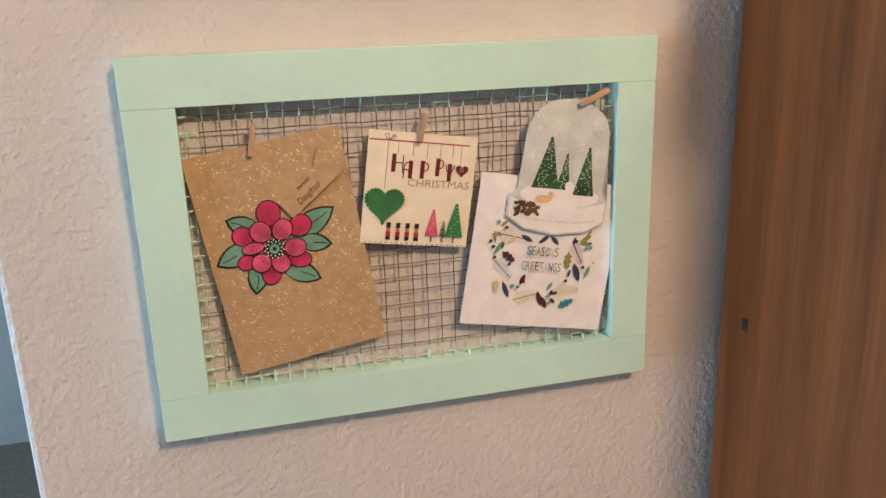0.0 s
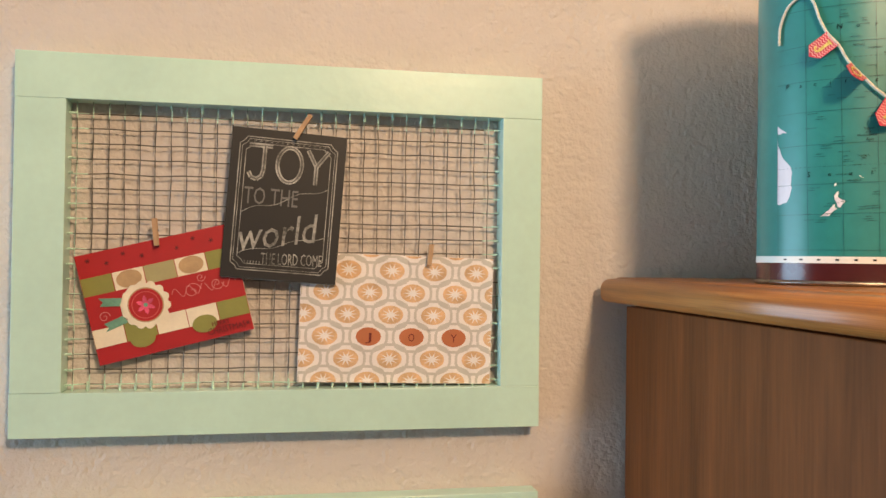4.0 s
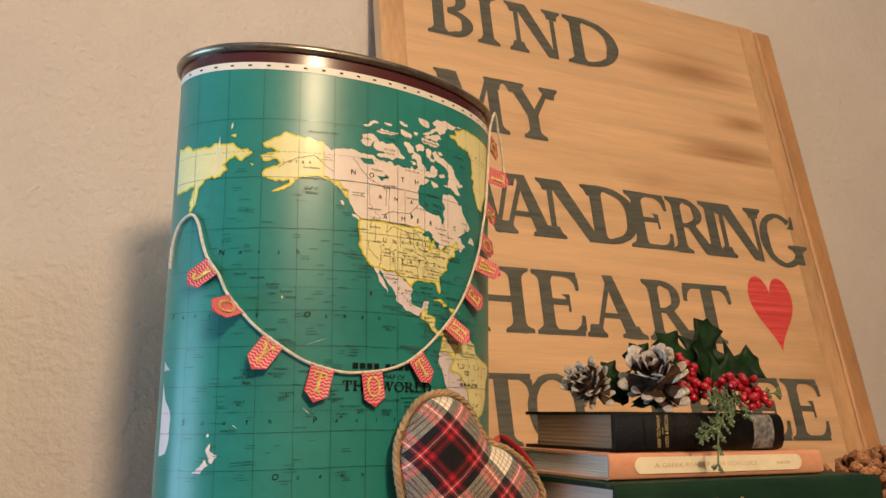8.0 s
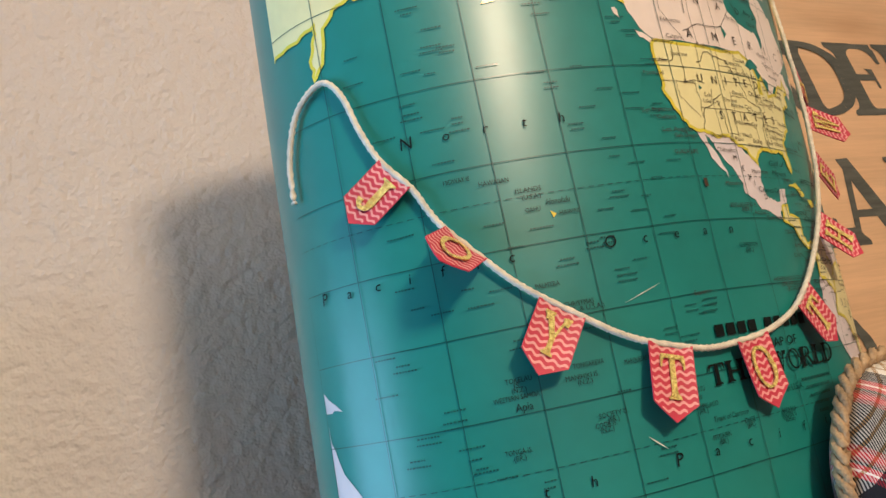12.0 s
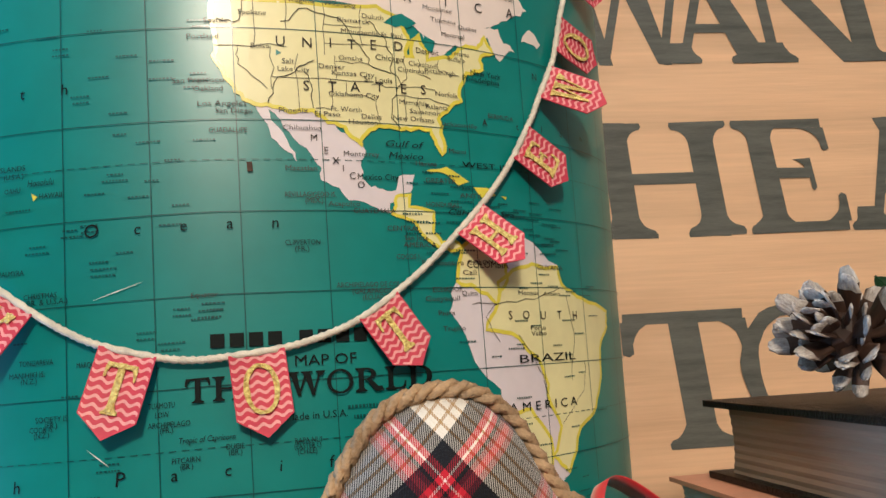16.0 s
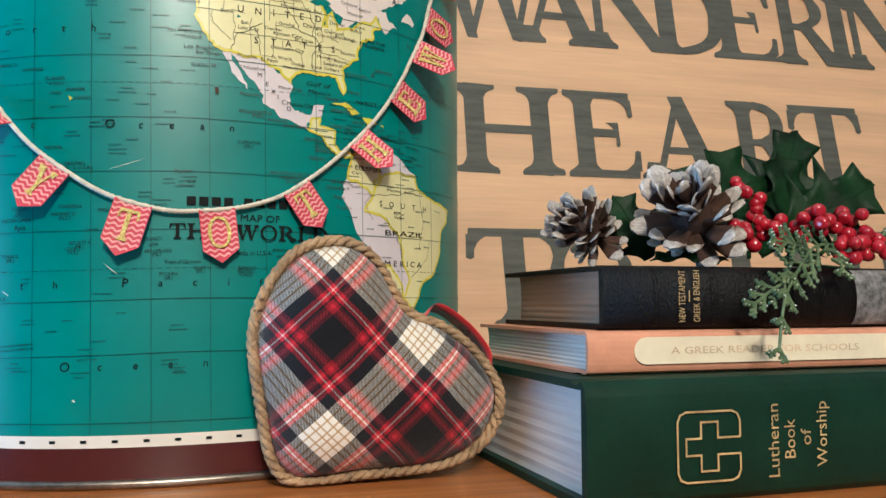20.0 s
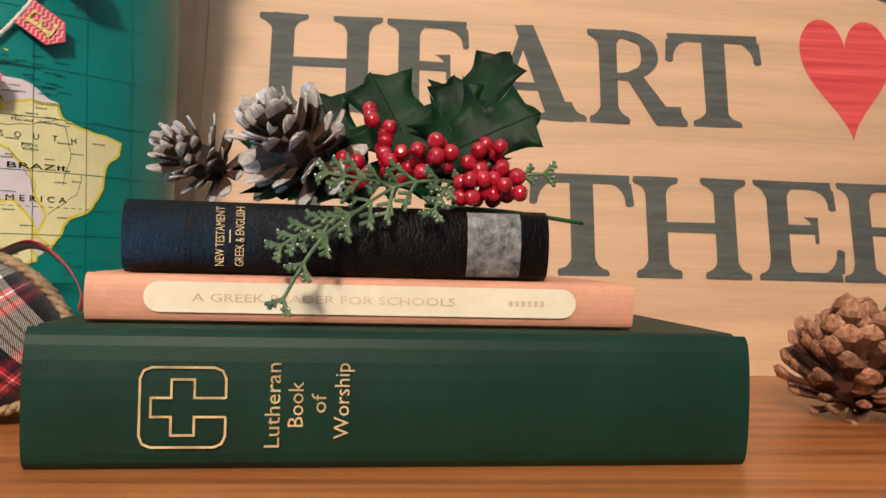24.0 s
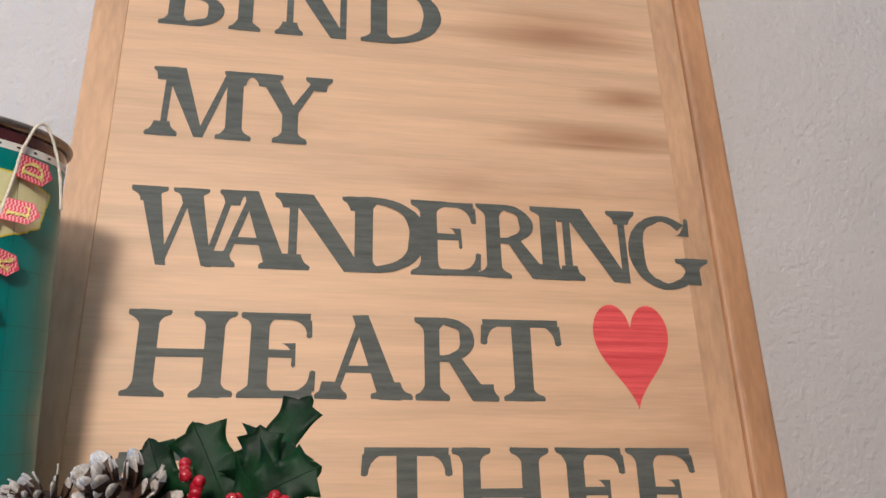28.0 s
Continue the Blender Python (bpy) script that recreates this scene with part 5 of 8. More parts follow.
for k in range(60):
    a = 2 * math.pi * k / 60
    pts.append((1.1222 + 0.0312 * math.sin(a) ** 3, 0.1986 + 0.00292 * (13 * math.cos(a) - 5 * math.cos(2 * a) - 2 * math.cos(3 * a) - math.cos(4 * a))))
bm = bmesh.new()
f = bm.faces.new([bm.verts.new((x, -0.00025, z)) for x, z in pts])
bmesh.ops.triangulate(bm, faces=[f])
bmesh.ops.recalc_face_normals(bm, faces=bm.faces[:])
part("painted_heart", moved(bm, SIGN_M), M_RED, sign, "worn red painted heart")

# ---- books ----
M_GOLD = material("gold_foil", (0.80, 0.58, 0.27), 0.4, metal=0.35, var=0.3, scale=120)
M_CREAM = material("cream_label", (0.88, 0.78, 0.57), 0.6, var=0.08, scale=30)
M_FADED = material("faded_print", (0.70, 0.53, 0.34), 0.7, var=0.2, scale=80)
M_TAPE = material("silvery_tape", (0.22, 0.22, 0.22), 0.5, var=0.75, scale=260, bump=0.0005, bscale=900)
M_PAGEW = material("white_page_block", (0.70, 0.66, 0.60), 0.8, var=0.10, scale=14, stretch=(1, 1, 60))


def book_cover(x0, x1, y0, y1, z0, z1, t, bulge, groove=0.0):
    """A case: two boards and a rounded spine, as one wrapped sheet of thickness t."""
    outer = [(y1, z0), (y0 + 0.012, z0), (y0 + 0.007, z0 + groove), (y0 + 0.0025, z0)]
    n = 10
    for k in range(n + 1):
        a = math.pi * k / n
        outer.append((y0 - bulge * math.sin(a) + 0.0012 * (1 - math.sin(a)), z0 + (z1 - z0) * (0.03 + 0.94 * (1 - math.cos(a)) / 2)))
    outer += [(y0 + 0.0025, z1), (y0 + 0.007, z1 - groove), (y0 + 0.012, z1), (y1, z1)]
    inner = [(y1, z1 - t), (y0 + 0.012, z1 - t), (y0 + t, z1 - t), (y0 + t, z0 + t), (y0 + 0.012, z0 + t), (y1, z0 + t)]
    bm = bmesh.new()
    prof = outer + inner
    ends = [[bm.verts.new((x, y, z)) for y, z in prof] for x in (x0, x1)]
    for k in range(len(prof)):
        j = (k + 1) % len(prof)
        bm.faces.new((ends[0][k], ends[1][k], ends[1][j], ends[0][j]))
    for tri in tessellate_polygon([[Vector((y, z, 0)) for y, z in prof]]):
        for e in ends:
            bm.faces.new([e[i] for i in tri])
    bmesh.ops.recalc_face_normals(bm, faces=bm.faces[:])
    return bm


def page_block(x0, x1, y0, y1, z0, z1):
    """Leaves with a hollow fore-edge and slightly uneven rows."""
    bm = bmesh.new()
    n, rows = 16, []
    for k in range(n + 1):
        h = k / n
        sag = 0.002 * (1 - (2 * h - 1) ** 2)
        jit = 0.00025 * (k % 2)
        z = z0 + (z1 - z0) * h
        rows.append([bm.verts.new(p) for p in ((x0 + jit, y0 - sag, z), (x1 - jit, y0 - sag, z), (x1 - jit, y1 - sag, z), (x0 + jit, y1 - sag, z))])
    for a, b in zip(rows, rows[1:]):
        for k in range(4):
            bm.faces.new((a[k], a[(k + 1) % 4], b[(k + 1) % 4], b[k]))
    bm.faces.new(rows[0][::-1])
    bm.faces.new(rows[-1])
    return bm


def flat_ribbon(pts, w, y, closed=False):
    """A flat line on an upright face at depth y."""
    bm = bmesh.new()
    n, rows = len(pts), []
    for k in range(n):
        a, b = pts[(k - 1) % n] if closed else pts[max(k - 1, 0)], pts[(k + 1) % n] if closed else pts[min(k + 1, n - 1)]
        p = pts[k]
        d0 = Vector((p[0] - a[0], p[1] - a[1]))
        d1 = Vector((b[0] - p[0], b[1] - p[1]))
        d0 = d0.normalized() if d0.length else d1.normalized()
        d1 = d1.normalized() if d1.length else d0
        m = (Vector((-d0.y, d0.x)) + Vector((-d1.y, d1.x))).normalized()
        m *= w / 2 / max(0.5, m.dot(Vector((-d0.y, d0.x))))
        rows.append((bm.verts.new((p[0] + m.x, y, p[1] + m.y)), bm.verts.new((p[0] - m.x, y, p[1] - m.y))))
    for k in range(n if closed else n - 1):
        a, b = rows[k], rows[(k + 1) % n]
        bm.faces.new((a[0], b[0], b[1], a[1]))
    bmesh.ops.recalc_face_normals(bm, faces=bm.faces[:])
    return bm


def spine_text(body, x, z, h, w, y, quarter=False, shear=0.0):
    bm = text_mesh(body, h, w, shear)
    for v in bm.verts:
        if quarter:
            v.co = (x - v.co.y, y, z + v.co.x)
        else:
            v.co = (x + v.co.x, y, z + v.co.y)
    bmesh.ops.recalc_face_normals(bm, faces=bm.faces[:])
    return bm


# green hymn book
G0, G1 = TOP_Z + 0.0002, 1.4274
green_book = empty("green_book", (0.82, 0.42, TOP_Z), "thick dark green hymn book with gold lettering, lying flat", "book", "stack of books")
part("cover", book_cover(0.716, 0.931, 0.3545, 0.495, G0, G1, 0.0028, 0.0016, 0.0016), M_GREENBK, green_book, "dark green cloth cover")
part("page_block", page_block(0.7195, 0.9275, 0.3585, 0.491, G0 + 0.0029, G1 - 0.0029), M_PAGEW, green_book, "pale page block")
gy = 0.3525
r = 0.0032
frame_pts = [(0.7719, 1.4082), (0.7719, 1.4168 - r), (0.7719 - r * 0.3, 1.4168 - r * 0.3), (0.7719 - r, 1.4168), (0.7481 + r, 1.4168), (0.7481 + r * 0.3, 1.4168 - r * 0.3), (0.7481, 1.4168 - r), (0.7481, 1.3942 + r), (0.7481 + r * 0.3, 1.3942 + r * 0.3), (0.7481 + r, 1.3942), (0.7719 - r, 1.3942), (0.7719 - r * 0.3, 1.3942 + r * 0.3), (0.7719, 1.3942 + r), (0.7719, 1.4028)]
cross = [(0.7719, 1.4082), (0.7632, 1.4082), (0.7632, 1.4134), (0.7568, 1.4134), (0.7568, 1.4082), (0.7512, 1.4082), (0.7512, 1.4028), (0.7568, 1.4028), (0.7568, 1.3976), (0.7632, 1.3976), (0.7632, 1.4028), (0.7719, 1.4028)]
part("emblem", flat_ribbon(frame_pts, 0.0007, gy - 0.0002), M_GOLD, green_book, "gold cross in a rounded frame")
part("emblem", flat_ribbon(cross, 0.0007, gy - 0.0003), M_GOLD, green_book, "gold cross outline")
for body, x, z, h, w in (("Lutheran", 0.7872, 1.4062, 0.0046, 0.0242), ("Book", 0.7938, 1.4065, 0.0046, 0.0130), ("of", 0.8003, 1.4068, 0.0044, 0.0055), ("Worship", 0.8070, 1.4075, 0.0046, 0.0220)):
    part("lettering", spine_text(body, x, z, h, w, gy - 0.00025, True), M_GOLD, green_book, "gold lettering")

settle(green_book, (0.716, 0.3545, TOP_Z), (1.035, 1, 1.04), 2.2)

# salmon reader
P1 = 1.4425
salmon_book = empty("salmon_book", (0.81, 0.42, 1.4225), "thin salmon reader with a cream spine label, on the green book", "book", "stack of books")
part("cover", book_cover(0.7262, 0.8935, 0.3700, 0.482, G1 + 0.0002, P1, 0.0014, 0.0008, 0.0006), M_PINKBK, salmon_book, "salmon paper cover")
part("page_block", page_block(0.7285, 0.891, 0.3725, 0.479, G1 + 0.0017, P1 - 0.0015), M_PAGEW, salmon_book)
ly = 0.3688
lab = []
for cx, cz, a0 in ((0.8745 - 0.0045, 1.4368, -90), (0.743 + 0.0045, 1.4368, 90)):
    for k in range(9):
        a = radians(a0 + 180 * k / 8)
        lab.append((cx + 0.0045 * math.cos(a), cz + 0.0047 * math.sin(a)))
bm = bmesh.new()
bm.faces.new([bm.verts.new((x, ly, z - 0.0012)) for x, z in lab])
bmesh.ops.recalc_face_normals(bm, faces=bm.faces[:])
part("spine_label", bm, M_CREAM, salmon_book, "cream oval spine label")
part("lettering", spine_text("A GREEK READER FOR SCHOOLS", 0.7965, 1.4343, 0.0026, 0.079, ly - 0.0002), M_FADED, salmon_book, "faded lettering")
for k in range(6):
    part("lettering", flat_ribbon([(0.8528 + 0.002 * k, 1.4354), (0.8541 + 0.002 * k, 1.4354)], 0.0018, ly - 0.0002), M_FADED, salmon_book)

settle(salmon_book, (0.7262, 0.37, G1), (1.072, 1, 1.043), 2.2, (0, 0.004, 0.0017))

# black leather book
B0, B1 = P1 + 0.0002, 1.4655
black_book = empty("black_book", (0.8, 0.42, P1), "worn black leather book with a silvery tape band, on the reader", "book", "stack of books")
part("cover", book_cover(0.7345, 0.8690, 0.3815, 0.4775, B0, B1, 0.0019, 0.0036, 0.0005), M_BLACKBK, black_book, "creased black leather cover", True)
part("page_block", page_block(0.7385, 0.866, 0.3838, 0.470, B0 + 0.0016, B1 - 0.0016), M_PAGES, black_book, "aged brownish page block")
part("headband", tube([Vector((0.7376, 0.3846, B0 + 0.0022)), Vector((0.7370, 0.3832, (B0 + B1) / 2)), Vector((0.7376, 0.3846, B1 - 0.0022))], 0.0011, 7), M_CREAM, black_book, "pale headband at the spine", True)
by = 0.3776


def band(x0, x1, out, mat, name, label=""):
    """A strip that follows the rounded spine."""
    bm = bmesh.new()
    rows = []
    for k in range(11):
        a = math.pi * (0.06 + 0.88 * k / 10)
        y = 0.3815 - 0.0036 * math.sin(a) + 0.0012 * (1 - math.sin(a)) - out
        z = B0 + (B1 - B0) * (0.03 + 0.94 * (1 - math.cos(a)) / 2)
        rows.append((bm.verts.new((x0, y, z)), bm.verts.new((x1, y, z))))
    for a, b in zip(rows, rows[1:]):
        bm.faces.new((a[0], a[1], b[1], b[0]))
    bmesh.ops.recalc_face_normals(bm, faces=bm.faces[:])
    return part(name, bm, mat, black_book, label, True)


band(0.8420, 0.8596, 0.0003, M_TAPE, "tape_band", "frayed silvery tape")
for x in (0.7535, 0.7548, 0.7768, 0.7782, 0.7795, 0.8005, 0.8018, 0.8030, 0.8255, 0.8268):
    band(x, x + 0.0005, 0.0004, M_BLACKBK, "spine_ridge")
part("lettering", spine_text("NEW TESTAMENT", 0.7655, 1.4545, 0.0028, 0.0185, by - 0.0007, True), M_GOLD, black_book, "gold lettering")
part("lettering", spine_text("GREEK & ENGLISH", 0.7715, 1.4545, 0.0028, 0.0185, by - 0.0007, True), M_GOLD, black_book, "gold lettering")
part("lettering", flat_ribbon([(0.7672, 1.4525), (0.7672, 1.4565)], 0.0004, by - 0.0007), M_GOLD, black_book)

settle(black_book, (0.7345, 0.3815, P1), (1.047, 1, 1.043), 2.2, (0.001, 0, 0.0024))

# ---- the plaid heart ----
M_PLAID = bpy.data.materials.new("tartan_flannel")
M_PLAID.use_nodes = True
nt = M_PLAID.node_tree
PN, PL = nt.nodes, nt.links
bsdf = PN["Principled BSDF"]
bsdf.inputs["Roughness"].default_value, bsdf.inputs["Sheen Weight"].default_value, bsdf.inputs["Specular IOR Level"].default_value = 0.9, 0.25, 0.2


def mnode(op, a, b=None, c=None):
    n = PN.new("ShaderNodeMath")
    n.operation = op
    for k, v in enumerate((a, b, c)):
        if v is None:
            continue
        if isinstance(v, (int, float)):
            n.inputs[k].default_value = v
        else:
            PL.new(v, n.inputs[k])
    return n.outputs[0]


tc = PN.new("ShaderNodeTexCoord")
wob = PN.new("ShaderNodeTexNoise")
wob.inputs["Scale"].default_value = 18
PL.new(tc.outputs["Object"], wob.inputs["Vector"])
sep = PN.new("ShaderNodeSeparateXYZ")
PL.new(tc.outputs["Object"], sep.inputs[0])
bend = mnode("MULTIPLY", mnode("SUBTRACT", wob.outputs[0], 0.5), 0.006)
px, pz = mnode("ADD", mnode("SUBTRACT", sep.outputs[0], 0.640), bend), mnode("SUBTRACT", sep.outputs[2], 1.4427)
pu = mnode("ADD", mnode("MULTIPLY", px, 0.68), mnode("MULTIPLY", pz, -0.733))
pv = mnode("ADD", mnode("MULTIPLY", px, 0.733), mnode("MULTIPLY", pz, 0.68))
SETT = ((0.0, (0.006, 0.006, 0.008)), (0.23, (0.2, 0.006, 0.014)), (0.285, (0.46, 0.012, 0.026)), (0.345, (0.2, 0.006, 0.014)), (0.39, (0.008, 0.008, 0.01)), (0.425, (0.5, 0.012, 0.03)), (0.475, (0.85, 0.74, 0.68)), (0.497, (0.5, 0.012, 0.03)), (0.555, (0.012, 0.013, 0.018)), (0.73, (0.86, 0.82, 0.74)), (0.82, (0.46, 0.3, 0.13)), (0.845, (0.86, 0.82, 0.74)), (0.94, (0.46, 0.3, 0.13)), (0.965, (0.86, 0.82, 0.74)))
cols = []
for axis in (pu, pv):
    t = mnode("MULTIPLY", mnode("ABSOLUTE", mnode("SUBTRACT", mnode("FRACT", mnode("ADD", mnode("DIVIDE", axis, 0.0502), 0.5)), 0.5)), 2.0)
    ramp = PN.new("ShaderNodeValToRGB")
    ramp.color_ramp.interpolation = "CONSTANT"
    for k, (pos, c) in enumerate(SETT):
        el = ramp.color_ramp.elements[k] if k < 2 else ramp.color_ramp.elements.new(pos)
        el.position, el.color = pos, (*c, 1)
    PL.new(t, ramp.inputs[0])
    cols.append(ramp.outputs[0])
twill = mnode("GREATER_THAN", mnode("FRACT", mnode("MULTIPLY", mnode("ADD", mnode("MULTIPLY", pu, 1.0), pv), 1400.0)), 0.5)
mix = PN.new("ShaderNodeMix")
mix.data_type = "RGBA"
PL.new(twill, mix.inputs["Factor"])
PL.new(cols[0], mix.inputs["A"])
PL.new(cols[1], mix.inputs["B"])
low, cloth = PN.new("ShaderNodeMix"), PN.new("ShaderNodeMix")
low.data_type = cloth.data_type = "RGBA"
low.blend_type, low.inputs["Factor"].default_value, cloth.inputs["Factor"].default_value = "DARKEN", 1.0, 0.52
PL.new(cols[0], low.inputs["A"])
PL.new(cols[1], low.inputs["B"])
PL.new(mix.outputs["Result"], cloth.inputs["A"])
PL.new(low.outputs["Result"], cloth.inputs["B"])
PL.new(cloth.outputs["Result"], bsdf.inputs["Base Color"])
fuzz, fb = PN.new("ShaderNodeTexNoise"), PN.new("ShaderNodeBump")
fuzz.inputs["Scale"].default_value, fb.inputs["Distance"].default_value = 1600, 0.0004
PL.new(tc.outputs["Object"], fuzz.inputs["Vector"])
PL.new(fuzz.outputs[0], fb.inputs["Height"])
PL.new(fb.outputs[0], bsdf.inputs["Normal"])
M_JUTE = material("jute_rope", (0.42, 0.29, 0.16), 0.9, var=0.3, scale=120, bump=0.0008, bscale=900)
M_RIBBON = material("red_satin_ribbon", (0.6, 0.012, 0.02), 0.3, var=0.1, scale=40, sheen=0.4)

HEART = [(0.6245, 1.3925), (0.6160, 1.4200), (0.6140, 1.4480), (0.6265, 1.4712), (0.6440, 1.4780), (0.6585, 1.4715), (0.6705, 1.4518), (0.6850, 1.4452), (0.6985, 1.4345), (0.7070, 1.4190), (0.7015, 1.4035), (0.6850, 1.3942), (0.6535, 1.3920)]
HC = Vector((0.652, 0, 1.428))


def closed_line(pts, per=8):
    n, out = len(pts), []
    for k in range(n):
        p0, p1, p2, p3 = (pts[(k + j - 1) % n] for j in range(4))
        for j in range(per):
            t = j / per
            out.append(0.5 * ((2 * p1) + (p2 - p0) * t + (2 * p0 - 5 * p1 + 4 * p2 - p3) * t * t + (3 * p1 - p0 - 3 * p2 + p3) * t ** 3))
    return out


hline = closed_line([Vector((x, 0, z)) for x, z in HEART], 8)


def lean_y(z):
    return 0.417 + 0.10 * (z - TOP_Z)


heart = empty("heart_pillow", (0.65, 0.417, TOP_Z), "plaid flannel stuffed heart with jute rope edging, leaning on the bin", "ornament")
bm = bmesh.new()
for side in (-1, 1):
    rings = []
    for j in range(15):
        r = 1 - j / 14
        h = 0.0195 * (1 - r ** 2.6) ** 0.62 if r < 1 else 0.0
        ring = []
        for p in hline:
            q = HC + (p - HC) * r
            n = noise.noise(q * 60) * 0.0012 * (1 - r)
            ring.append(Vector((q.x, lean_y(q.z) + side * (h + n), q.z)))
        rings.append(ring)
    vr = [[bm.verts.new(v) for v in ring] for ring in rings[:-1]]
    top = bm.verts.new(rings[-1][0])
    for a, b in zip(vr, vr[1:]):
        for k in range(len(a)):
            bm.faces.new((a[k], a[(k + 1) % len(a)], b[(k + 1) % len(a)], b[k]))
    for k in range(len(vr[-1])):
        bm.faces.new((vr[-1][k], vr[-1][(k + 1) % len(vr[-1])], top))
bmesh.ops.remove_doubles(bm, verts=bm.verts[:], dist=1e-5)
bmesh.ops.recalc_face_normals(bm, faces=bm.faces[:])
part("cushion", bm, M_PLAID, heart, "red, black and white plaid flannel", True)
edge = closed_line([HC + (Vector((x, 0, z)) - HC) * 1.03 for x, z in HEART], 26)
for strand in range(3):
    path, run = [], 0.0
    for k, p in enumerate(edge + edge[:1]):
        if k:
            run += (p - edge[k - 1]).length
        a = run / 0.0125 * 2 * math.pi + strand * 2.094
        rad = (p - HC).normalized()
        q = p + rad * 0.0011 * math.cos(a)
        q.z = max(q.z, TOP_Z + 0.0022)
        path.append(Vector((q.x, lean_y(p.z) + 0.0016 * math.sin(a) - 0.001, q.z)))
    part("rope_strand", tube(path, 0.0013, 7, 900, 0.2), M_JUTE, heart, "twisted jute strand", True)
loop = smooth_line([Vector(p) for p in ((0.679, 0.425, 1.4490), (0.6840, 0.4345, 1.4528), (0.6895, 0.437, 1.4520), (0.6960, 0.436, 1.4475), (0.7020, 0.434, 1.4415), (0.7065, 0.431, 1.434), (0.7065, 0.429, 1.428))], 8)
bm = bmesh.new()
rows = [(bm.verts.new(p + Vector((0.0008, -0.0042, 0.0016))), bm.verts.new(p + Vector((-0.0008, 0.0042, -0.0016)))) for p in loop]
for a, b in zip(rows, rows[1:]):
    bm.faces.new((a[0], b[0], b[1], a[1]))
geo = bmesh.ops.extrude_face_region(bm, geom=bm.faces[:])
bmesh.ops.translate(bm, verts=[g for g in geo["geom"] if isinstance(g, bmesh.types.BMVert)], vec=(0.0002, 0, 0.0003))
part("ribbon_loop", bm, M_RIBBON, heart, "red satin hanging loop", True)

# ---- cones, berries, leaves ----
M_CONE = material("brown_cone_scale", (0.14, 0.055, 0.028), 0.5, var=0.45, scale=5, stretch=(0.5, 3, 3), bump=0.0005, bscale=22, island=0.4)
M_CONETIP = material("tan_cone_tip", (0.42, 0.21, 0.105), 0.6, var=0.3, scale=6, bump=0.0006, bscale=18, island=0.3, dark=(0.17, 0.075, 0.04))
M_DARKCONE = material("dark_cone_scale", (0.06, 0.03, 0.018), 0.6, var=0.5, scale=5, stretch=(0.5, 3, 3), island=0.3)
M_FROST = material("frosted_cone_tip", (0.62, 0.59, 0.55), 0.75, var=0.08, scale=4.2, stretch=(0.8, 2, 2), bump=0.0006, bscale=14, dark=(0.13, 0.075, 0.045), island=0.15)
M_LEAF = material("holly_leaf", (0.007, 0.030, 0.008), 0.5, var=0.45, scale=60, bump=0.0003, bscale=200, spec=0.18)
M_BERRY = material("red_berry", (0.40, 0.006, 0.020), 0.2, var=0.2, scale=150, coat=0.6)
M_CEDAR = material("cedar_green", (0.12, 0.165, 0.075), 0.6, var=0.4, scale=200, dark=(0.03, 0.07, 0.03))
M_SPARKLE = material("frost_sparkle", (0.75, 0.78, 0.72), 0.3, var=0.3, scale=400)
M_STALK = material("green_stalk", (0.03, 0.1, 0.025), 0.45, var=0.2, scale=100)


def cone_scale(body, tip, blunt, seed):
    """One cone scale along +x, one unit long: a narrow claw that widens to a thick rounded lip."""
    r = random.Random(seed)
    me_bm = bmesh.new()
    if blunt:
        stations = ((0.0, 0.12, 0.05, 0.0), (0.3, 0.17, 0.06, 0.01), (0.55, 0.26, 0.07, 0.03), (0.75, 0.36, 0.09, 0.05), (0.87, 0.42, 0.12, 0.08), (0.95, 0.38, 0.15, 0.11), (1.0, 0.24, 0.11, 0.14), (1.02, 0.08, 0.05, 0.15))
    else:
        stations = ((0.0, 0.10, 0.06, 0.0), (0.3, 0.20, 0.06, 0.0), (0.55, 0.32, 0.055, 0.012), (0.76, 0.36, 0.05, 0.035), (0.91, 0.29, 0.055, 0.065), (1.0, 0.14, 0.045, 0.09))
    rings, sides = [], 10
    for x, w, h, lift in stations:
        ring = []
        for k in range(sides):
            a = 2 * math.pi * k / sides
            j = 1 + r.uniform(-0.2, 0.2)
            ring.append(me_bm.verts.new((x + r.uniform(-0.02, 0.02), w / 2 * math.cos(a) * j, lift + h / 2 * math.sin(a) * j)))
        rings.append(ring)
    for j, (a, b) in enumerate(zip(rings, rings[1:])):
        for k in range(sides):
            fc = me_bm.faces.new((a[k], a[(k + 1) % sides], b[(k + 1) % sides], b[k]))
            fc.material_index = 1 if j >= (4 if blunt else 3) else 0
            fc.smooth = not blunt
    fc = me_bm.faces.new(rings[-1])
    fc.material_index = 1
    me_bm.faces.new(rings[0][::-1])
    bmesh.ops.recalc_face_normals(me_bm, faces=me_bm.faces[:])
    me = bpy.data.meshes.new("scale")
    me_bm.to_mesh(me)
    me_bm.free()
    me.materials.append(body)
    me.materials.append(tip)
    return me


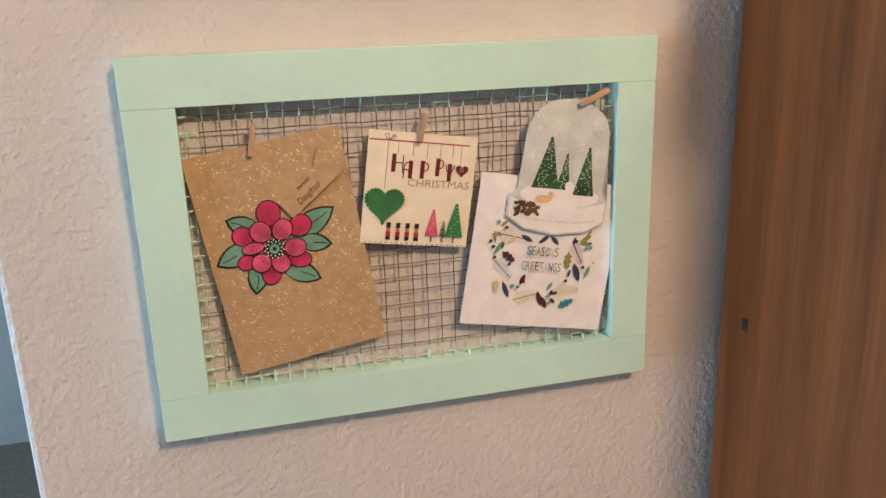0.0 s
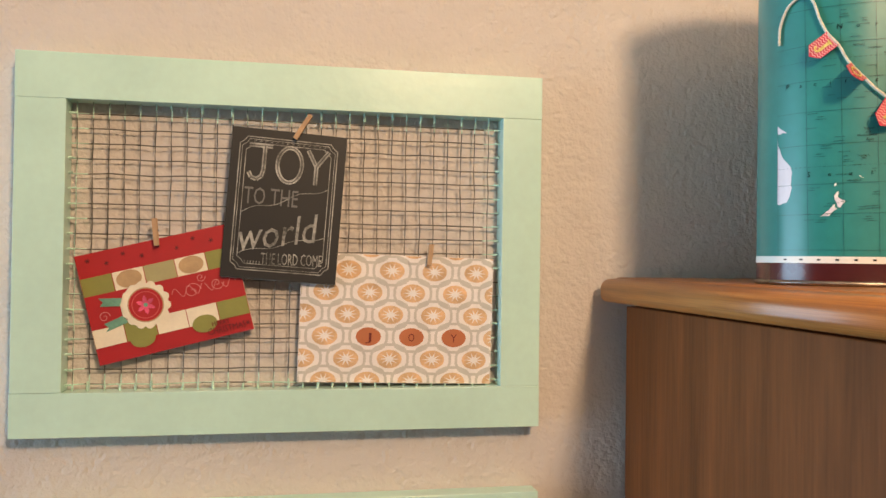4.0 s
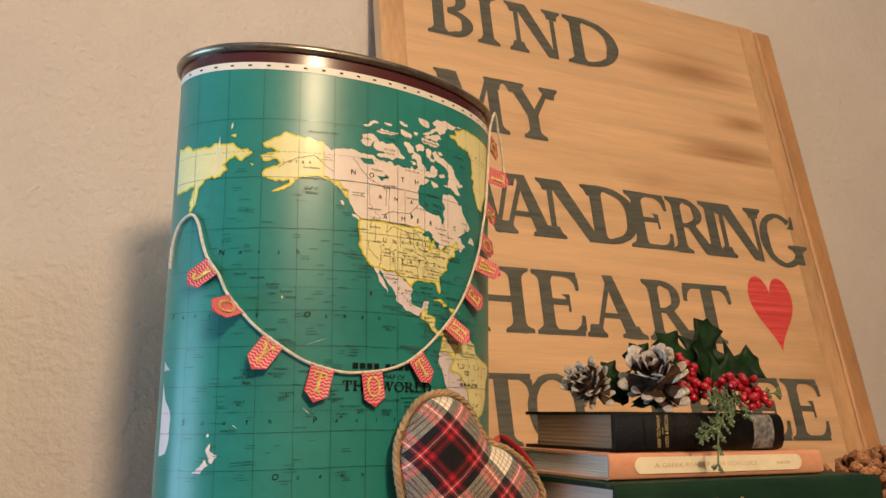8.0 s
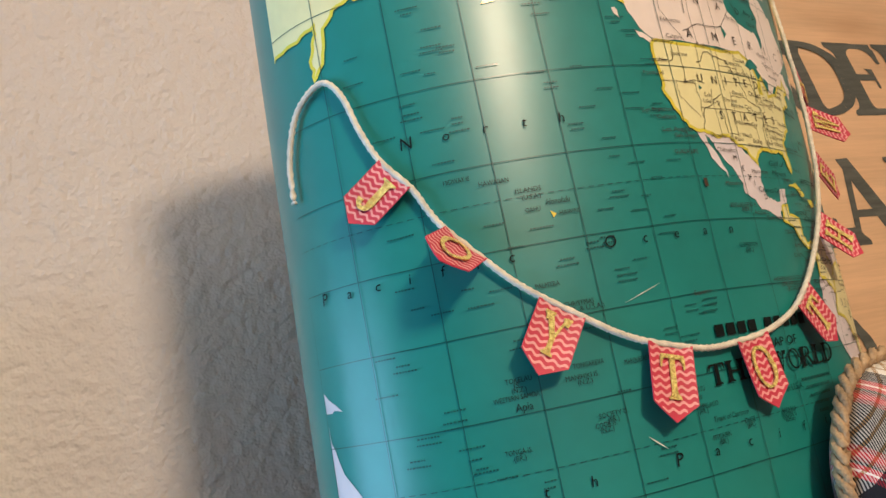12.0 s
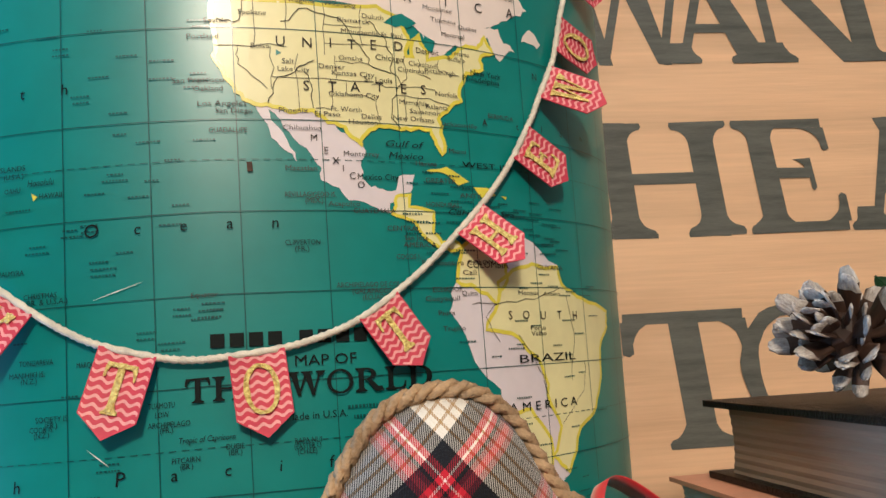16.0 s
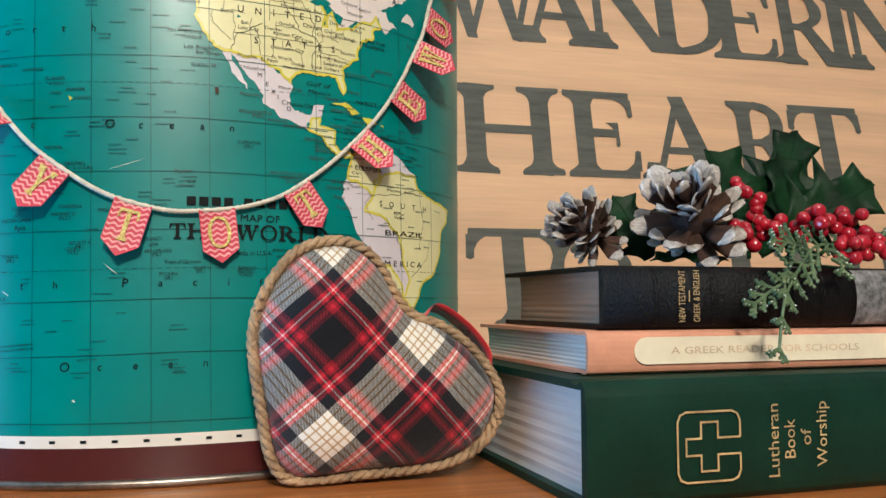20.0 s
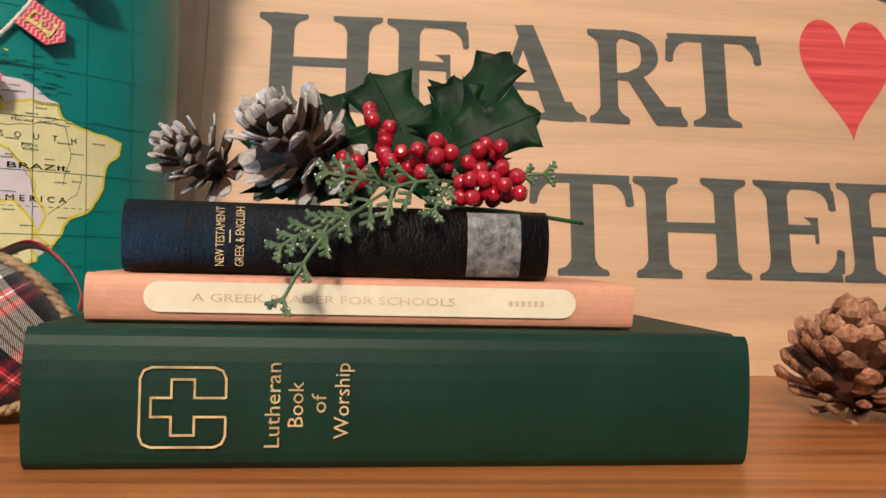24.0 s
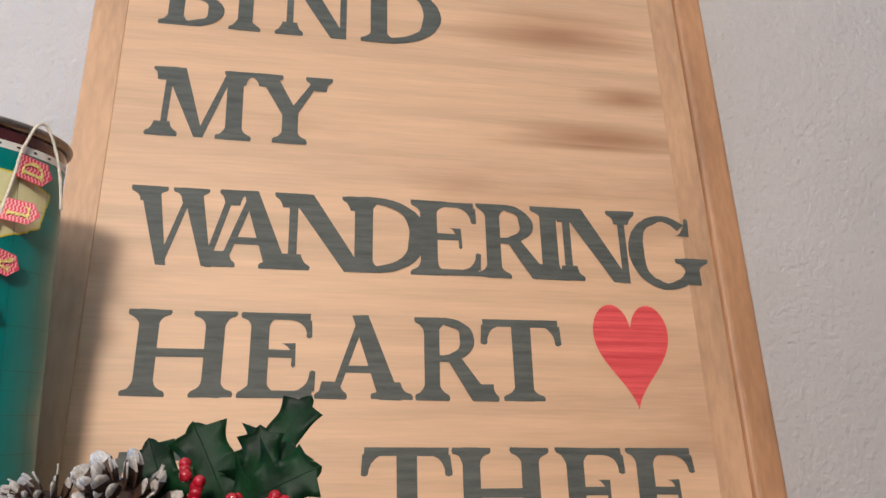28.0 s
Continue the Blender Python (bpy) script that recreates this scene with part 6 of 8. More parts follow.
def cone_parts(parent, at, axis, length, radius, count, meshes, core_mat, opened, seed, squash=1.0, low=-18, high=70, bowl=False, loose=0.16):
    """A cone: core and spirally set scales under the parent. opened: how far the scales stand out along the length, 0 to 1."""
    r = random.Random(seed)
    axis = Vector(axis).normalized()
    turn = axis.to_track_quat("Z", "Y").to_matrix().to_4x4()
    base = Matrix.Translation(at) @ turn
    bm = bmesh.new()
    bmesh.ops.create_uvsphere(bm, u_segments=10, v_segments=8, radius=1)
    for v in bm.verts:
        v.co = base @ Vector((v.co.x * radius * (0.42 if bowl else 0.36), v.co.y * radius * (0.42 if bowl else 0.36), length * (0.46 + 0.44 * v.co.z)))
    part("core", bm, core_mat, parent)
    for k in range(count):
        h = ((k + 0.5) / count) ** (1.45 if bowl else 1)
        a = k * 2.39996 + r.uniform(-0.12, 0.12)
        env = math.sin(math.pi * (0.12 + 0.80 * h)) ** 0.6
        reach = radius * (0.46 + 0.56 * env) * r.uniform(1 - loose, 1.08)
        if bowl:
            reach = radius * min(1.0, 0.62 + 1.5 * h) * (1 - 0.28 * max(0, h - 0.55) / 0.45) * r.uniform(0.88, 1.1)
        pitch = radians(low + (high - low) * h ** opened) + r.uniform(-loose, loose)
        m = base @ Matrix.Translation((0, 0, length * (0.06 + 0.7 * h))) @ Matrix.Rotation(a, 4, "Z") @ Matrix.Rotation(-pitch, 4, "Y") @ Matrix.Rotation(r.uniform(-1.6, 1.6) * loose, 4, "X")
        ob = new("scale", meshes[k % len(meshes)])
        ob.parent = parent
        ob.matrix_parent_inverse = parent.matrix_world.inverted()
        ob.matrix_world = m @ Matrix.Diagonal((reach, reach * r.uniform(0.85, 1.15) * squash, reach, 1))


SCALE_BROWN = [cone_scale(M_CONE, M_CONETIP, True, k) for k in range(4)]
SCALE_FROST = [cone_scale(M_DARKCONE, M_FROST, False, 10 + k) for k in range(5)]
for k, (x, y, rad, hgt, tip) in enumerate(((1.029, 0.453, 0.0342, 0.0305, (0.05, -0.05, 1)), (1.099, 0.478, 0.0352, 0.033, (-0.08, -0.06, 1)), (1.170, 0.492, 0.034, 0.0305, (0.06, -0.04, 1)))):
    c = empty("pine_cone", (x, y, TOP_Z), "open brown pine cone with tan scale tips, standing on the cabinet", "pine cone", "pine cones beside the books")
    cone_parts(c, (x, y, TOP_Z + 0.003), tip, hgt, rad, 104, SCALE_BROWN, M_CONE, 0.85, 10 + k, 0.72, -9, 82, True, 0.24)

spray = empty("floral_spray", (0.81, 0.41, 1.4655), "artificial spray of frosted cones, holly leaves, red berries and cedar", "floral spray")
cone_a = empty("frosted_cone", (0.7504, 0.4263, 1.487), "small frosted cone", "")
cone_b = empty("frosted_cone", (0.7895, 0.4044, 1.4905), "larger frosted cone", "")
for c in (cone_a, cone_b):
    c.parent = spray
    c.matrix_parent_inverse = spray.matrix_world.inverted()
bpy.context.view_layer.update()
cone_parts(cone_a, (0.7590, 0.4320, 1.4825), (-0.75, -0.48, 0.36), 0.0225, 0.0190, 50, SCALE_FROST, M_DARKCONE, 0.8, 21, 0.95, -20, 72, False, 0.28)
cone_parts(cone_b, (0.7970, 0.4135, 1.4825), (-0.55, -0.55, 0.52), 0.0285, 0.0248, 54, SCALE_FROST, M_DARKCONE, 0.8, 22, 1.05, -22, 68, False, 0.28)


def holly_leaf(base, tip, width, face, cup=0.10, seed=0):
    base, tip = Vector(base), Vector(tip)
    ax = tip - base
    ln = ax.length
    ax.normalize()
    side = ax.cross(Vector(face)).normalized()
    nrm = side.cross(ax).normalized()
    bm = bmesh.new()
    n, rows = 36, []
    for k in range(n + 1):
        t = k / n
        spine = ((t * 3.1 + 0.2) % 1) ** 3.4
        w = width / 2 * math.sin(math.pi * min(1, t * 0.95 + 0.05)) ** 0.62 * (0.54 + 0.92 * spine)
        arch = nrm * (0.07 * ln * math.sin(math.pi * t))
        row = []
        for j in range(7):
            u = j / 3 - 1
            wav = 0.035 * width * math.sin(t * 22 + (1.5 if u > 0 else 0)) * abs(u) ** 2
            row.append(bm.verts.new(base + ax * (ln * t) + side * (u * w) + arch + nrm * (cup * w * abs(u) + wav)))
        rows.append(row)
    for a, b in zip(rows, rows[1:]):
        for j in range(6):
            bm.faces.new((a[j], a[j + 1], b[j + 1], b[j]))
    geo = bmesh.ops.extrude_face_region(bm, geom=bm.faces[:])
    bmesh.ops.translate(bm, verts=[g for g in geo["geom"] if isinstance(g, bmesh.types.BMVert)], vec=nrm * 0.0003)
    bmesh.ops.recalc_face_normals(bm, faces=bm.faces[:])
    leaf = part("holly_leaf", bm, M_LEAF, spray, "", True)
    part("leaf_vein", tube([base + ax * (ln * t / 10) + nrm * (0.07 * ln * math.sin(math.pi * t / 10) + 0.0002) for t in range(11)], 0.00035, 5), M_LEAF, leaf)


LEAVES = (
    ((0.838, 0.424, 1.476), (0.8135, 0.434, 1.5250), 0.046, (0.1, -1, 0.15)),
    ((0.850, 0.424, 1.478), (0.8465, 0.427, 1.5240), 0.034, (0.0, -1, 0.2)),
    ((0.838, 0.430, 1.482), (0.8715, 0.4440, 1.5385), 0.036, (-0.25, -1, 0.35)),
    ((0.836, 0.408, 1.486), (0.8760, 0.401, 1.5060), 0.040, (0.1, -1, 0.3)),
    ((0.812, 0.432, 1.472), (0.7930, 0.4380, 1.5170), 0.036, (-0.1, -1, 0.1)),
    ((0.783, 0.432, 1.474), (0.7700, 0.4400, 1.5030), 0.028, (-0.1, -1, 0.2)),
    ((0.806, 0.407, 1.4725), (0.7725, 0.412, 1.4722), 0.016, (0, -0.5, 1)),
    ((0.838, 0.402, 1.478), (0.8333, 0.390, 1.4725), 0.014, (0, -1, 0.6)),
)
for b, t, w, f in LEAVES:
    holly_leaf(b, t, w, f)

rb = random.Random(8)
BERRIES = []
for k in range(9):
    h = k / 8
    BERRIES.append((0.8155 + 0.0075 * h + rb.uniform(-0.003, 0.003), 0.4085 - 0.004 * h + rb.uniform(-0.003, 0.003), 1.5065 - 0.020 * h))
for cx, cy, cz, rad, n in ((0.8090, 0.3995, 1.4820, 0.0065, 7), (0.8235, 0.4005, 1.4865, 0.0065, 7), (0.8365, 0.3925, 1.4868, 0.0078, 9), (0.8565, 0.3935, 1.4868, 0.0075, 9), (0.8500, 0.3870, 1.4762, 0.0070, 8), (0.8605, 0.3880, 1.4765, 0.0075, 9)):
    tries, mine = 0, []
    while len(mine) < n and tries < 400:
        tries += 1
        d = Vector((rb.gauss(0, 1), rb.gauss(0, 1), rb.gauss(0, 1))).normalized() * rad * rb.uniform(0.5, 1)
        p = Vector((cx, cy, cz)) + d
        if p.z > 1.4725 and all((p - Vector(q)).length > 0.0049 for q in mine):
            mine.append(tuple(p))
    BERRIES += mine
bm = bmesh.new()
bmesh.ops.create_uvsphere(bm, u_segments=14, v_segments=9, radius=0.0030)
for v in bm.verts:
    if v.co.z > 0.0027:
        v.co.z -= 0.0005
for fc in bm.faces:
    fc.smooth = True
berry_mesh = bpy.data.meshes.new("berry")
bm.to_mesh(berry_mesh)
bm.free()
berry_mesh.materials.append(M_BERRY)
for p in BERRIES:
    ob = new("berry", berry_mesh)
    ob.parent = spray
    ob.matrix_parent_inverse = spray.matrix_world.inverted()
    k = rb.uniform(0.88, 1.1)
    ob.matrix_world = Matrix.Translation(p) @ Euler((rb.uniform(0, 3), rb.uniform(0, 3), 0)).to_matrix().to_4x4() @ Matrix.Scale(k, 4)
for a, b in (((0.822, 0.415, 1.474), (0.8165, 0.411, 1.505)), ((0.836, 0.410, 1.473), (0.8365, 0.395, 1.486)), ((0.845, 0.405, 1.472), (0.857, 0.394, 1.486)), ((0.835, 0.408, 1.4712), (0.8985, 0.424, 1.4672))):
    part("stalk", tube(smooth_line([Vector(a), (Vector(a) + Vector(b)) / 2 + Vector((0, -0.002, 0.001)), Vector(b)], 5), 0.0009, 6), M_STALK, spray, "", True)


def cedar(path, spread, seed):
    """A flat cedar sprig: stem with forked scaly twigs."""
    r = random.Random(seed)
    line = smooth_line([Vector(p) for p in path], 9)
    stem = part("cedar_sprig", tube(line, 0.0006, 5), M_CEDAR, spray)
    twigs, glints = [], []
    for k in range(4, len(line) - 1, 5):
        d = (line[k + 1] - line[k - 1]).normalized()
        flat = d.cross(Vector((0, -1, 0.25))).normalized()
        size = spread * (0.5 + 0.6 * math.sin(math.pi * k / len(line))) * r.uniform(0.75, 1.2)
        for sd in (-1, 1):
            way = (d * 0.8 + flat * sd * 0.75 + Vector((0, r.uniform(-0.3, 0.2), r.uniform(-0.1, 0.1)))).normalized()
            tipp = line[k] + way * size
            twigs.append(tube([line[k], line[k] + way * size * 0.55, tipp], 0.0007, 5))
            for j in (0.45, 0.75):
                for s2 in (-1, 1):
                    w2 = (way * 0.8 + flat * s2 * 0.7 + Vector((0, r.uniform(-0.25, 0.2), 0))).normalized()
                    st = line[k] + way * size * j
                    twigs.append(tube([st, st + w2 * size * 0.2, st + w2 * size * 0.36], 0.00068, 5))
                    if r.random() < 0.45:
                        g = st + w2 * size * 0.3 + Vector((0, -0.0009, 0.0004))
                        b2 = bmesh.new()
                        bmesh.ops.create_icosphere(b2, subdivisions=1, radius=r.uniform(0.00015, 0.0004), matrix=Matrix.Translation(g))
                        glints.append(b2)
    part("foliage", joined(*twigs), M_CEDAR, stem, "scaly grey-green foliage")
    if glints:
        part("frost", joined(*glints), M_SPARKLE, stem, "glittering frost flecks")


cedar([(0.852, 0.392, 1.4775), (0.838, 0.386, 1.4785), (0.824, 0.378, 1.4755), (0.811, 0.370, 1.4665), (0.799, 0.362, 1.4555), (0.7892, 0.353, 1.4375)], 0.0098, 1)
cedar([(0.828, 0.384, 1.476), (0.818, 0.376, 1.4765), (0.808, 0.371, 1.4775), (0.799, 0.369, 1.4785)], 0.0075, 2)
cedar([(0.812, 0.370, 1.467), (0.802, 0.366, 1.4625), (0.793, 0.364, 1.458), (0.7862, 0.3635, 1.4535)], 0.0072, 3)
cedar([(0.842, 0.388, 1.478), (0.838, 0.379, 1.472), (0.835, 0.374, 1.4655)], 0.0065, 5)
cedar([(0.852, 0.395, 1.478), (0.868, 0.390, 1.4815), (0.8785, 0.387, 1.4825)], 0.0055, 4)

# ---- the two mesh frames with cards ----
M_MESHPAINT = material("mint_on_wire", (0.52, 0.78, 0.67), 0.4, var=0.3, scale=120)


def mesh_frame(zo, zi0, zi1, z1, wob):
    x0, x1, xi0, xi1, yf, yb = -0.0645, 0.3845, -0.0245, 0.348, 0.6905, 0.7112
    f = empty("picture_frame", (0.16, 0.7, zo), "mint-painted wooden frame with wire mesh hanging on the wall", "frame", "mint frames with cards")
    for q in ((x0, x1, zi1, z1), (x0, x1, zo, zi0), (x0 + 0.0003, xi0, zi0 + 0.0002, zi1 - 0.0002), (xi1, x1 - 0.0003, zi0 + 0.0002, zi1 - 0.0002)):
        part("rail", box(q[0], q[1], yf, yb, q[2], q[3], 0.0004, 2), M_MINT, f)
    r = random.Random(wob)

    def wire(a, b, n):
        pts = []
        for k in range(n + 1):
            p = Vector(a).lerp(Vector(b), k / n)
            j = noise.noise(p * 55 + Vector((wob, 0, 0))) * 0.0011
            pts.append(p + Vector((j if a[0] == b[0] else 0, 0.0004 * (k % 2), j if a[0] != b[0] else 0)))
        bm = tube(pts, 0.00056, 5)
        for fc in bm.faces:
            c = fc.calc_center_median()
            if min(c.x - xi0, xi1 - c.x, c.z - zi0, zi1 - c.z) < r.uniform(0.004, 0.011):
                fc.material_index = 1
        part("wire", bm, (M_WIRE, M_MESHPAINT), f)

    x = xi0 + 0.006
    while x < xi1:
        wire((x, 0.7030, zi0 - 0.004), (x, 0.7030, zi1 + 0.004), 14)
        x += 0.0127
    z = zi0 + 0.005
    while z < zi1:
        wire((xi0 - 0.004, 0.7042, z), (xi1 + 0.004, 0.7042, z), 20)
        z += 0.0127
    # paint-clogged wire ends along the inner edge
    x, k = xi0 + 0.006, 0
    while x < xi1:
        for zb, up in ((zi0, 1), (zi1, -1)):
            if r.random() < (0.95 if up == 1 else 0.6):
                tall = r.uniform(0.004, 0.009)
                part("wire_end", tube([Vector((x, 0.7012, zb - 0.0005 * up)), Vector((x + r.uniform(-0.0008, 0.0008), 0.7018, zb + tall * 0.5 * up)), Vector((x, 0.7026, zb + tall * up))], r.uniform(0.0008, 0.0014), 5), M_MESHPAINT, f)
        x += 0.0127
    z = zi0 + 0.005
    while z < zi1:
        for xb, way in ((xi0, 1), (xi1, -1)):
            if r.random() < 0.8:
                tall = r.uniform(0.003, 0.007)
                part("wire_end", tube([Vector((xb - 0.0005 * way, 0.7018, z)), Vector((xb + tall * way, 0.703, z + r.uniform(-0.0008, 0.0008)))], r.uniform(0.0008, 0.0012), 5), M_MESHPAINT, f)
        z += 0.0127


mesh_frame(0.8720, 0.9102, 1.1528, 1.1915, 3)
mesh_frame(1.2505, 1.2872, 1.5307, 1.5690, 8)


# ---- greeting cards ----
def plain(name, c, rough=0.55, var=0.06, metal=0.0):
    return material(name, c, rough, metal=metal, var=var, scale=60)


K_KRAFT = material("kraft_paper", (0.50, 0.335, 0.18), 0.65, var=0.12, scale=120, bump=0.0002, bscale=500)
K_BLACK, K_WHITE, K_CREAM = plain("card_black", (0.012, 0.012, 0.014)), plain("card_white", (0.86, 0.82, 0.82)), plain("card_cream", (0.84, 0.76, 0.60))
K_PINK, K_ROSE, K_LEAF = plain("card_pink", (0.55, 0.03, 0.11), var=0.3), plain("card_rose", (0.70, 0.09, 0.19), var=0.3), plain("card_sage", (0.16, 0.36, 0.26), var=0.2)
K_RED, K_DRED, K_GREEN, K_DGREEN = plain("card_red", (0.42, 0.012, 0.018)), plain("card_dark_red", (0.14, 0.008, 0.012)), plain("card_green", (0.02, 0.2, 0.06)), plain("card_fir", (0.02, 0.09, 0.03), var=0.4)
K_OLIVE, K_NAVY, K_TEAL, K_CHALK = plain("card_olive", (0.27, 0.27, 0.07)), plain("card_navy", (0.03, 0.05, 0.10)), plain("card_teal", (0.02, 0.24, 0.30)), plain("chalk", (0.36, 0.36, 0.34), var=0.6)
K_GREY, K_ORANGE, K_TERRA, K_SNOW, K_GOLD = plain("card_grey", (0.58, 0.565, 0.54)), plain("card_ochre", (0.74, 0.49, 0.29), var=0.2), plain("card_terracotta", (0.50, 0.16, 0.07)), plain("card_snow", (0.62, 0.65, 0.62), var=0.12), plain("card_gold_fleck", (0.95, 0.82, 0.52), 0.3, 0.2, 0.2)
K_BROWN, K_FOLD = plain("card_brown", (0.16, 0.08, 0.04), var=0.4), plain("card_inside", (0.74, 0.70, 0.64))


class Card:
    """A folded card hanging in a frame: metres from its centre, u along, v up."""

    def __init__(self, tl, tr, br, bl, y, mat, label, shape=None):
        tl, tr, br, bl = (Vector((x, 0, z)) for x, z in (tl, tr, br, bl))
        self.c, self.ex = (tl + tr + br + bl) / 4, ((tr - tl) + (br - bl)).normalized()
        self.ez = Vector((-self.ex.z, 0, self.ex.x))
        self.w, self.h, self.y, self.level = ((tr - tl).length + (br - bl).length) / 2, ((tl - bl).length + (tr - br).length) / 2, y, 0
        w, h = self.w / 2, self.h / 2
        pts = shape or [(-w, -h), (w, -h), (w, h), (-w, h)]
        self.ob = empty("greeting_card", self.at(0, 0, 0), label, "card", "cards in the frames")
        part("front_leaf", self.sheet(pts, 0, 0.0004), mat, self.ob)
        part("back_leaf", self.sheet([(u * 0.995 + 0.0006, v * 0.995 - 0.0008) for u, v in pts], -0.0026, 0.0004, 0.02), K_FOLD, self.ob, "plain back leaf")

    def at(self, u, v, up):
        p = self.c + self.ex * u + self.ez * v
        return Vector((p.x, self.y - up + 0.010 * v, p.z))

    def sheet(self, pts, up, thick, splay=0.0):
        bm = bmesh.new()
        f = bm.faces.new([bm.verts.new(self.at(u, v, up + splay * (v - self.h / 2) * 0.3)) for u, v in pts])
        fs = bmesh.ops.triangulate(bm, faces=[f])["faces"] if len(pts) > 4 else [f]
        geo = bmesh.ops.extrude_face_region(bm, geom=fs)
        bmesh.ops.translate(bm, verts=[g for g in geo["geom"] if isinstance(g, bmesh.types.BMVert)], vec=(0, thick, 0))
        bmesh.ops.recalc_face_normals(bm, faces=bm.faces[:])
        return bm

    def clip(self, pts):
        w, h = self.w / 2 - 0.0003, self.h / 2 - 0.0003
        for ax, lim, sg in ((0, w, 1), (0, -w, -1), (1, h, 1), (1, -h, -1)):
            out = []
            for k in range(len(pts)):
                a, b = pts[k - 1], pts[k]
                ia, ib = sg * (a[ax] - lim) <= 0, sg * (b[ax] - lim) <= 0
                if ia != ib:
                    t = (lim - a[ax]) / (b[ax] - a[ax])
                    out.append((a[0] + (b[0] - a[0]) * t, a[1] + (b[1] - a[1]) * t))
                if ib:
                    out.append(b)
            pts = out
            if not pts:
                break
        return pts

    def draw(self, name, polys, mat, label="", stuff=False, weld=False):
        """Printed shapes, each drawing a hair above the one before."""
        self.level += 1
        bm = bmesh.new()
        for j, p in enumerate(polys):
            p = self.clip(p)
            if len(p) < 3:
                continue
            f = bm.faces.new([bm.verts.new(self.at(u, v, 0.00006 * self.level + 0.000002 * (j % 20))) for u, v in p])
            if len(p) > 4:
                bmesh.ops.triangulate(bm, faces=[f])
        if weld:
            bmesh.ops.remove_doubles(bm, verts=bm.verts[:], dist=0.00008)
        bmesh.ops.recalc_face_normals(bm, faces=bm.faces[:])
        ob = part(name, bm, mat, self.ob, label)
        return tagged(ob, kind="stuff") if stuff else ob

    def letters(self, body, u, v, h, w, mat, turn=0.0, shear=0.0):
        self.level += 1
        bm = text_mesh(body, h, w, shear)
        c, s = math.cos(radians(turn)), math.sin(radians(turn))
        for q in bm.verts:
            q.co = self.at(u + c * q.co.x - s * q.co.y, v + s * q.co.x + c * q.co.y, 0.00006 * self.level)
        bmesh.ops.recalc_face_normals(bm, faces=bm.faces[:])
        return part("lettering", bm, mat, self.ob)


def ell_poly(u, v, ru, rv, n=20, turn=0.0):
    c, s = math.cos(turn), math.sin(turn)
    return [(u + c * ru * math.cos(2 * math.pi * k / n) - s * rv * math.sin(2 * math.pi * k / n), v + s * ru * math.cos(2 * math.pi * k / n) + c * rv * math.sin(2 * math.pi * k / n)) for k in range(n)]


def leaf_poly(u, v, ln, w, turn, n=7):
    out = []
    for sg in (1, -1):
        for k in range(n):
            t = k / n if sg > 0 else 1 - k / n
            out.append((ln * t, sg * w / 2 * math.sin(math.pi * t) ** 0.8 if 0 < t < 1 else 0))
    c, s = math.cos(radians(turn)), math.sin(radians(turn))
    return [(u + c * x - s * y, v + s * x + c * y) for x, y in out]


def line_poly(pts, w):
    out = []
    for a, b in zip(pts, pts[1:]):
        d = Vector((b[0] - a[0], b[1] - a[1]))
        n = Vector((-d.y, d.x)).normalized() * w / 2
        out.append([(a[0] + n.x, a[1] + n.y), (a[0] - n.x, a[1] - n.y), (b[0] - n.x, b[1] - n.y), (b[0] + n.x, b[1] + n.y)])
    return out


def box_poly(u0, u1, v0, v1):
    return [(u0, v0), (u1, v0), (u1, v1), (u0, v1)]


def tri_tree(u, v, w, h, steps=6):
    right = []
    for k in range(steps):
        right += [(w / 2 * (1 - k / steps), h * k / steps), (w / 2 * (1 - k / steps) * 0.86, h * (k + 0.9) / steps)]
    return [(u + x, v + z) for x, z in right] + [(u, v + h)] + [(u - x, v + z) for x, z in right[::-1]]


rc = random.Random(12)
# kraft card with a pink flower
c = Card((-0.0249, 1.1114), (0.1001, 1.1299), (0.1315, 0.9422), (0.0037, 0.9207), 0.6985, K_KRAFT, "kraft paper card with a pink flower and gold flecks")
flecks = []
for k in range(900):
    u, v = rc.uniform(-c.w / 2, c.w / 2), rc.uniform(-c.h / 2, c.h / 2)
    if noise.noise(Vector((u * 60, v * 60, 3))) > -0.22:
        flecks.append(ell_poly(u, v, rc.uniform(0.0006, 0.0015), rc.uniform(0.0003, 0.0005), 5, rc.uniform(1.8, 2.6)))
c.draw("gold_flecks", flecks, K_GOLD, "scattered gold flecks", True)
emb = []
for k in range(30):
    v = -c.h / 2 - 0.02 + 0.0036 * k
    emb += line_poly([(-c.w / 2, v + 0.028), (0, v), (c.w / 2, v + 0.03)], 0.0005)
c.draw("embossed_lines", emb[:44], plain("kraft_light", (0.44, 0.285, 0.145)), "fine embossed zigzag lines", True)
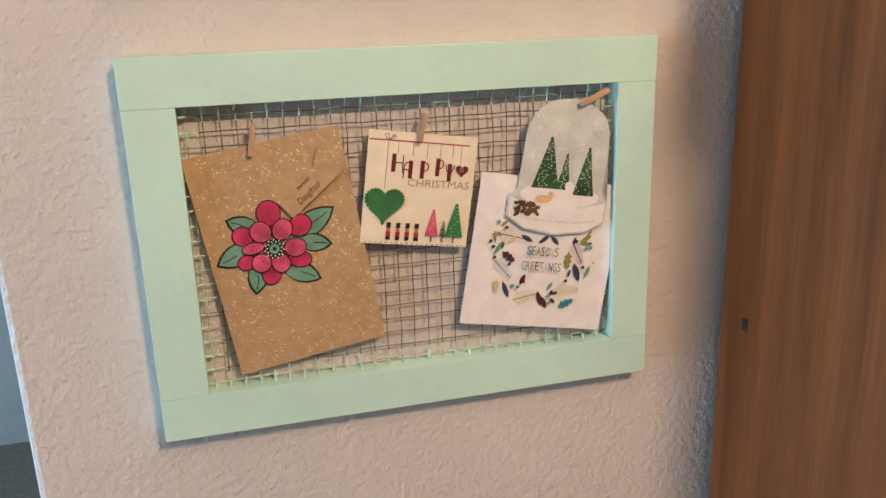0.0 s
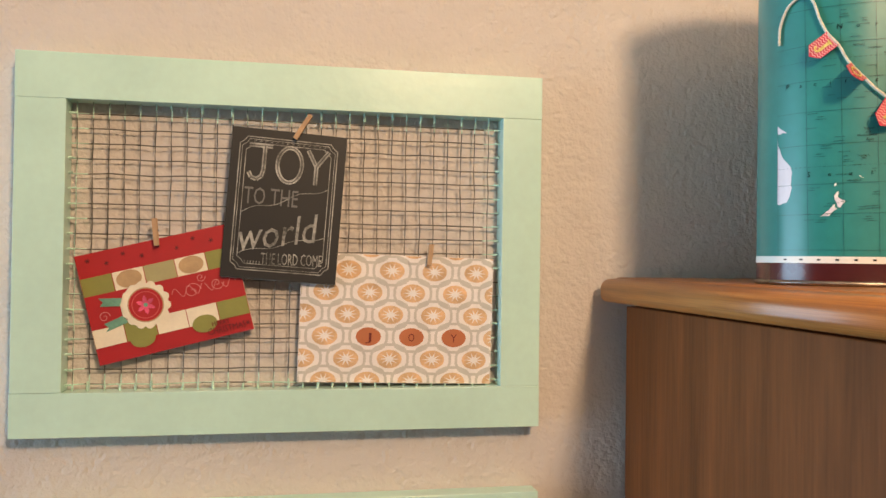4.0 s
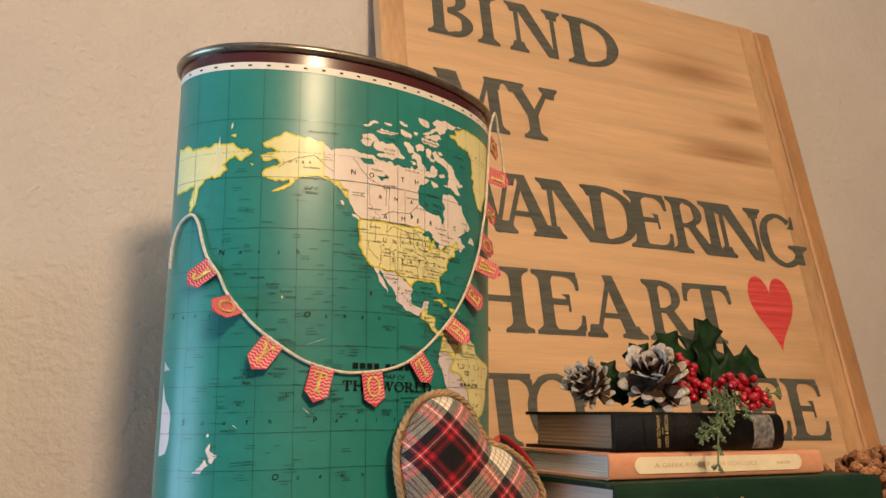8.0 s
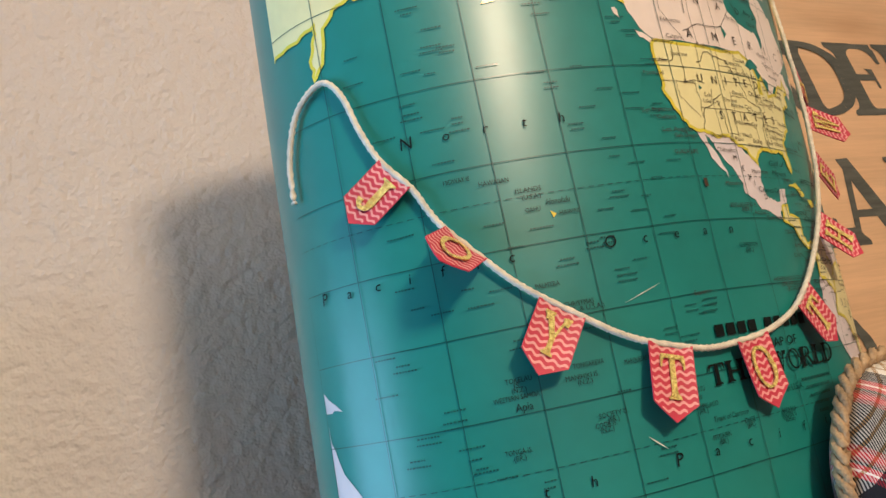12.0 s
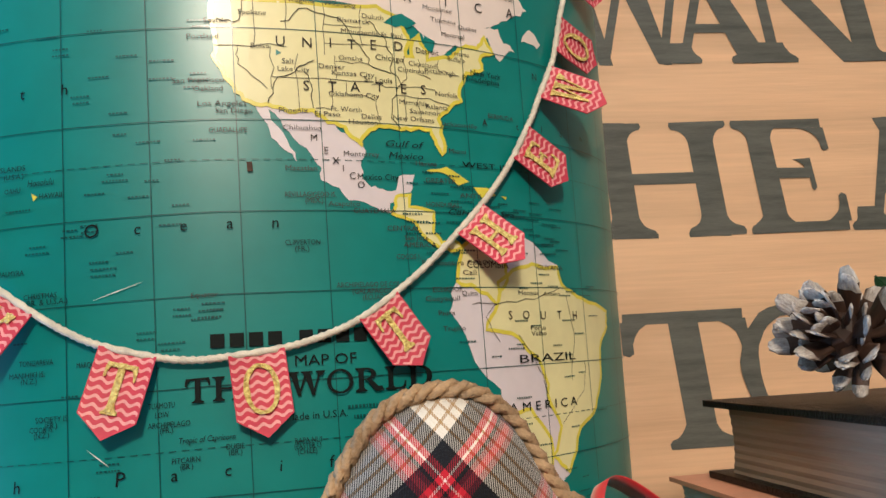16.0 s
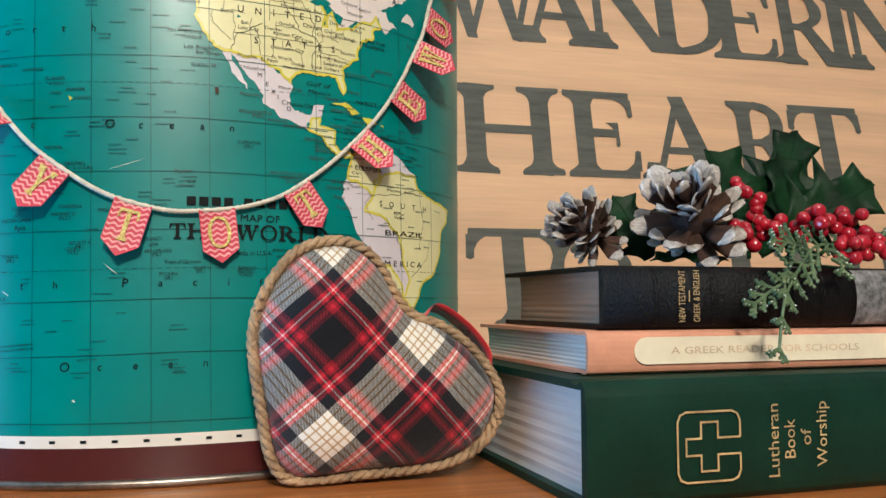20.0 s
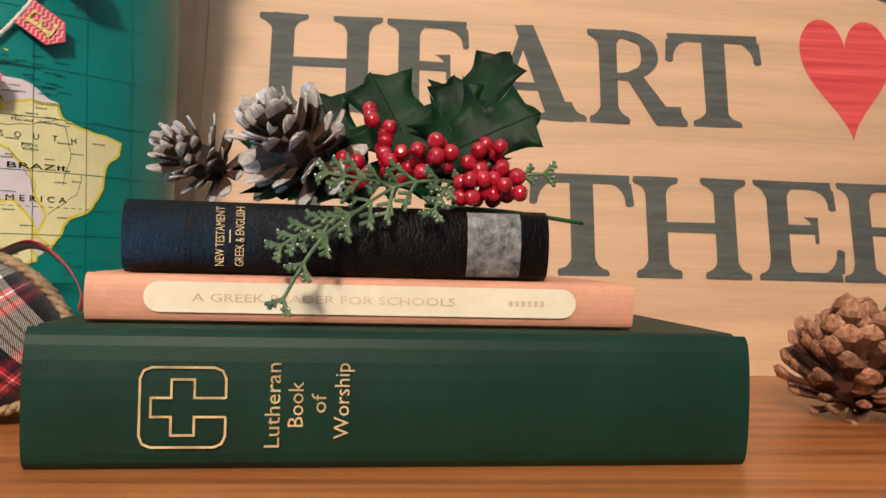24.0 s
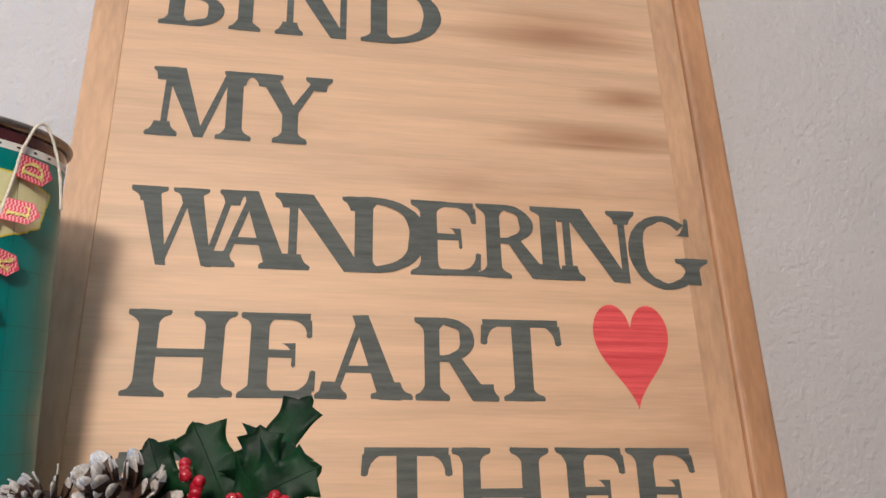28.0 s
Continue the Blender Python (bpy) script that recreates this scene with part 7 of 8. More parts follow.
# pointed leaves: tip, base and width in millimetres
for tu, tv, u, v, w in ((44.4, 29.2, 2, 11, 19), (35.8, -0.9, 8, 8.5, 14), (20.2, -28.4, -9, -8, 16), (-34.5, -27.1, -24, 2, 15), (-58.3, 4.3, -24, 14, 17), (-42.2, 39.6, -16, 22, 15)):
    tu, tv, u, v, w = (q / 1000 for q in (tu, tv, u, v, w))
    ln, turn = math.hypot(tu - u, tv - v), math.degrees(math.atan2(tv - v, tu - u))
    c.draw("flower_leaf", [leaf_poly(u, v, ln + 0.0016, w + 0.0026, turn)], K_BLACK, "dark leaf outline")
    c.draw("flower_leaf", [leaf_poly(u, v, ln - 0.0008, w, turn)], K_LEAF, "sage green leaf")
    c.draw("leaf_vein", line_poly([(u + (tu - u) * 0.5, v + (tv - v) * 0.5), (u + (tu - u) * 0.7 + 0.001, v + (tv - v) * 0.7), (u + (tu - u) * 0.88, v + (tv - v) * 0.88)], 0.0008), K_BLACK)
fu, fv = -0.0107, 0.0075
# outer petals, then the paler inner ones: centre and radii in millimetres
for k, (u, v, ru, rv) in enumerate(((-8.3, 37.6, 10.5, 9.5), (14.5, 21.4, 9.6, 8.5), (-32.9, 23.5, 7.8, 8.4), (-35.4, 1.2, 6, 7), (-18.0, -13.8, 8.8, 7.5), (7.7, -6.7, 9.5, 6.5), (-18.3, 23.9, 8.8, 8.2), (-0.6, 21.8, 7.8, 8.8), (6.3, 4.3, 8.8, 7.6), (-8.3, -5.9, 7.2, 8), (-23.7, -2.0, 7.6, 7.6), (-27.3, 12.1, 8.6, 4.6))):
    u, v, ru, rv = (q / 1000 for q in (u, v, ru, rv))
    turn = math.atan2(v - fv, u - fu)
    if rv / ru > 0.75:
        ru, rv, spin = max(ru, rv), min(ru, rv), turn
    else:
        spin = 0.0 if k == 11 else -0.35
    c.draw("petal", [ell_poly(u, v, ru + 0.0009, rv + 0.0009, 22, spin)], K_BLACK)
    c.draw("petal", [ell_poly(u, v, ru, rv, 22, spin)], K_ROSE if k > 5 else K_PINK)
    rays = []
    for d in range(-3, 4):
        x, y = u - math.sin(turn) * d * 0.0014 - math.cos(turn) * ru * 0.75, v + math.cos(turn) * d * 0.0014 - math.sin(turn) * ru * 0.75
        ln = ru * (0.95 - 0.1 * abs(d)) * (1 if d % 2 else 0.75)
        rays += line_poly([(x, y), (x + ln * math.cos(turn + d * 0.06), y + ln * math.sin(turn + d * 0.06))], 0.0003)
    c.draw("petal_lines", rays, K_DRED)
c.draw("flower_centre", [ell_poly(fu, fv, 0.0085, 0.0085)], K_BLACK)
c.draw("flower_centre", [p for k in range(22) for r in (0.0052 + 0.0018 * (k % 2),) for p in line_poly([(fu + r * math.cos(k * 0.2856), fv + r * math.sin(k * 0.2856)), (fu + (r + 0.0018) * math.cos(k * 0.2856), fv + (r + 0.0018) * math.sin(k * 0.2856))], 0.0008)], K_CREAM)
c.draw("flower_centre", [ell_poly(fu, fv, 0.0042, 0.0042)], K_LEAF)
c.draw("flower_centre", [ell_poly(fu, fv, 0.0017, 0.0017)], K_BLACK)
bu, bv = 0.030, 0.0535
c.draw("banner", line_poly([(bu - 0.024, bv - 0.017), (bu + 0.026, bv + 0.012)], 0.017), K_KRAFT, "paper banner")
c.draw("banner", line_poly([(bu - 0.010, bv - 0.0195), (bu + 0.03, bv + 0.0055)], 0.0005) + line_poly([(bu + 0.006, bv + 0.014), (bu + 0.013, bv + 0.03)], 0.0005), K_BROWN)
c.letters("sweet", bu - 0.004, bv + 0.001, 0.0042, 0.014, K_BLACK, 32)
c.letters("Daughter", bu - 0.0005, bv - 0.0085, 0.006, 0.025, K_BLACK, 32, 0.3)

# small cream card
c = Card((0.1256, 1.1255), (0.2197, 1.1119), (0.2089, 1.0149), (0.1138, 1.0289), 0.698, K_CREAM, "small cream holiday card with red and green print")
c.draw("red_line", [box_poly(-0.047, 0.041, 0.0405, 0.0416)], K_RED)
c.draw("bow", line_poly([(-0.031, 0.041), (-0.0345, 0.0455), (-0.031, 0.0465), (-0.030, 0.041), (-0.026, 0.0462), (-0.0245, 0.0445), (-0.030, 0.041)], 0.0006), K_BROWN)
c.draw("hanging_lines", [box_poly(u - 0.0002, u + 0.0002, v, 0.041) for u, v in ((-0.0305, 0.0), (-0.0215, 0.03), (-0.0085, 0.029), (0.004, 0.028), (0.0155, 0.028), (0.0265, 0.03), (0.034, 0.02))], K_BROWN)
# tall letters, each with one heavy stem and thin strokes
for stem, v0, thin in (
    (-0.0245, 0.0145, [[(-0.0165, 0.0145), (-0.0165, 0.029)], [(-0.027, 0.0225), (-0.0162, 0.0225)]]),
    (-0.0095, 0.0095, [[(-0.0155, 0.0095), (-0.0152, 0.021), (-0.0125, 0.0235), (-0.0085, 0.024)], [(-0.0165, 0.017), (-0.008, 0.017)]]),
    (0.0008, 0.0100, [[(0.0015, 0.0245), (0.005, 0.0235), (0.0062, 0.0205), (0.005, 0.0175), (0.0015, 0.0165)]]),
    (0.0142, 0.0130, [[(0.0145, 0.0275), (0.018, 0.0265), (0.0195, 0.0235), (0.018, 0.0205), (0.0145, 0.0195)]]),
    (0.0250, 0.0090, [[(0.0215, 0.0235), (0.0225, 0.0185), (0.026, 0.017)], [(0.0295, 0.0235), (0.0262, 0.016)]]),
):
    c.draw("lettering", [box_poly(stem - 0.0018, stem + 0.0018, v0, v0 + 0.0155)], K_DRED)
    c.draw("lettering", [q for line in thin for q in line_poly(line, 0.0009)], K_DRED)
c.letters("CHRISTMAS", 0.0165, 0.0032, 0.0068, 0.055, plain("card_pale_brown", (0.42, 0.34, 0.22)))


def heart_poly(u, v, k, n=36):
    return [(u + k * 16 * math.sin(2 * math.pi * i / n) ** 3, v + k * (13 * math.cos(2 * math.pi * i / n) - 5 * math.cos(4 * math.pi * i / n) - 2 * math.cos(6 * math.pi * i / n) - math.cos(8 * math.pi * i / n))) for i in range(n)]


c.draw("printed_heart", [heart_poly(0.0359, 0.0192, 0.00036)], K_DRED)
c.draw("heart_button", [ell_poly(0.0359 + 0.001 * i, 0.0195 + 0.001 * j, 0.0004, 0.0004, 6) for i in (-1, 1) for j in (-1, 1)], K_CREAM)
c.draw("heart_scallops", [ell_poly(u, v, 0.0013, 0.0013, 8) for u, v in heart_poly(-0.0297, -0.0133, 0.00103, 40)], K_GREEN)
c.draw("printed_heart", [heart_poly(-0.0297, -0.0133, 0.00103)], K_DGREEN, "striped green heart")
stripes = []
for k in range(-9, 10):
    run = [(u, v) for u, v in ((-0.0297 + 0.0016 * k * 0.6 + 0.0005 * j, -0.0135 + 0.0016 * k * 0.8 - 0.0005 * j * 0.75) for j in range(-40, 41)) if (abs(u + 0.0297) / 0.0148) ** 2.2 < 1 and -0.0133 - 0.0165 * (1 - abs(u + 0.0297) / 0.0155) ** 0.8 < v < -0.0133 + 0.0107 - 0.0045 * (abs(u + 0.0297) < 0.003)]
    if len(run) > 2:
        stripes += line_poly([run[0], run[-1]], 0.0007)
c.draw("heart_stripes", stripes, plain("card_light_green", (0.06, 0.30, 0.10)))
for k in range(4):
    u = -0.024 + 0.0083 * k
    c.draw("small_block", [box_poly(u - 0.0019, u + 0.0019, -0.0445, -0.037)], K_RED)
    c.draw("small_block", [box_poly(u - 0.0018, u + 0.0018, -0.034, -0.0292), box_poly(u - 0.0018, u + 0.0018, -0.0445, -0.0415)], K_BLACK)
    c.draw("small_block", [box_poly(u - 0.0014, u + 0.0014, -0.0368, -0.0343)], K_TERRA)
for u, w, h, m in ((0.0145, 0.012, 0.024, K_ROSE), (0.0245, 0.006, 0.014, K_DGREEN), (0.0345, 0.0165, 0.030, K_GREEN)):
    c.draw("tree_trunk", [box_poly(u - 0.0006, u + 0.0006, -0.045, -0.038)], K_BROWN)
    c.draw("printed_tree", [tri_tree(u, -0.0395, w, h)], m)
    c.draw("tree_dots", [ell_poly(u + rc.uniform(-0.3, 0.3) * w * (1 - j / 9), -0.038 + h * j / 9.5, 0.0004, 0.0004, 5) for j in range(9) for i in range(2)], K_CREAM)
c.draw("dashes", [box_poly(-0.045 + 0.0046 * k, -0.0427 + 0.0046 * k, -0.0473, -0.0467) for k in range(20)], K_BROWN)

# white card with a leaf wreath
c = Card((0.2205, 1.0825), (0.3577, 1.0579), (0.3401, 0.9191), (0.203, 0.9434), 0.6972, K_WHITE, "white season card with a leafy wreath, pegged to wire mesh")
K_PALEBLUE, K_MAUVE, K_PALEGOLD, K_PLUM = plain("card_pale_blue", (0.40, 0.45, 0.52)), plain("card_mauve", (0.50, 0.42, 0.48)), plain("card_pale_gold", (0.60, 0.55, 0.28)), plain("card_plum", (0.06, 0.02, 0.03))


def sprig(u, v, turn, ln, mat, stem):
    """A fern-like twig: a stem with fine needles either side; lengths in metres."""
    d, p = radians(turn), []
    for k in range(11):
        x, y, q = u + ln * k / 11 * math.cos(d), v + ln * k / 11 * math.sin(d), ln * 0.36 * (1 - 0.06 * k)
        for side in (-0.9, 0.9):
            p += line_poly([(x, y), (x + q * math.cos(d + side), y + q * math.sin(d + side))], 0.0005)
    c.draw("printed_sprig", p, mat)
    c.draw("printed_stem", line_poly([(u, v), (u + ln * math.cos(d), v + ln * math.sin(d))], 0.0007), stem)


def holly(u, v, turn, ln, mat):
    """A spiny printed leaf."""
    d, side = radians(turn), [(0, 0), (0.2, 0.10), (0.28, 0.24), (0.45, 0.12), (0.56, 0.25), (0.72, 0.10), (0.82, 0.17), (1, 0)]
    q = [(ln * x, ln * y) for x, y in side] + [(ln * x, -ln * y) for x, y in side[-2:0:-1]]
    c.draw("printed_leaf", [[(u + x * math.cos(d) - y * math.sin(d), v + x * math.sin(d) + y * math.cos(d)) for x, y in q]], mat)


sprig(-0.045, 0.0165, -8, 0.030, K_MAUVE, K_PLUM)
sprig(-0.0455, -0.0085, -42, 0.024, K_PALEBLUE, K_NAVY)
sprig(-0.022, -0.045, 18, 0.026, K_PALEGOLD, K_OLIVE)
sprig(0.0175, -0.033, 2, 0.024, K_PALEGOLD, K_GREY)
sprig(0.028, 0.013, -58, 0.023, K_MAUVE, K_PLUM)
for u, v, turn, ln, w, m in (
    (-12, 11, 155, 13, 4.2, K_NAVY), (-6, 10, 40, 12, 4.0, K_NAVY), (14, 10, 140, 12, 4.0, K_NAVY), (-37, 7.5, 42, 13, 3.0, K_PALEGOLD), (-48, -4, 62, 16, 4.0, K_LEAF), (-48, 8, 100, 11, 3.2, K_OLIVE), (-41, 2, 80, 8, 2.2, K_PLUM),
    (-35, -28, -62, 17, 4.4, K_NAVY), (-18, -30, 70, 11, 4.6, K_PLUM), (-13, -28, 140, 6, 2.6, K_PLUM), (6, -49, 112, 15, 5.0, K_PLUM), (5, -40, -60, 13, 5.2, K_PLUM), (13, -40, 75, 8, 3.0, K_PLUM), (14, -37, 15, 7, 3.4, K_PLUM), (14, -41, -40, 7, 3.2, K_PLUM), (9, -34, 60, 10, 3.6, K_LEAF),
    (32, -6, -65, 19, 6.2, K_NAVY), (45, -20, 76, 13, 4.0, K_LEAF), (28, -20, 80, 8, 2.6, K_PLUM), (28, 12, 80, 7, 2.4, K_PLUM), (34, 14, 35, 13, 4.4, K_OLIVE), (35, 14, -5, 11, 3.6, K_OLIVE), (-45, 24, 40, 8, 3.0, K_OLIVE), (-49, 18, -20, 7, 2.6, K_OLIVE), (40, 20, 60, 8, 2.6, K_OLIVE)):
    c.draw("printed_leaf", [leaf_poly(u / 1000, v / 1000, ln / 1000, w / 1000, turn)], m)
holly(-0.0405, 0.0005, -32, 0.016, K_PLUM)
holly(0.0245, 0.005, -86, 0.017, K_OLIVE)
holly(-0.042, -0.025, -85, 0.014, K_PALEGOLD)
holly(0.0225, -0.049, 28, 0.017, K_TEAL)
for r, m, at in ((1.9, K_LEAF, ((-47.8, 27.3), (-25.5, -31), (11.5, -38.5), (13.5, -45), (41, 9), (45.5, 10))), (1.6, K_PLUM, ((-49.5, 4.5), (-32, -10.5), (-53, 9.5), (41, -9), (30, 15), (26, -23), (-47, -5), (-40, 23))), (1.6, K_TEAL, ((-20.5, -31.5), (44, 14))), (0.9, K_TERRA, ((-52, 16), (50, -4), (33, -7)))):
    for u, v in at:
        c.draw("printed_berry", [ell_poly(u / 1000, v / 1000, r / 1000, r / 1000, 12)], m)
for body, u0, u1, v, tones in (("SEASONS", -17.2, 14.0, -0.6, (K_NAVY, K_TEAL, K_OLIVE, K_PLUM, K_NAVY, K_GREY, K_OLIVE)), ("GREETINGS", -20.5, 18.8, -14.6, (K_LEAF, K_TEAL, K_OLIVE, K_PLUM, K_OLIVE, K_GREY, K_NAVY, K_TEAL, K_OLIVE))):
    for k, ch in enumerate(body):
        step = (u1 - u0) / len(body) / 1000
        c.letters(ch, u0 / 1000 + step * (k + 0.5), v / 1000, 0.0088, 0.0012 if ch == "I" else step * 0.84, tones[k])

# snow-globe shaped card
gw, gh = 0.0445, 0.0625
shape = []
for k in range(13):
    a = math.pi * k / 12
    shape.append((0.040 * math.cos(a), 0.024 + 0.0385 * math.sin(a) ** 0.8))
shape += [(-0.041, -0.020), (-0.0485, -0.026), (-0.0485, -0.045), (-0.03, -0.056), (0, -0.060), (0.03, -0.056), (0.0475, -0.046), (0.0475, -0.027), (0.041, -0.020)]
c = Card((0.2600, 1.1490), (0.3460, 1.1350), (0.3380, 1.0080), (0.2510, 1.0220), 0.6935, K_SNOW, "dome-shaped snow scene card overlapping the white card", shape)
c.w, c.h = 0.097, 0.125
c.draw("snow_ground", [ell_poly(0.0, -0.024, 0.0385, 0.011)], K_WHITE)
c.draw("dome_foot", [[(-0.047, -0.028), (-0.047, -0.044), (-0.03, -0.0545), (0, -0.0585), (0.03, -0.0545), (0.046, -0.045), (0.046, -0.028), (0.02, -0.034), (-0.02, -0.034)]], K_WHITE)
for u, v, w, h in ((-0.0155, -0.018, 0.027, 0.046), (0.0015, -0.018, 0.014, 0.033), (0.022, -0.022, 0.021, 0.044)):
    c.draw("printed_tree", [tri_tree(u, v, w, h, 9)], K_DGREEN, "speckled fir tree")
    c.draw("tree_snow", [ell_poly(u + rc.uniform(-0.45, 0.45) * w * (1 - j / 22), v + h * j / 23, 0.0007, 0.0005, 6) for j in range(21) for i in range(2)], K_SNOW)
c.draw("snow_pile", [ell_poly(0.0075, -0.0245, 0.0058, 0.0062), ell_poly(0.0075, -0.0145, 0.0042, 0.0045)], K_WHITE)
c.draw("tan_patch", [ell_poly(-0.0155, -0.0275, 0.008, 0.0035), ell_poly(-0.009, -0.0235, 0.0025, 0.0032)], K_ORANGE)
c.draw("printed_cones", [ell_poly(-0.030 + rc.uniform(-0.011, 0.011), -0.0385 + rc.uniform(-0.005, 0.007), 0.0022, 0.0016, 6, rc.uniform(0, 3)) for k in range(48)], K_BROWN, "cluster of brown cones")
c.draw("flakes", [p for u, v in ((-0.028, 0.035), (0.024, 0.045), (0.03, 0.018), (-0.032, 0.012), (0.03, -0.036)) for s in range(3) for p in line_poly([(u - 0.003 * math.cos(s * 1.047), v - 0.003 * math.sin(s * 1.047)), (u + 0.003 * math.cos(s * 1.047), v + 0.003 * math.sin(s * 1.047))], 0.0004)], K_WHITE)
c.draw("snow_specks", [ell_poly(rc.uniform(-0.036, 0.036), rc.uniform(-0.015, 0.05), 0.0006, 0.0006, 5) for k in range(110)], K_WHITE, "", True)
c.draw("foot_scallops", [p for k in range(9) for p in line_poly([(-0.030 + 0.0075 * k, -0.0465 + 0.0001 * (k - 4) ** 2), (-0.0265 + 0.0075 * k, -0.0485 + 0.0001 * (k - 4) ** 2), (-0.023 + 0.0075 * k, -0.0465 + 0.0001 * (k - 3) ** 2)], 0.0005)], K_GREY)

# red striped card with a medallion
c = Card((-0.0186, 1.3995), (0.1069, 1.4304), (0.1298, 1.3393), (0.0043, 1.3084), 0.6985, K_RED, "red striped holiday card with a scalloped medallion, pegged to wire mesh")
for v0, order in ((0.0115, (K_OLIVE, K_CREAM, plain("card_khaki", (0.40, 0.36, 0.18)), K_CREAM, K_OLIVE)), (-0.0325, (K_CREAM, K_OLIVE, K_CREAM, K_CREAM, K_OLIVE))):
    for k, m in enumerate(order):
        w = c.w / 5
        c.draw("stripe_patch", [box_poly(-c.w / 2 + w * k + 0.0003, -c.w / 2 + w * (k + 1) - 0.0003, v0, v0 + 0.0155)], m)
    for k in (1, 3):
        c.draw("stripe_arc", [ell_poly(-c.w / 2 + w * (k + 0.5), v0 + (0 if v0 < 0 else 0.0078), 0.0105, 0.0075)], K_OLIVE if v0 < 0 else K_KRAFT)
curls = []
for u0, v0, r0, sg in ((0.022, -0.003, 0.0075, 1), (0.043, -0.001, 0.006, -1), (-0.052, -0.008, 0.005, 1), (0.055, 0.006, 0.005, 1), (0.031, 0.007, 0.004, -1)):
    q = [(u0 + r0 * (1 - k / 22) * math.cos(sg * k * 0.45), v0 + r0 * (1 - k / 22) * math.sin(sg * k * 0.45)) for k in range(20)]
    curls += line_poly(q, 0.0006)
for k in range(4):
    q = [(0.005 + 0.014 * k + 0.012 * t / 8, 0.004 * math.sin(t * 0.8 + k) - 0.002) for t in range(9)]
    curls += line_poly(q, 0.0005)
c.draw("swirls", curls, plain("card_dusty_pink", (0.62, 0.22, 0.22)), "pale swirl print", True)
printed = c.level
for k in range(9):
    c.level = printed
    c.draw("star_mark", [p for s in range(3) for u, v in (((-0.055 + 0.0145 * k), (0.036 if k % 2 else 0.041) if k < 8 else -0.04),) for p in line_poly([(u - 0.002 * math.cos(s * 1.047), v - 0.002 * math.sin(s * 1.047)), (u + 0.002 * math.cos(s * 1.047), v + 0.002 * math.sin(s * 1.047))], 0.0007)], K_DRED)
mu, mv = -0.0175, -0.0055
for sg in (1, -1):
    c.draw("ribbon_tail", [[(mu - 0.012, mv + sg * 0.006 + 0.003), (mu - 0.036, mv + sg * 0.011 + 0.003), (mu - 0.033, mv + sg * 0.011 - 0.001), (mu - 0.036, mv + sg * 0.011 - 0.004), (mu - 0.012, mv + sg * 0.006 - 0.004)]], K_LEAF, "stitched green ribbon")
c.draw("medallion", [[(mu + (0.0182 + 0.0024 * abs(math.sin(k * math.pi / 8))) * math.cos(k * math.pi / 56), mv + (0.0182 + 0.0024 * abs(math.sin(k * math.pi / 8))) * math.sin(k * math.pi / 56)) for k in range(112)]], K_CREAM, "scalloped cream rosette")
c.draw("medallion", [ell_poly(mu, mv, 0.0168, 0.0168, 30)], K_CREAM)
c.draw("medallion", [ell_poly(mu, mv, 0.0148, 0.0148, 30)], K_KRAFT)
c.draw("medallion", [ell_poly(mu, mv, 0.0138, 0.0138, 30)], K_RED)
c.draw("medallion_ring", line_poly([(mu + 0.0112 * math.cos(k * 0.21), mv + 0.0112 * math.sin(k * 0.21)) for k in range(31)], 0.0007), plain("card_pale_red", (0.6, 0.1, 0.1)))
c.draw("medallion_star", [leaf_poly(mu, mv, 0.0082, 0.0036, 60 * k + 30) for k in range(6)], K_ROSE)
c.draw("medallion_star", [ell_poly(mu, mv, 0.0018, 0.0018, 10)], K_LEAF)
c.letters("MERRY", 0.039, -0.0366, 0.004, 0.015, K_DRED)
c.letters("CHRISTMAS", 0.043, -0.0432, 0.0058, 0.032, K_DRED)

# chalkboard card
c = Card((0.1093, 1.5141), (0.2088, 1.5077), (0.1973, 1.3776), (0.1001, 1.3849), 0.695, K_BLACK, "black chalkboard-style carol card with white lettering, pegged to wire mesh")
for off, w in ((0.0075, 0.0009), (0.0095, 0.0005), (0.0128, 0.0006)):
    a, b, n = c.w / 2 - off, c.h / 2 - off, 0.006
    q = [(-a + n, -b), (a - n, -b), (a - n * 0.6, -b + n * 0.6), (a, -b + n), (a, b - n), (a - n * 0.6, b - n * 0.6), (a - n, b), (-a + n, b), (-a + n * 0.6, b - n * 0.6), (-a, b - n), (-a, -b + n), (-a + n * 0.6, -b + n * 0.6), (-a + n, -b)]
    c.draw("chalk_border", line_poly(q, w), K_CHALK)
joy = ([(-0.034, 0.0505), (-0.014, 0.0505)], [(-0.0205, 0.0505), (-0.0205, 0.030), (-0.022, 0.024), (-0.026, 0.0212), (-0.0305, 0.0225), (-0.033, 0.027)], [(0.0015 + 0.0105 * math.cos(k * 0.2618), 0.0358 + 0.0152 * math.sin(k * 0.2618)) for k in range(25)], [(0.0165, 0.0505), (0.0245, 0.0365), (0.0245, 0.0205)], [(0.0345, 0.0505), (0.0245, 0.0365)])
for q in joy:
    c.draw("chalk_letter", line_poly(q, 0.0036), K_CHALK)
    c.draw("chalk_letter", line_poly(q, 0.0012), plain("chalk_core", (0.12, 0.12, 0.115), var=0.6))
c.letters("TO THE", -0.012, -0.0005, 0.0155, 0.046, plain("chalk_faint", (0.16, 0.16, 0.16)))
c.draw("chalk_banner", line_poly([(-0.036 + 0.006 * k, -0.008 + 0.0022 * k + 0.002 * math.sin(k)) for k in range(13)], 0.0006), K_CHALK)
c.letters("world", 0.0, -0.035, 0.026, 0.069, K_CHALK, 11, 0.3)
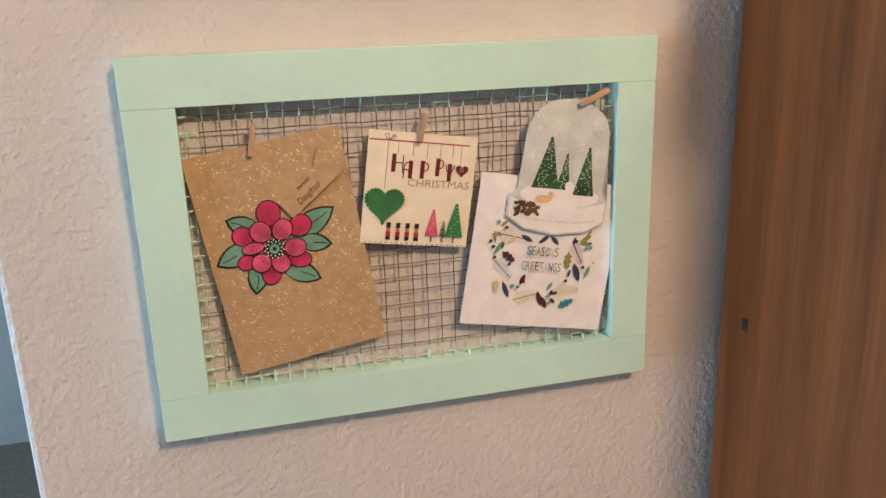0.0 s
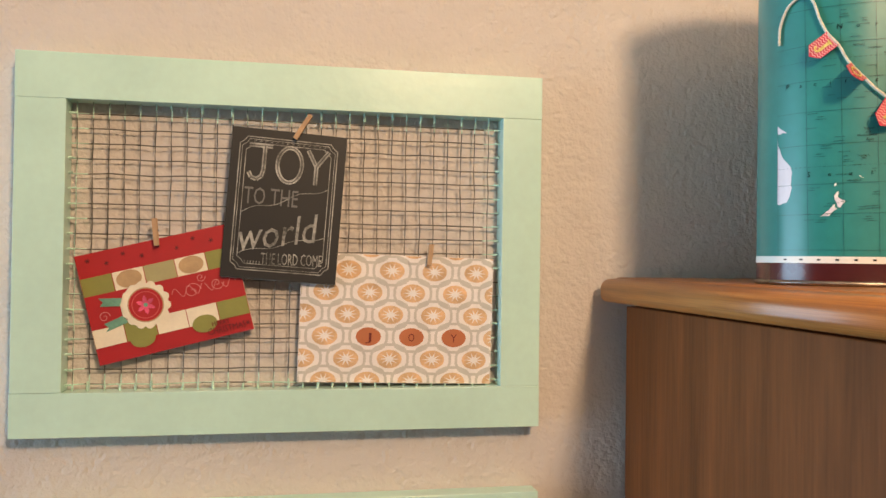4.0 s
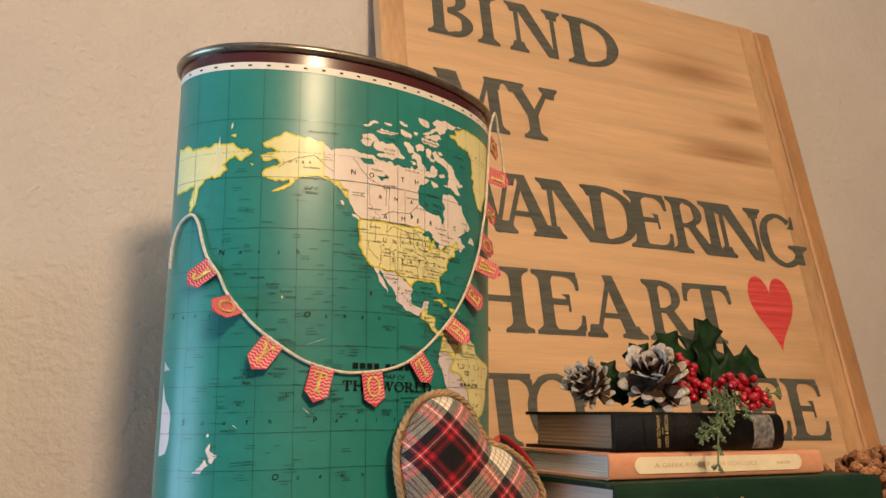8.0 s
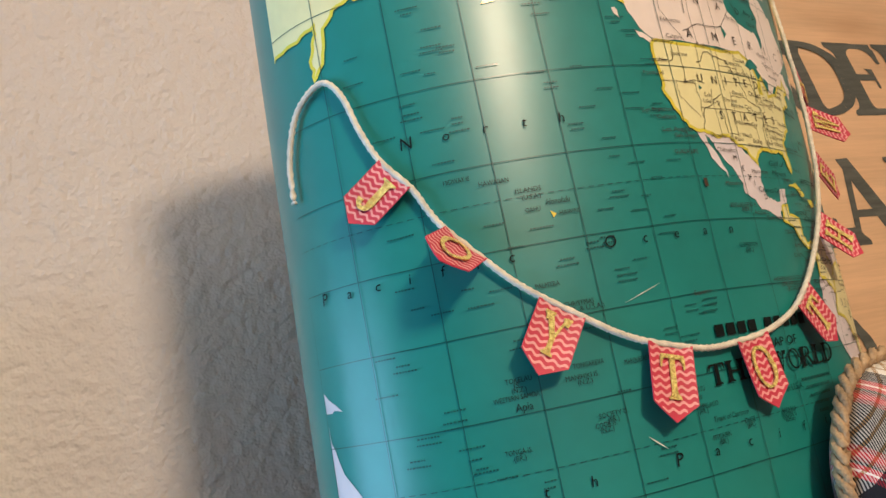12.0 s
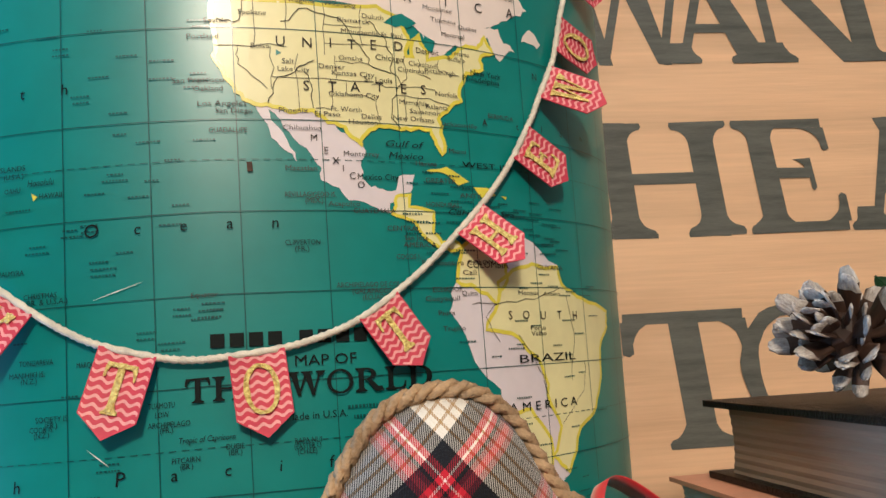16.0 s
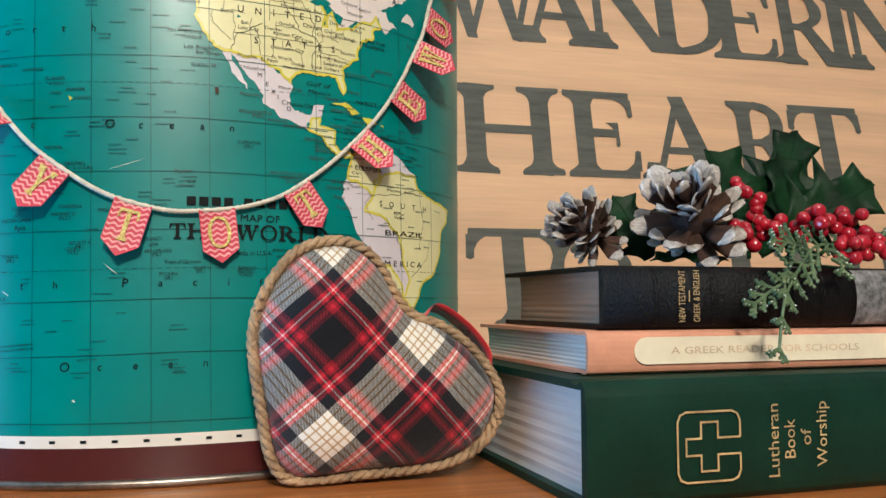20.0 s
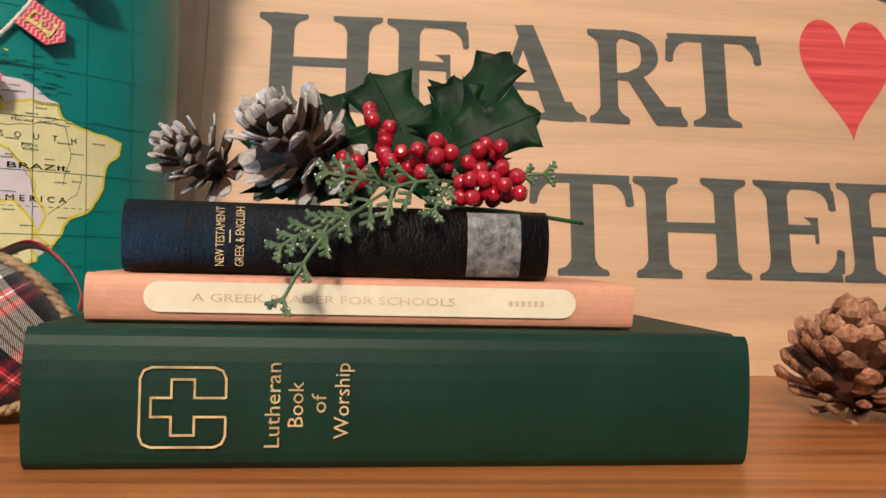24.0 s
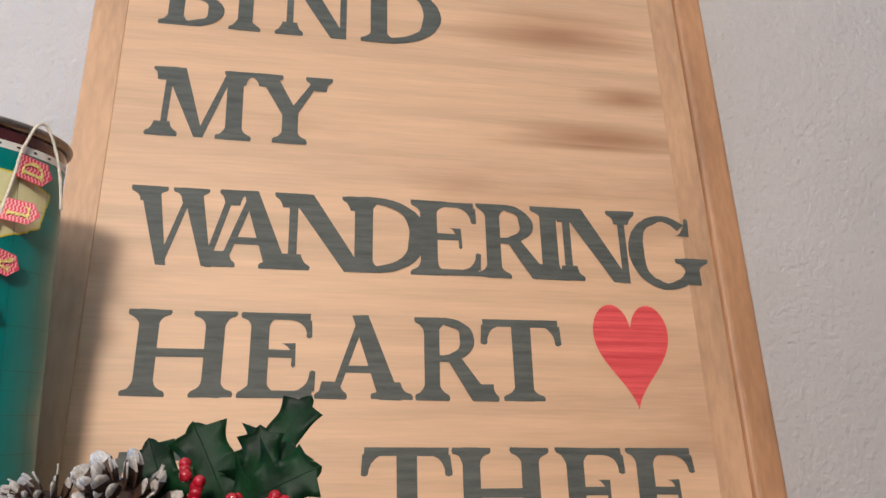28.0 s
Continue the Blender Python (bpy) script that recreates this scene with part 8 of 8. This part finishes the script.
c.draw("chalk_banner", line_poly([(-0.036 + 0.006 * k, -0.0435 + 0.0016 * k + 0.0015 * math.sin(k)) for k in range(13)], 0.0005), K_CHALK)
c.letters("THE LORD COME", 0.010, -0.0510, 0.0105, 0.052, K_CHALK, 2)
c.draw("chalk_hatch", [box_poly(-0.03 + 0.0025 * k, -0.0295 + 0.0025 * k, -0.0525, -0.0495) for k in range(6)] + [p for k in range(14) for p in line_poly([(-0.03 + 0.0046 * k, 0.0535), (-0.028 + 0.0046 * k, 0.0545)], 0.0004)], K_CHALK)

# retro patterned card
c = Card((0.1690, 1.4065), (0.3426, 1.4025), (0.3405, 1.2885), (0.1672, 1.2925), 0.7005, K_WHITE, "white card with a retro ochre snowflake pattern, pegged to wire mesh")
jx = Vector((0.2289, 0, 1.332)) - c.c
ju, jv = jx.dot(c.ex), jx.dot(c.ez)
hexes, ovals, spokes, tiles = [], [], [], []
for row in range(-4, 7):
    for col in range(-4, 6):
        u, v = ju + 0.0387 * (col + 0.5 * (row % 2)), jv + 0.0197 * row
        if abs(u) > c.w / 2 + 0.02 or abs(v) > c.h / 2 + 0.02:
            continue
        q = []
        for a, b in ((0.0165, 0.0035), (0.0135, 0.0095), (0.0055, 0.0128), (-0.0055, 0.0128), (-0.0135, 0.0095), (-0.0165, 0.0035), (-0.0165, -0.0035), (-0.0135, -0.0095), (-0.0055, -0.0128), (0.0055, -0.0128), (0.0135, -0.0095), (0.0165, -0.0035), (0.0165, 0.0035)):
            q.append((u + a, v + b))
        hexes += line_poly(q, 0.0024)
        if row == 0 and col in (0, 1, 2):
            tiles.append((u, v, "JOY"[col]))
            continue
        ovals.append(ell_poly(u, v, 0.0112, 0.0082, 24))
        rim = [(u + (0.0092 if k % 2 == 0 else 0.0030) * math.cos(math.pi * k / 10), v + (0.0067 if k % 2 == 0 else 0.0022) * math.sin(math.pi * k / 10)) for k in range(20)]
        spokes.append([[(u, v), rim[k - 1], rim[k], rim[(k + 1) % 20]] for k in range(0, 20, 2)])
c.draw("hexagon_print", hexes, K_GREY, "grey honeycomb lines")
printed = c.level
for q in ovals:
    c.level = printed
    c.draw("ochre_oval", [q], K_ORANGE)
for q in spokes:
    c.level = printed + 1
    c.draw("snowflake", q, K_WHITE, weld=True)
for u, v, ch in tiles:
    c.draw("letter_oval", [ell_poly(u, v, 0.0112, 0.0082, 24)], K_TERRA)
    c.letters(ch, u, v - 0.0038, 0.0076, 0.0055, K_DRED)


# ---- clothes pegs ----
M_PEG = material("pale_peg_wood", (0.52, 0.33, 0.19), 0.6, var=0.2, scale=60, stretch=(1, 1, 0.2))


def peg(top, bottom, y):
    a, b = Vector((top[0], y, top[1])), Vector((bottom[0], y, bottom[1]))
    d = b - a
    ln = d.length
    ang = math.atan2(d.x, -d.z)
    e = empty("clothes_peg", a, "tiny pale wooden clothes peg clipping a card", "clothes peg", "clothes pegs")
    m = Matrix.Translation(a) @ Matrix.Rotation(-ang, 4, "Y")
    for sg in (-1, 1):
        bm = box(-0.0021, 0.0021, -0.0009, 0.0009, -ln, 0, 0.0004)
        for v in bm.verts:
            t = -v.co.z / ln
            v.co.y = v.co.y * (1 - 0.35 * t) + sg * (0.0022 - 0.0012 * t)
        part("leg", moved(bm, m), M_PEG, e)
    part("spring", moved(tube([Vector((-0.0026, 0, -ln * 0.45)), Vector((0.0026, 0, -ln * 0.45))], 0.0009, 8), m), M_WIRE, e)


for t, b, y in (((0.0328, 1.1360), (0.0285, 1.1110), 0.6945), ((0.1735, 1.1360), (0.1684, 1.1126), 0.694), ((0.3385, 1.1470), (0.3120, 1.1360), 0.6895), ((0.0460, 1.4330), (0.0483, 1.4100), 0.6945), ((0.1752, 1.5256), (0.1620, 1.5045), 0.691), ((0.2842, 1.4150), (0.2822, 1.3960), 0.6965)):
    peg(t, b, y)

# ---- picture in the hallway ----
hall = empty("hall_picture", (-1.03, 2.49, 0.625), "black-framed colourful picture hanging on the hallway wall", "picture")
for q in ((-1.21, -0.718, 1.283, 1.303), (-1.21, -0.718, 0.625, 0.645), (-1.21, -1.19, 0.6455, 1.2825), (-0.730, -0.718, 0.6455, 1.2825)):
    part("frame_side", box(q[0], q[1], 2.47, 2.4995, q[2], q[3], 0.002), plain("black_frame", (0.01, 0.01, 0.012), 0.35), hall)
part("print", box(-1.19, -0.730, 2.488, 2.494, 0.645, 1.283), plain("picture_ground", (0.10, 0.085, 0.10)), hall)
blobs = (K_PINK, K_ROSE, K_LEAF, K_SNOW, K_TEAL, K_TERRA, K_NAVY)
for k in range(70):
    x, z = rc.uniform(-1.17, -0.752), rc.uniform(0.67, 1.26)
    bm = bmesh.new()
    y = 2.4878 - 0.00002 * k
    bm.faces.new([bm.verts.new((px_, y, pz_)) for px_, pz_ in ell_poly(x, z, rc.uniform(0.012, 0.035), rc.uniform(0.012, 0.03), 9, rc.uniform(0, 3))])
    bmesh.ops.recalc_face_normals(bm, faces=bm.faces[:])
    part("colour_patch", bm, blobs[k % 7], hall)
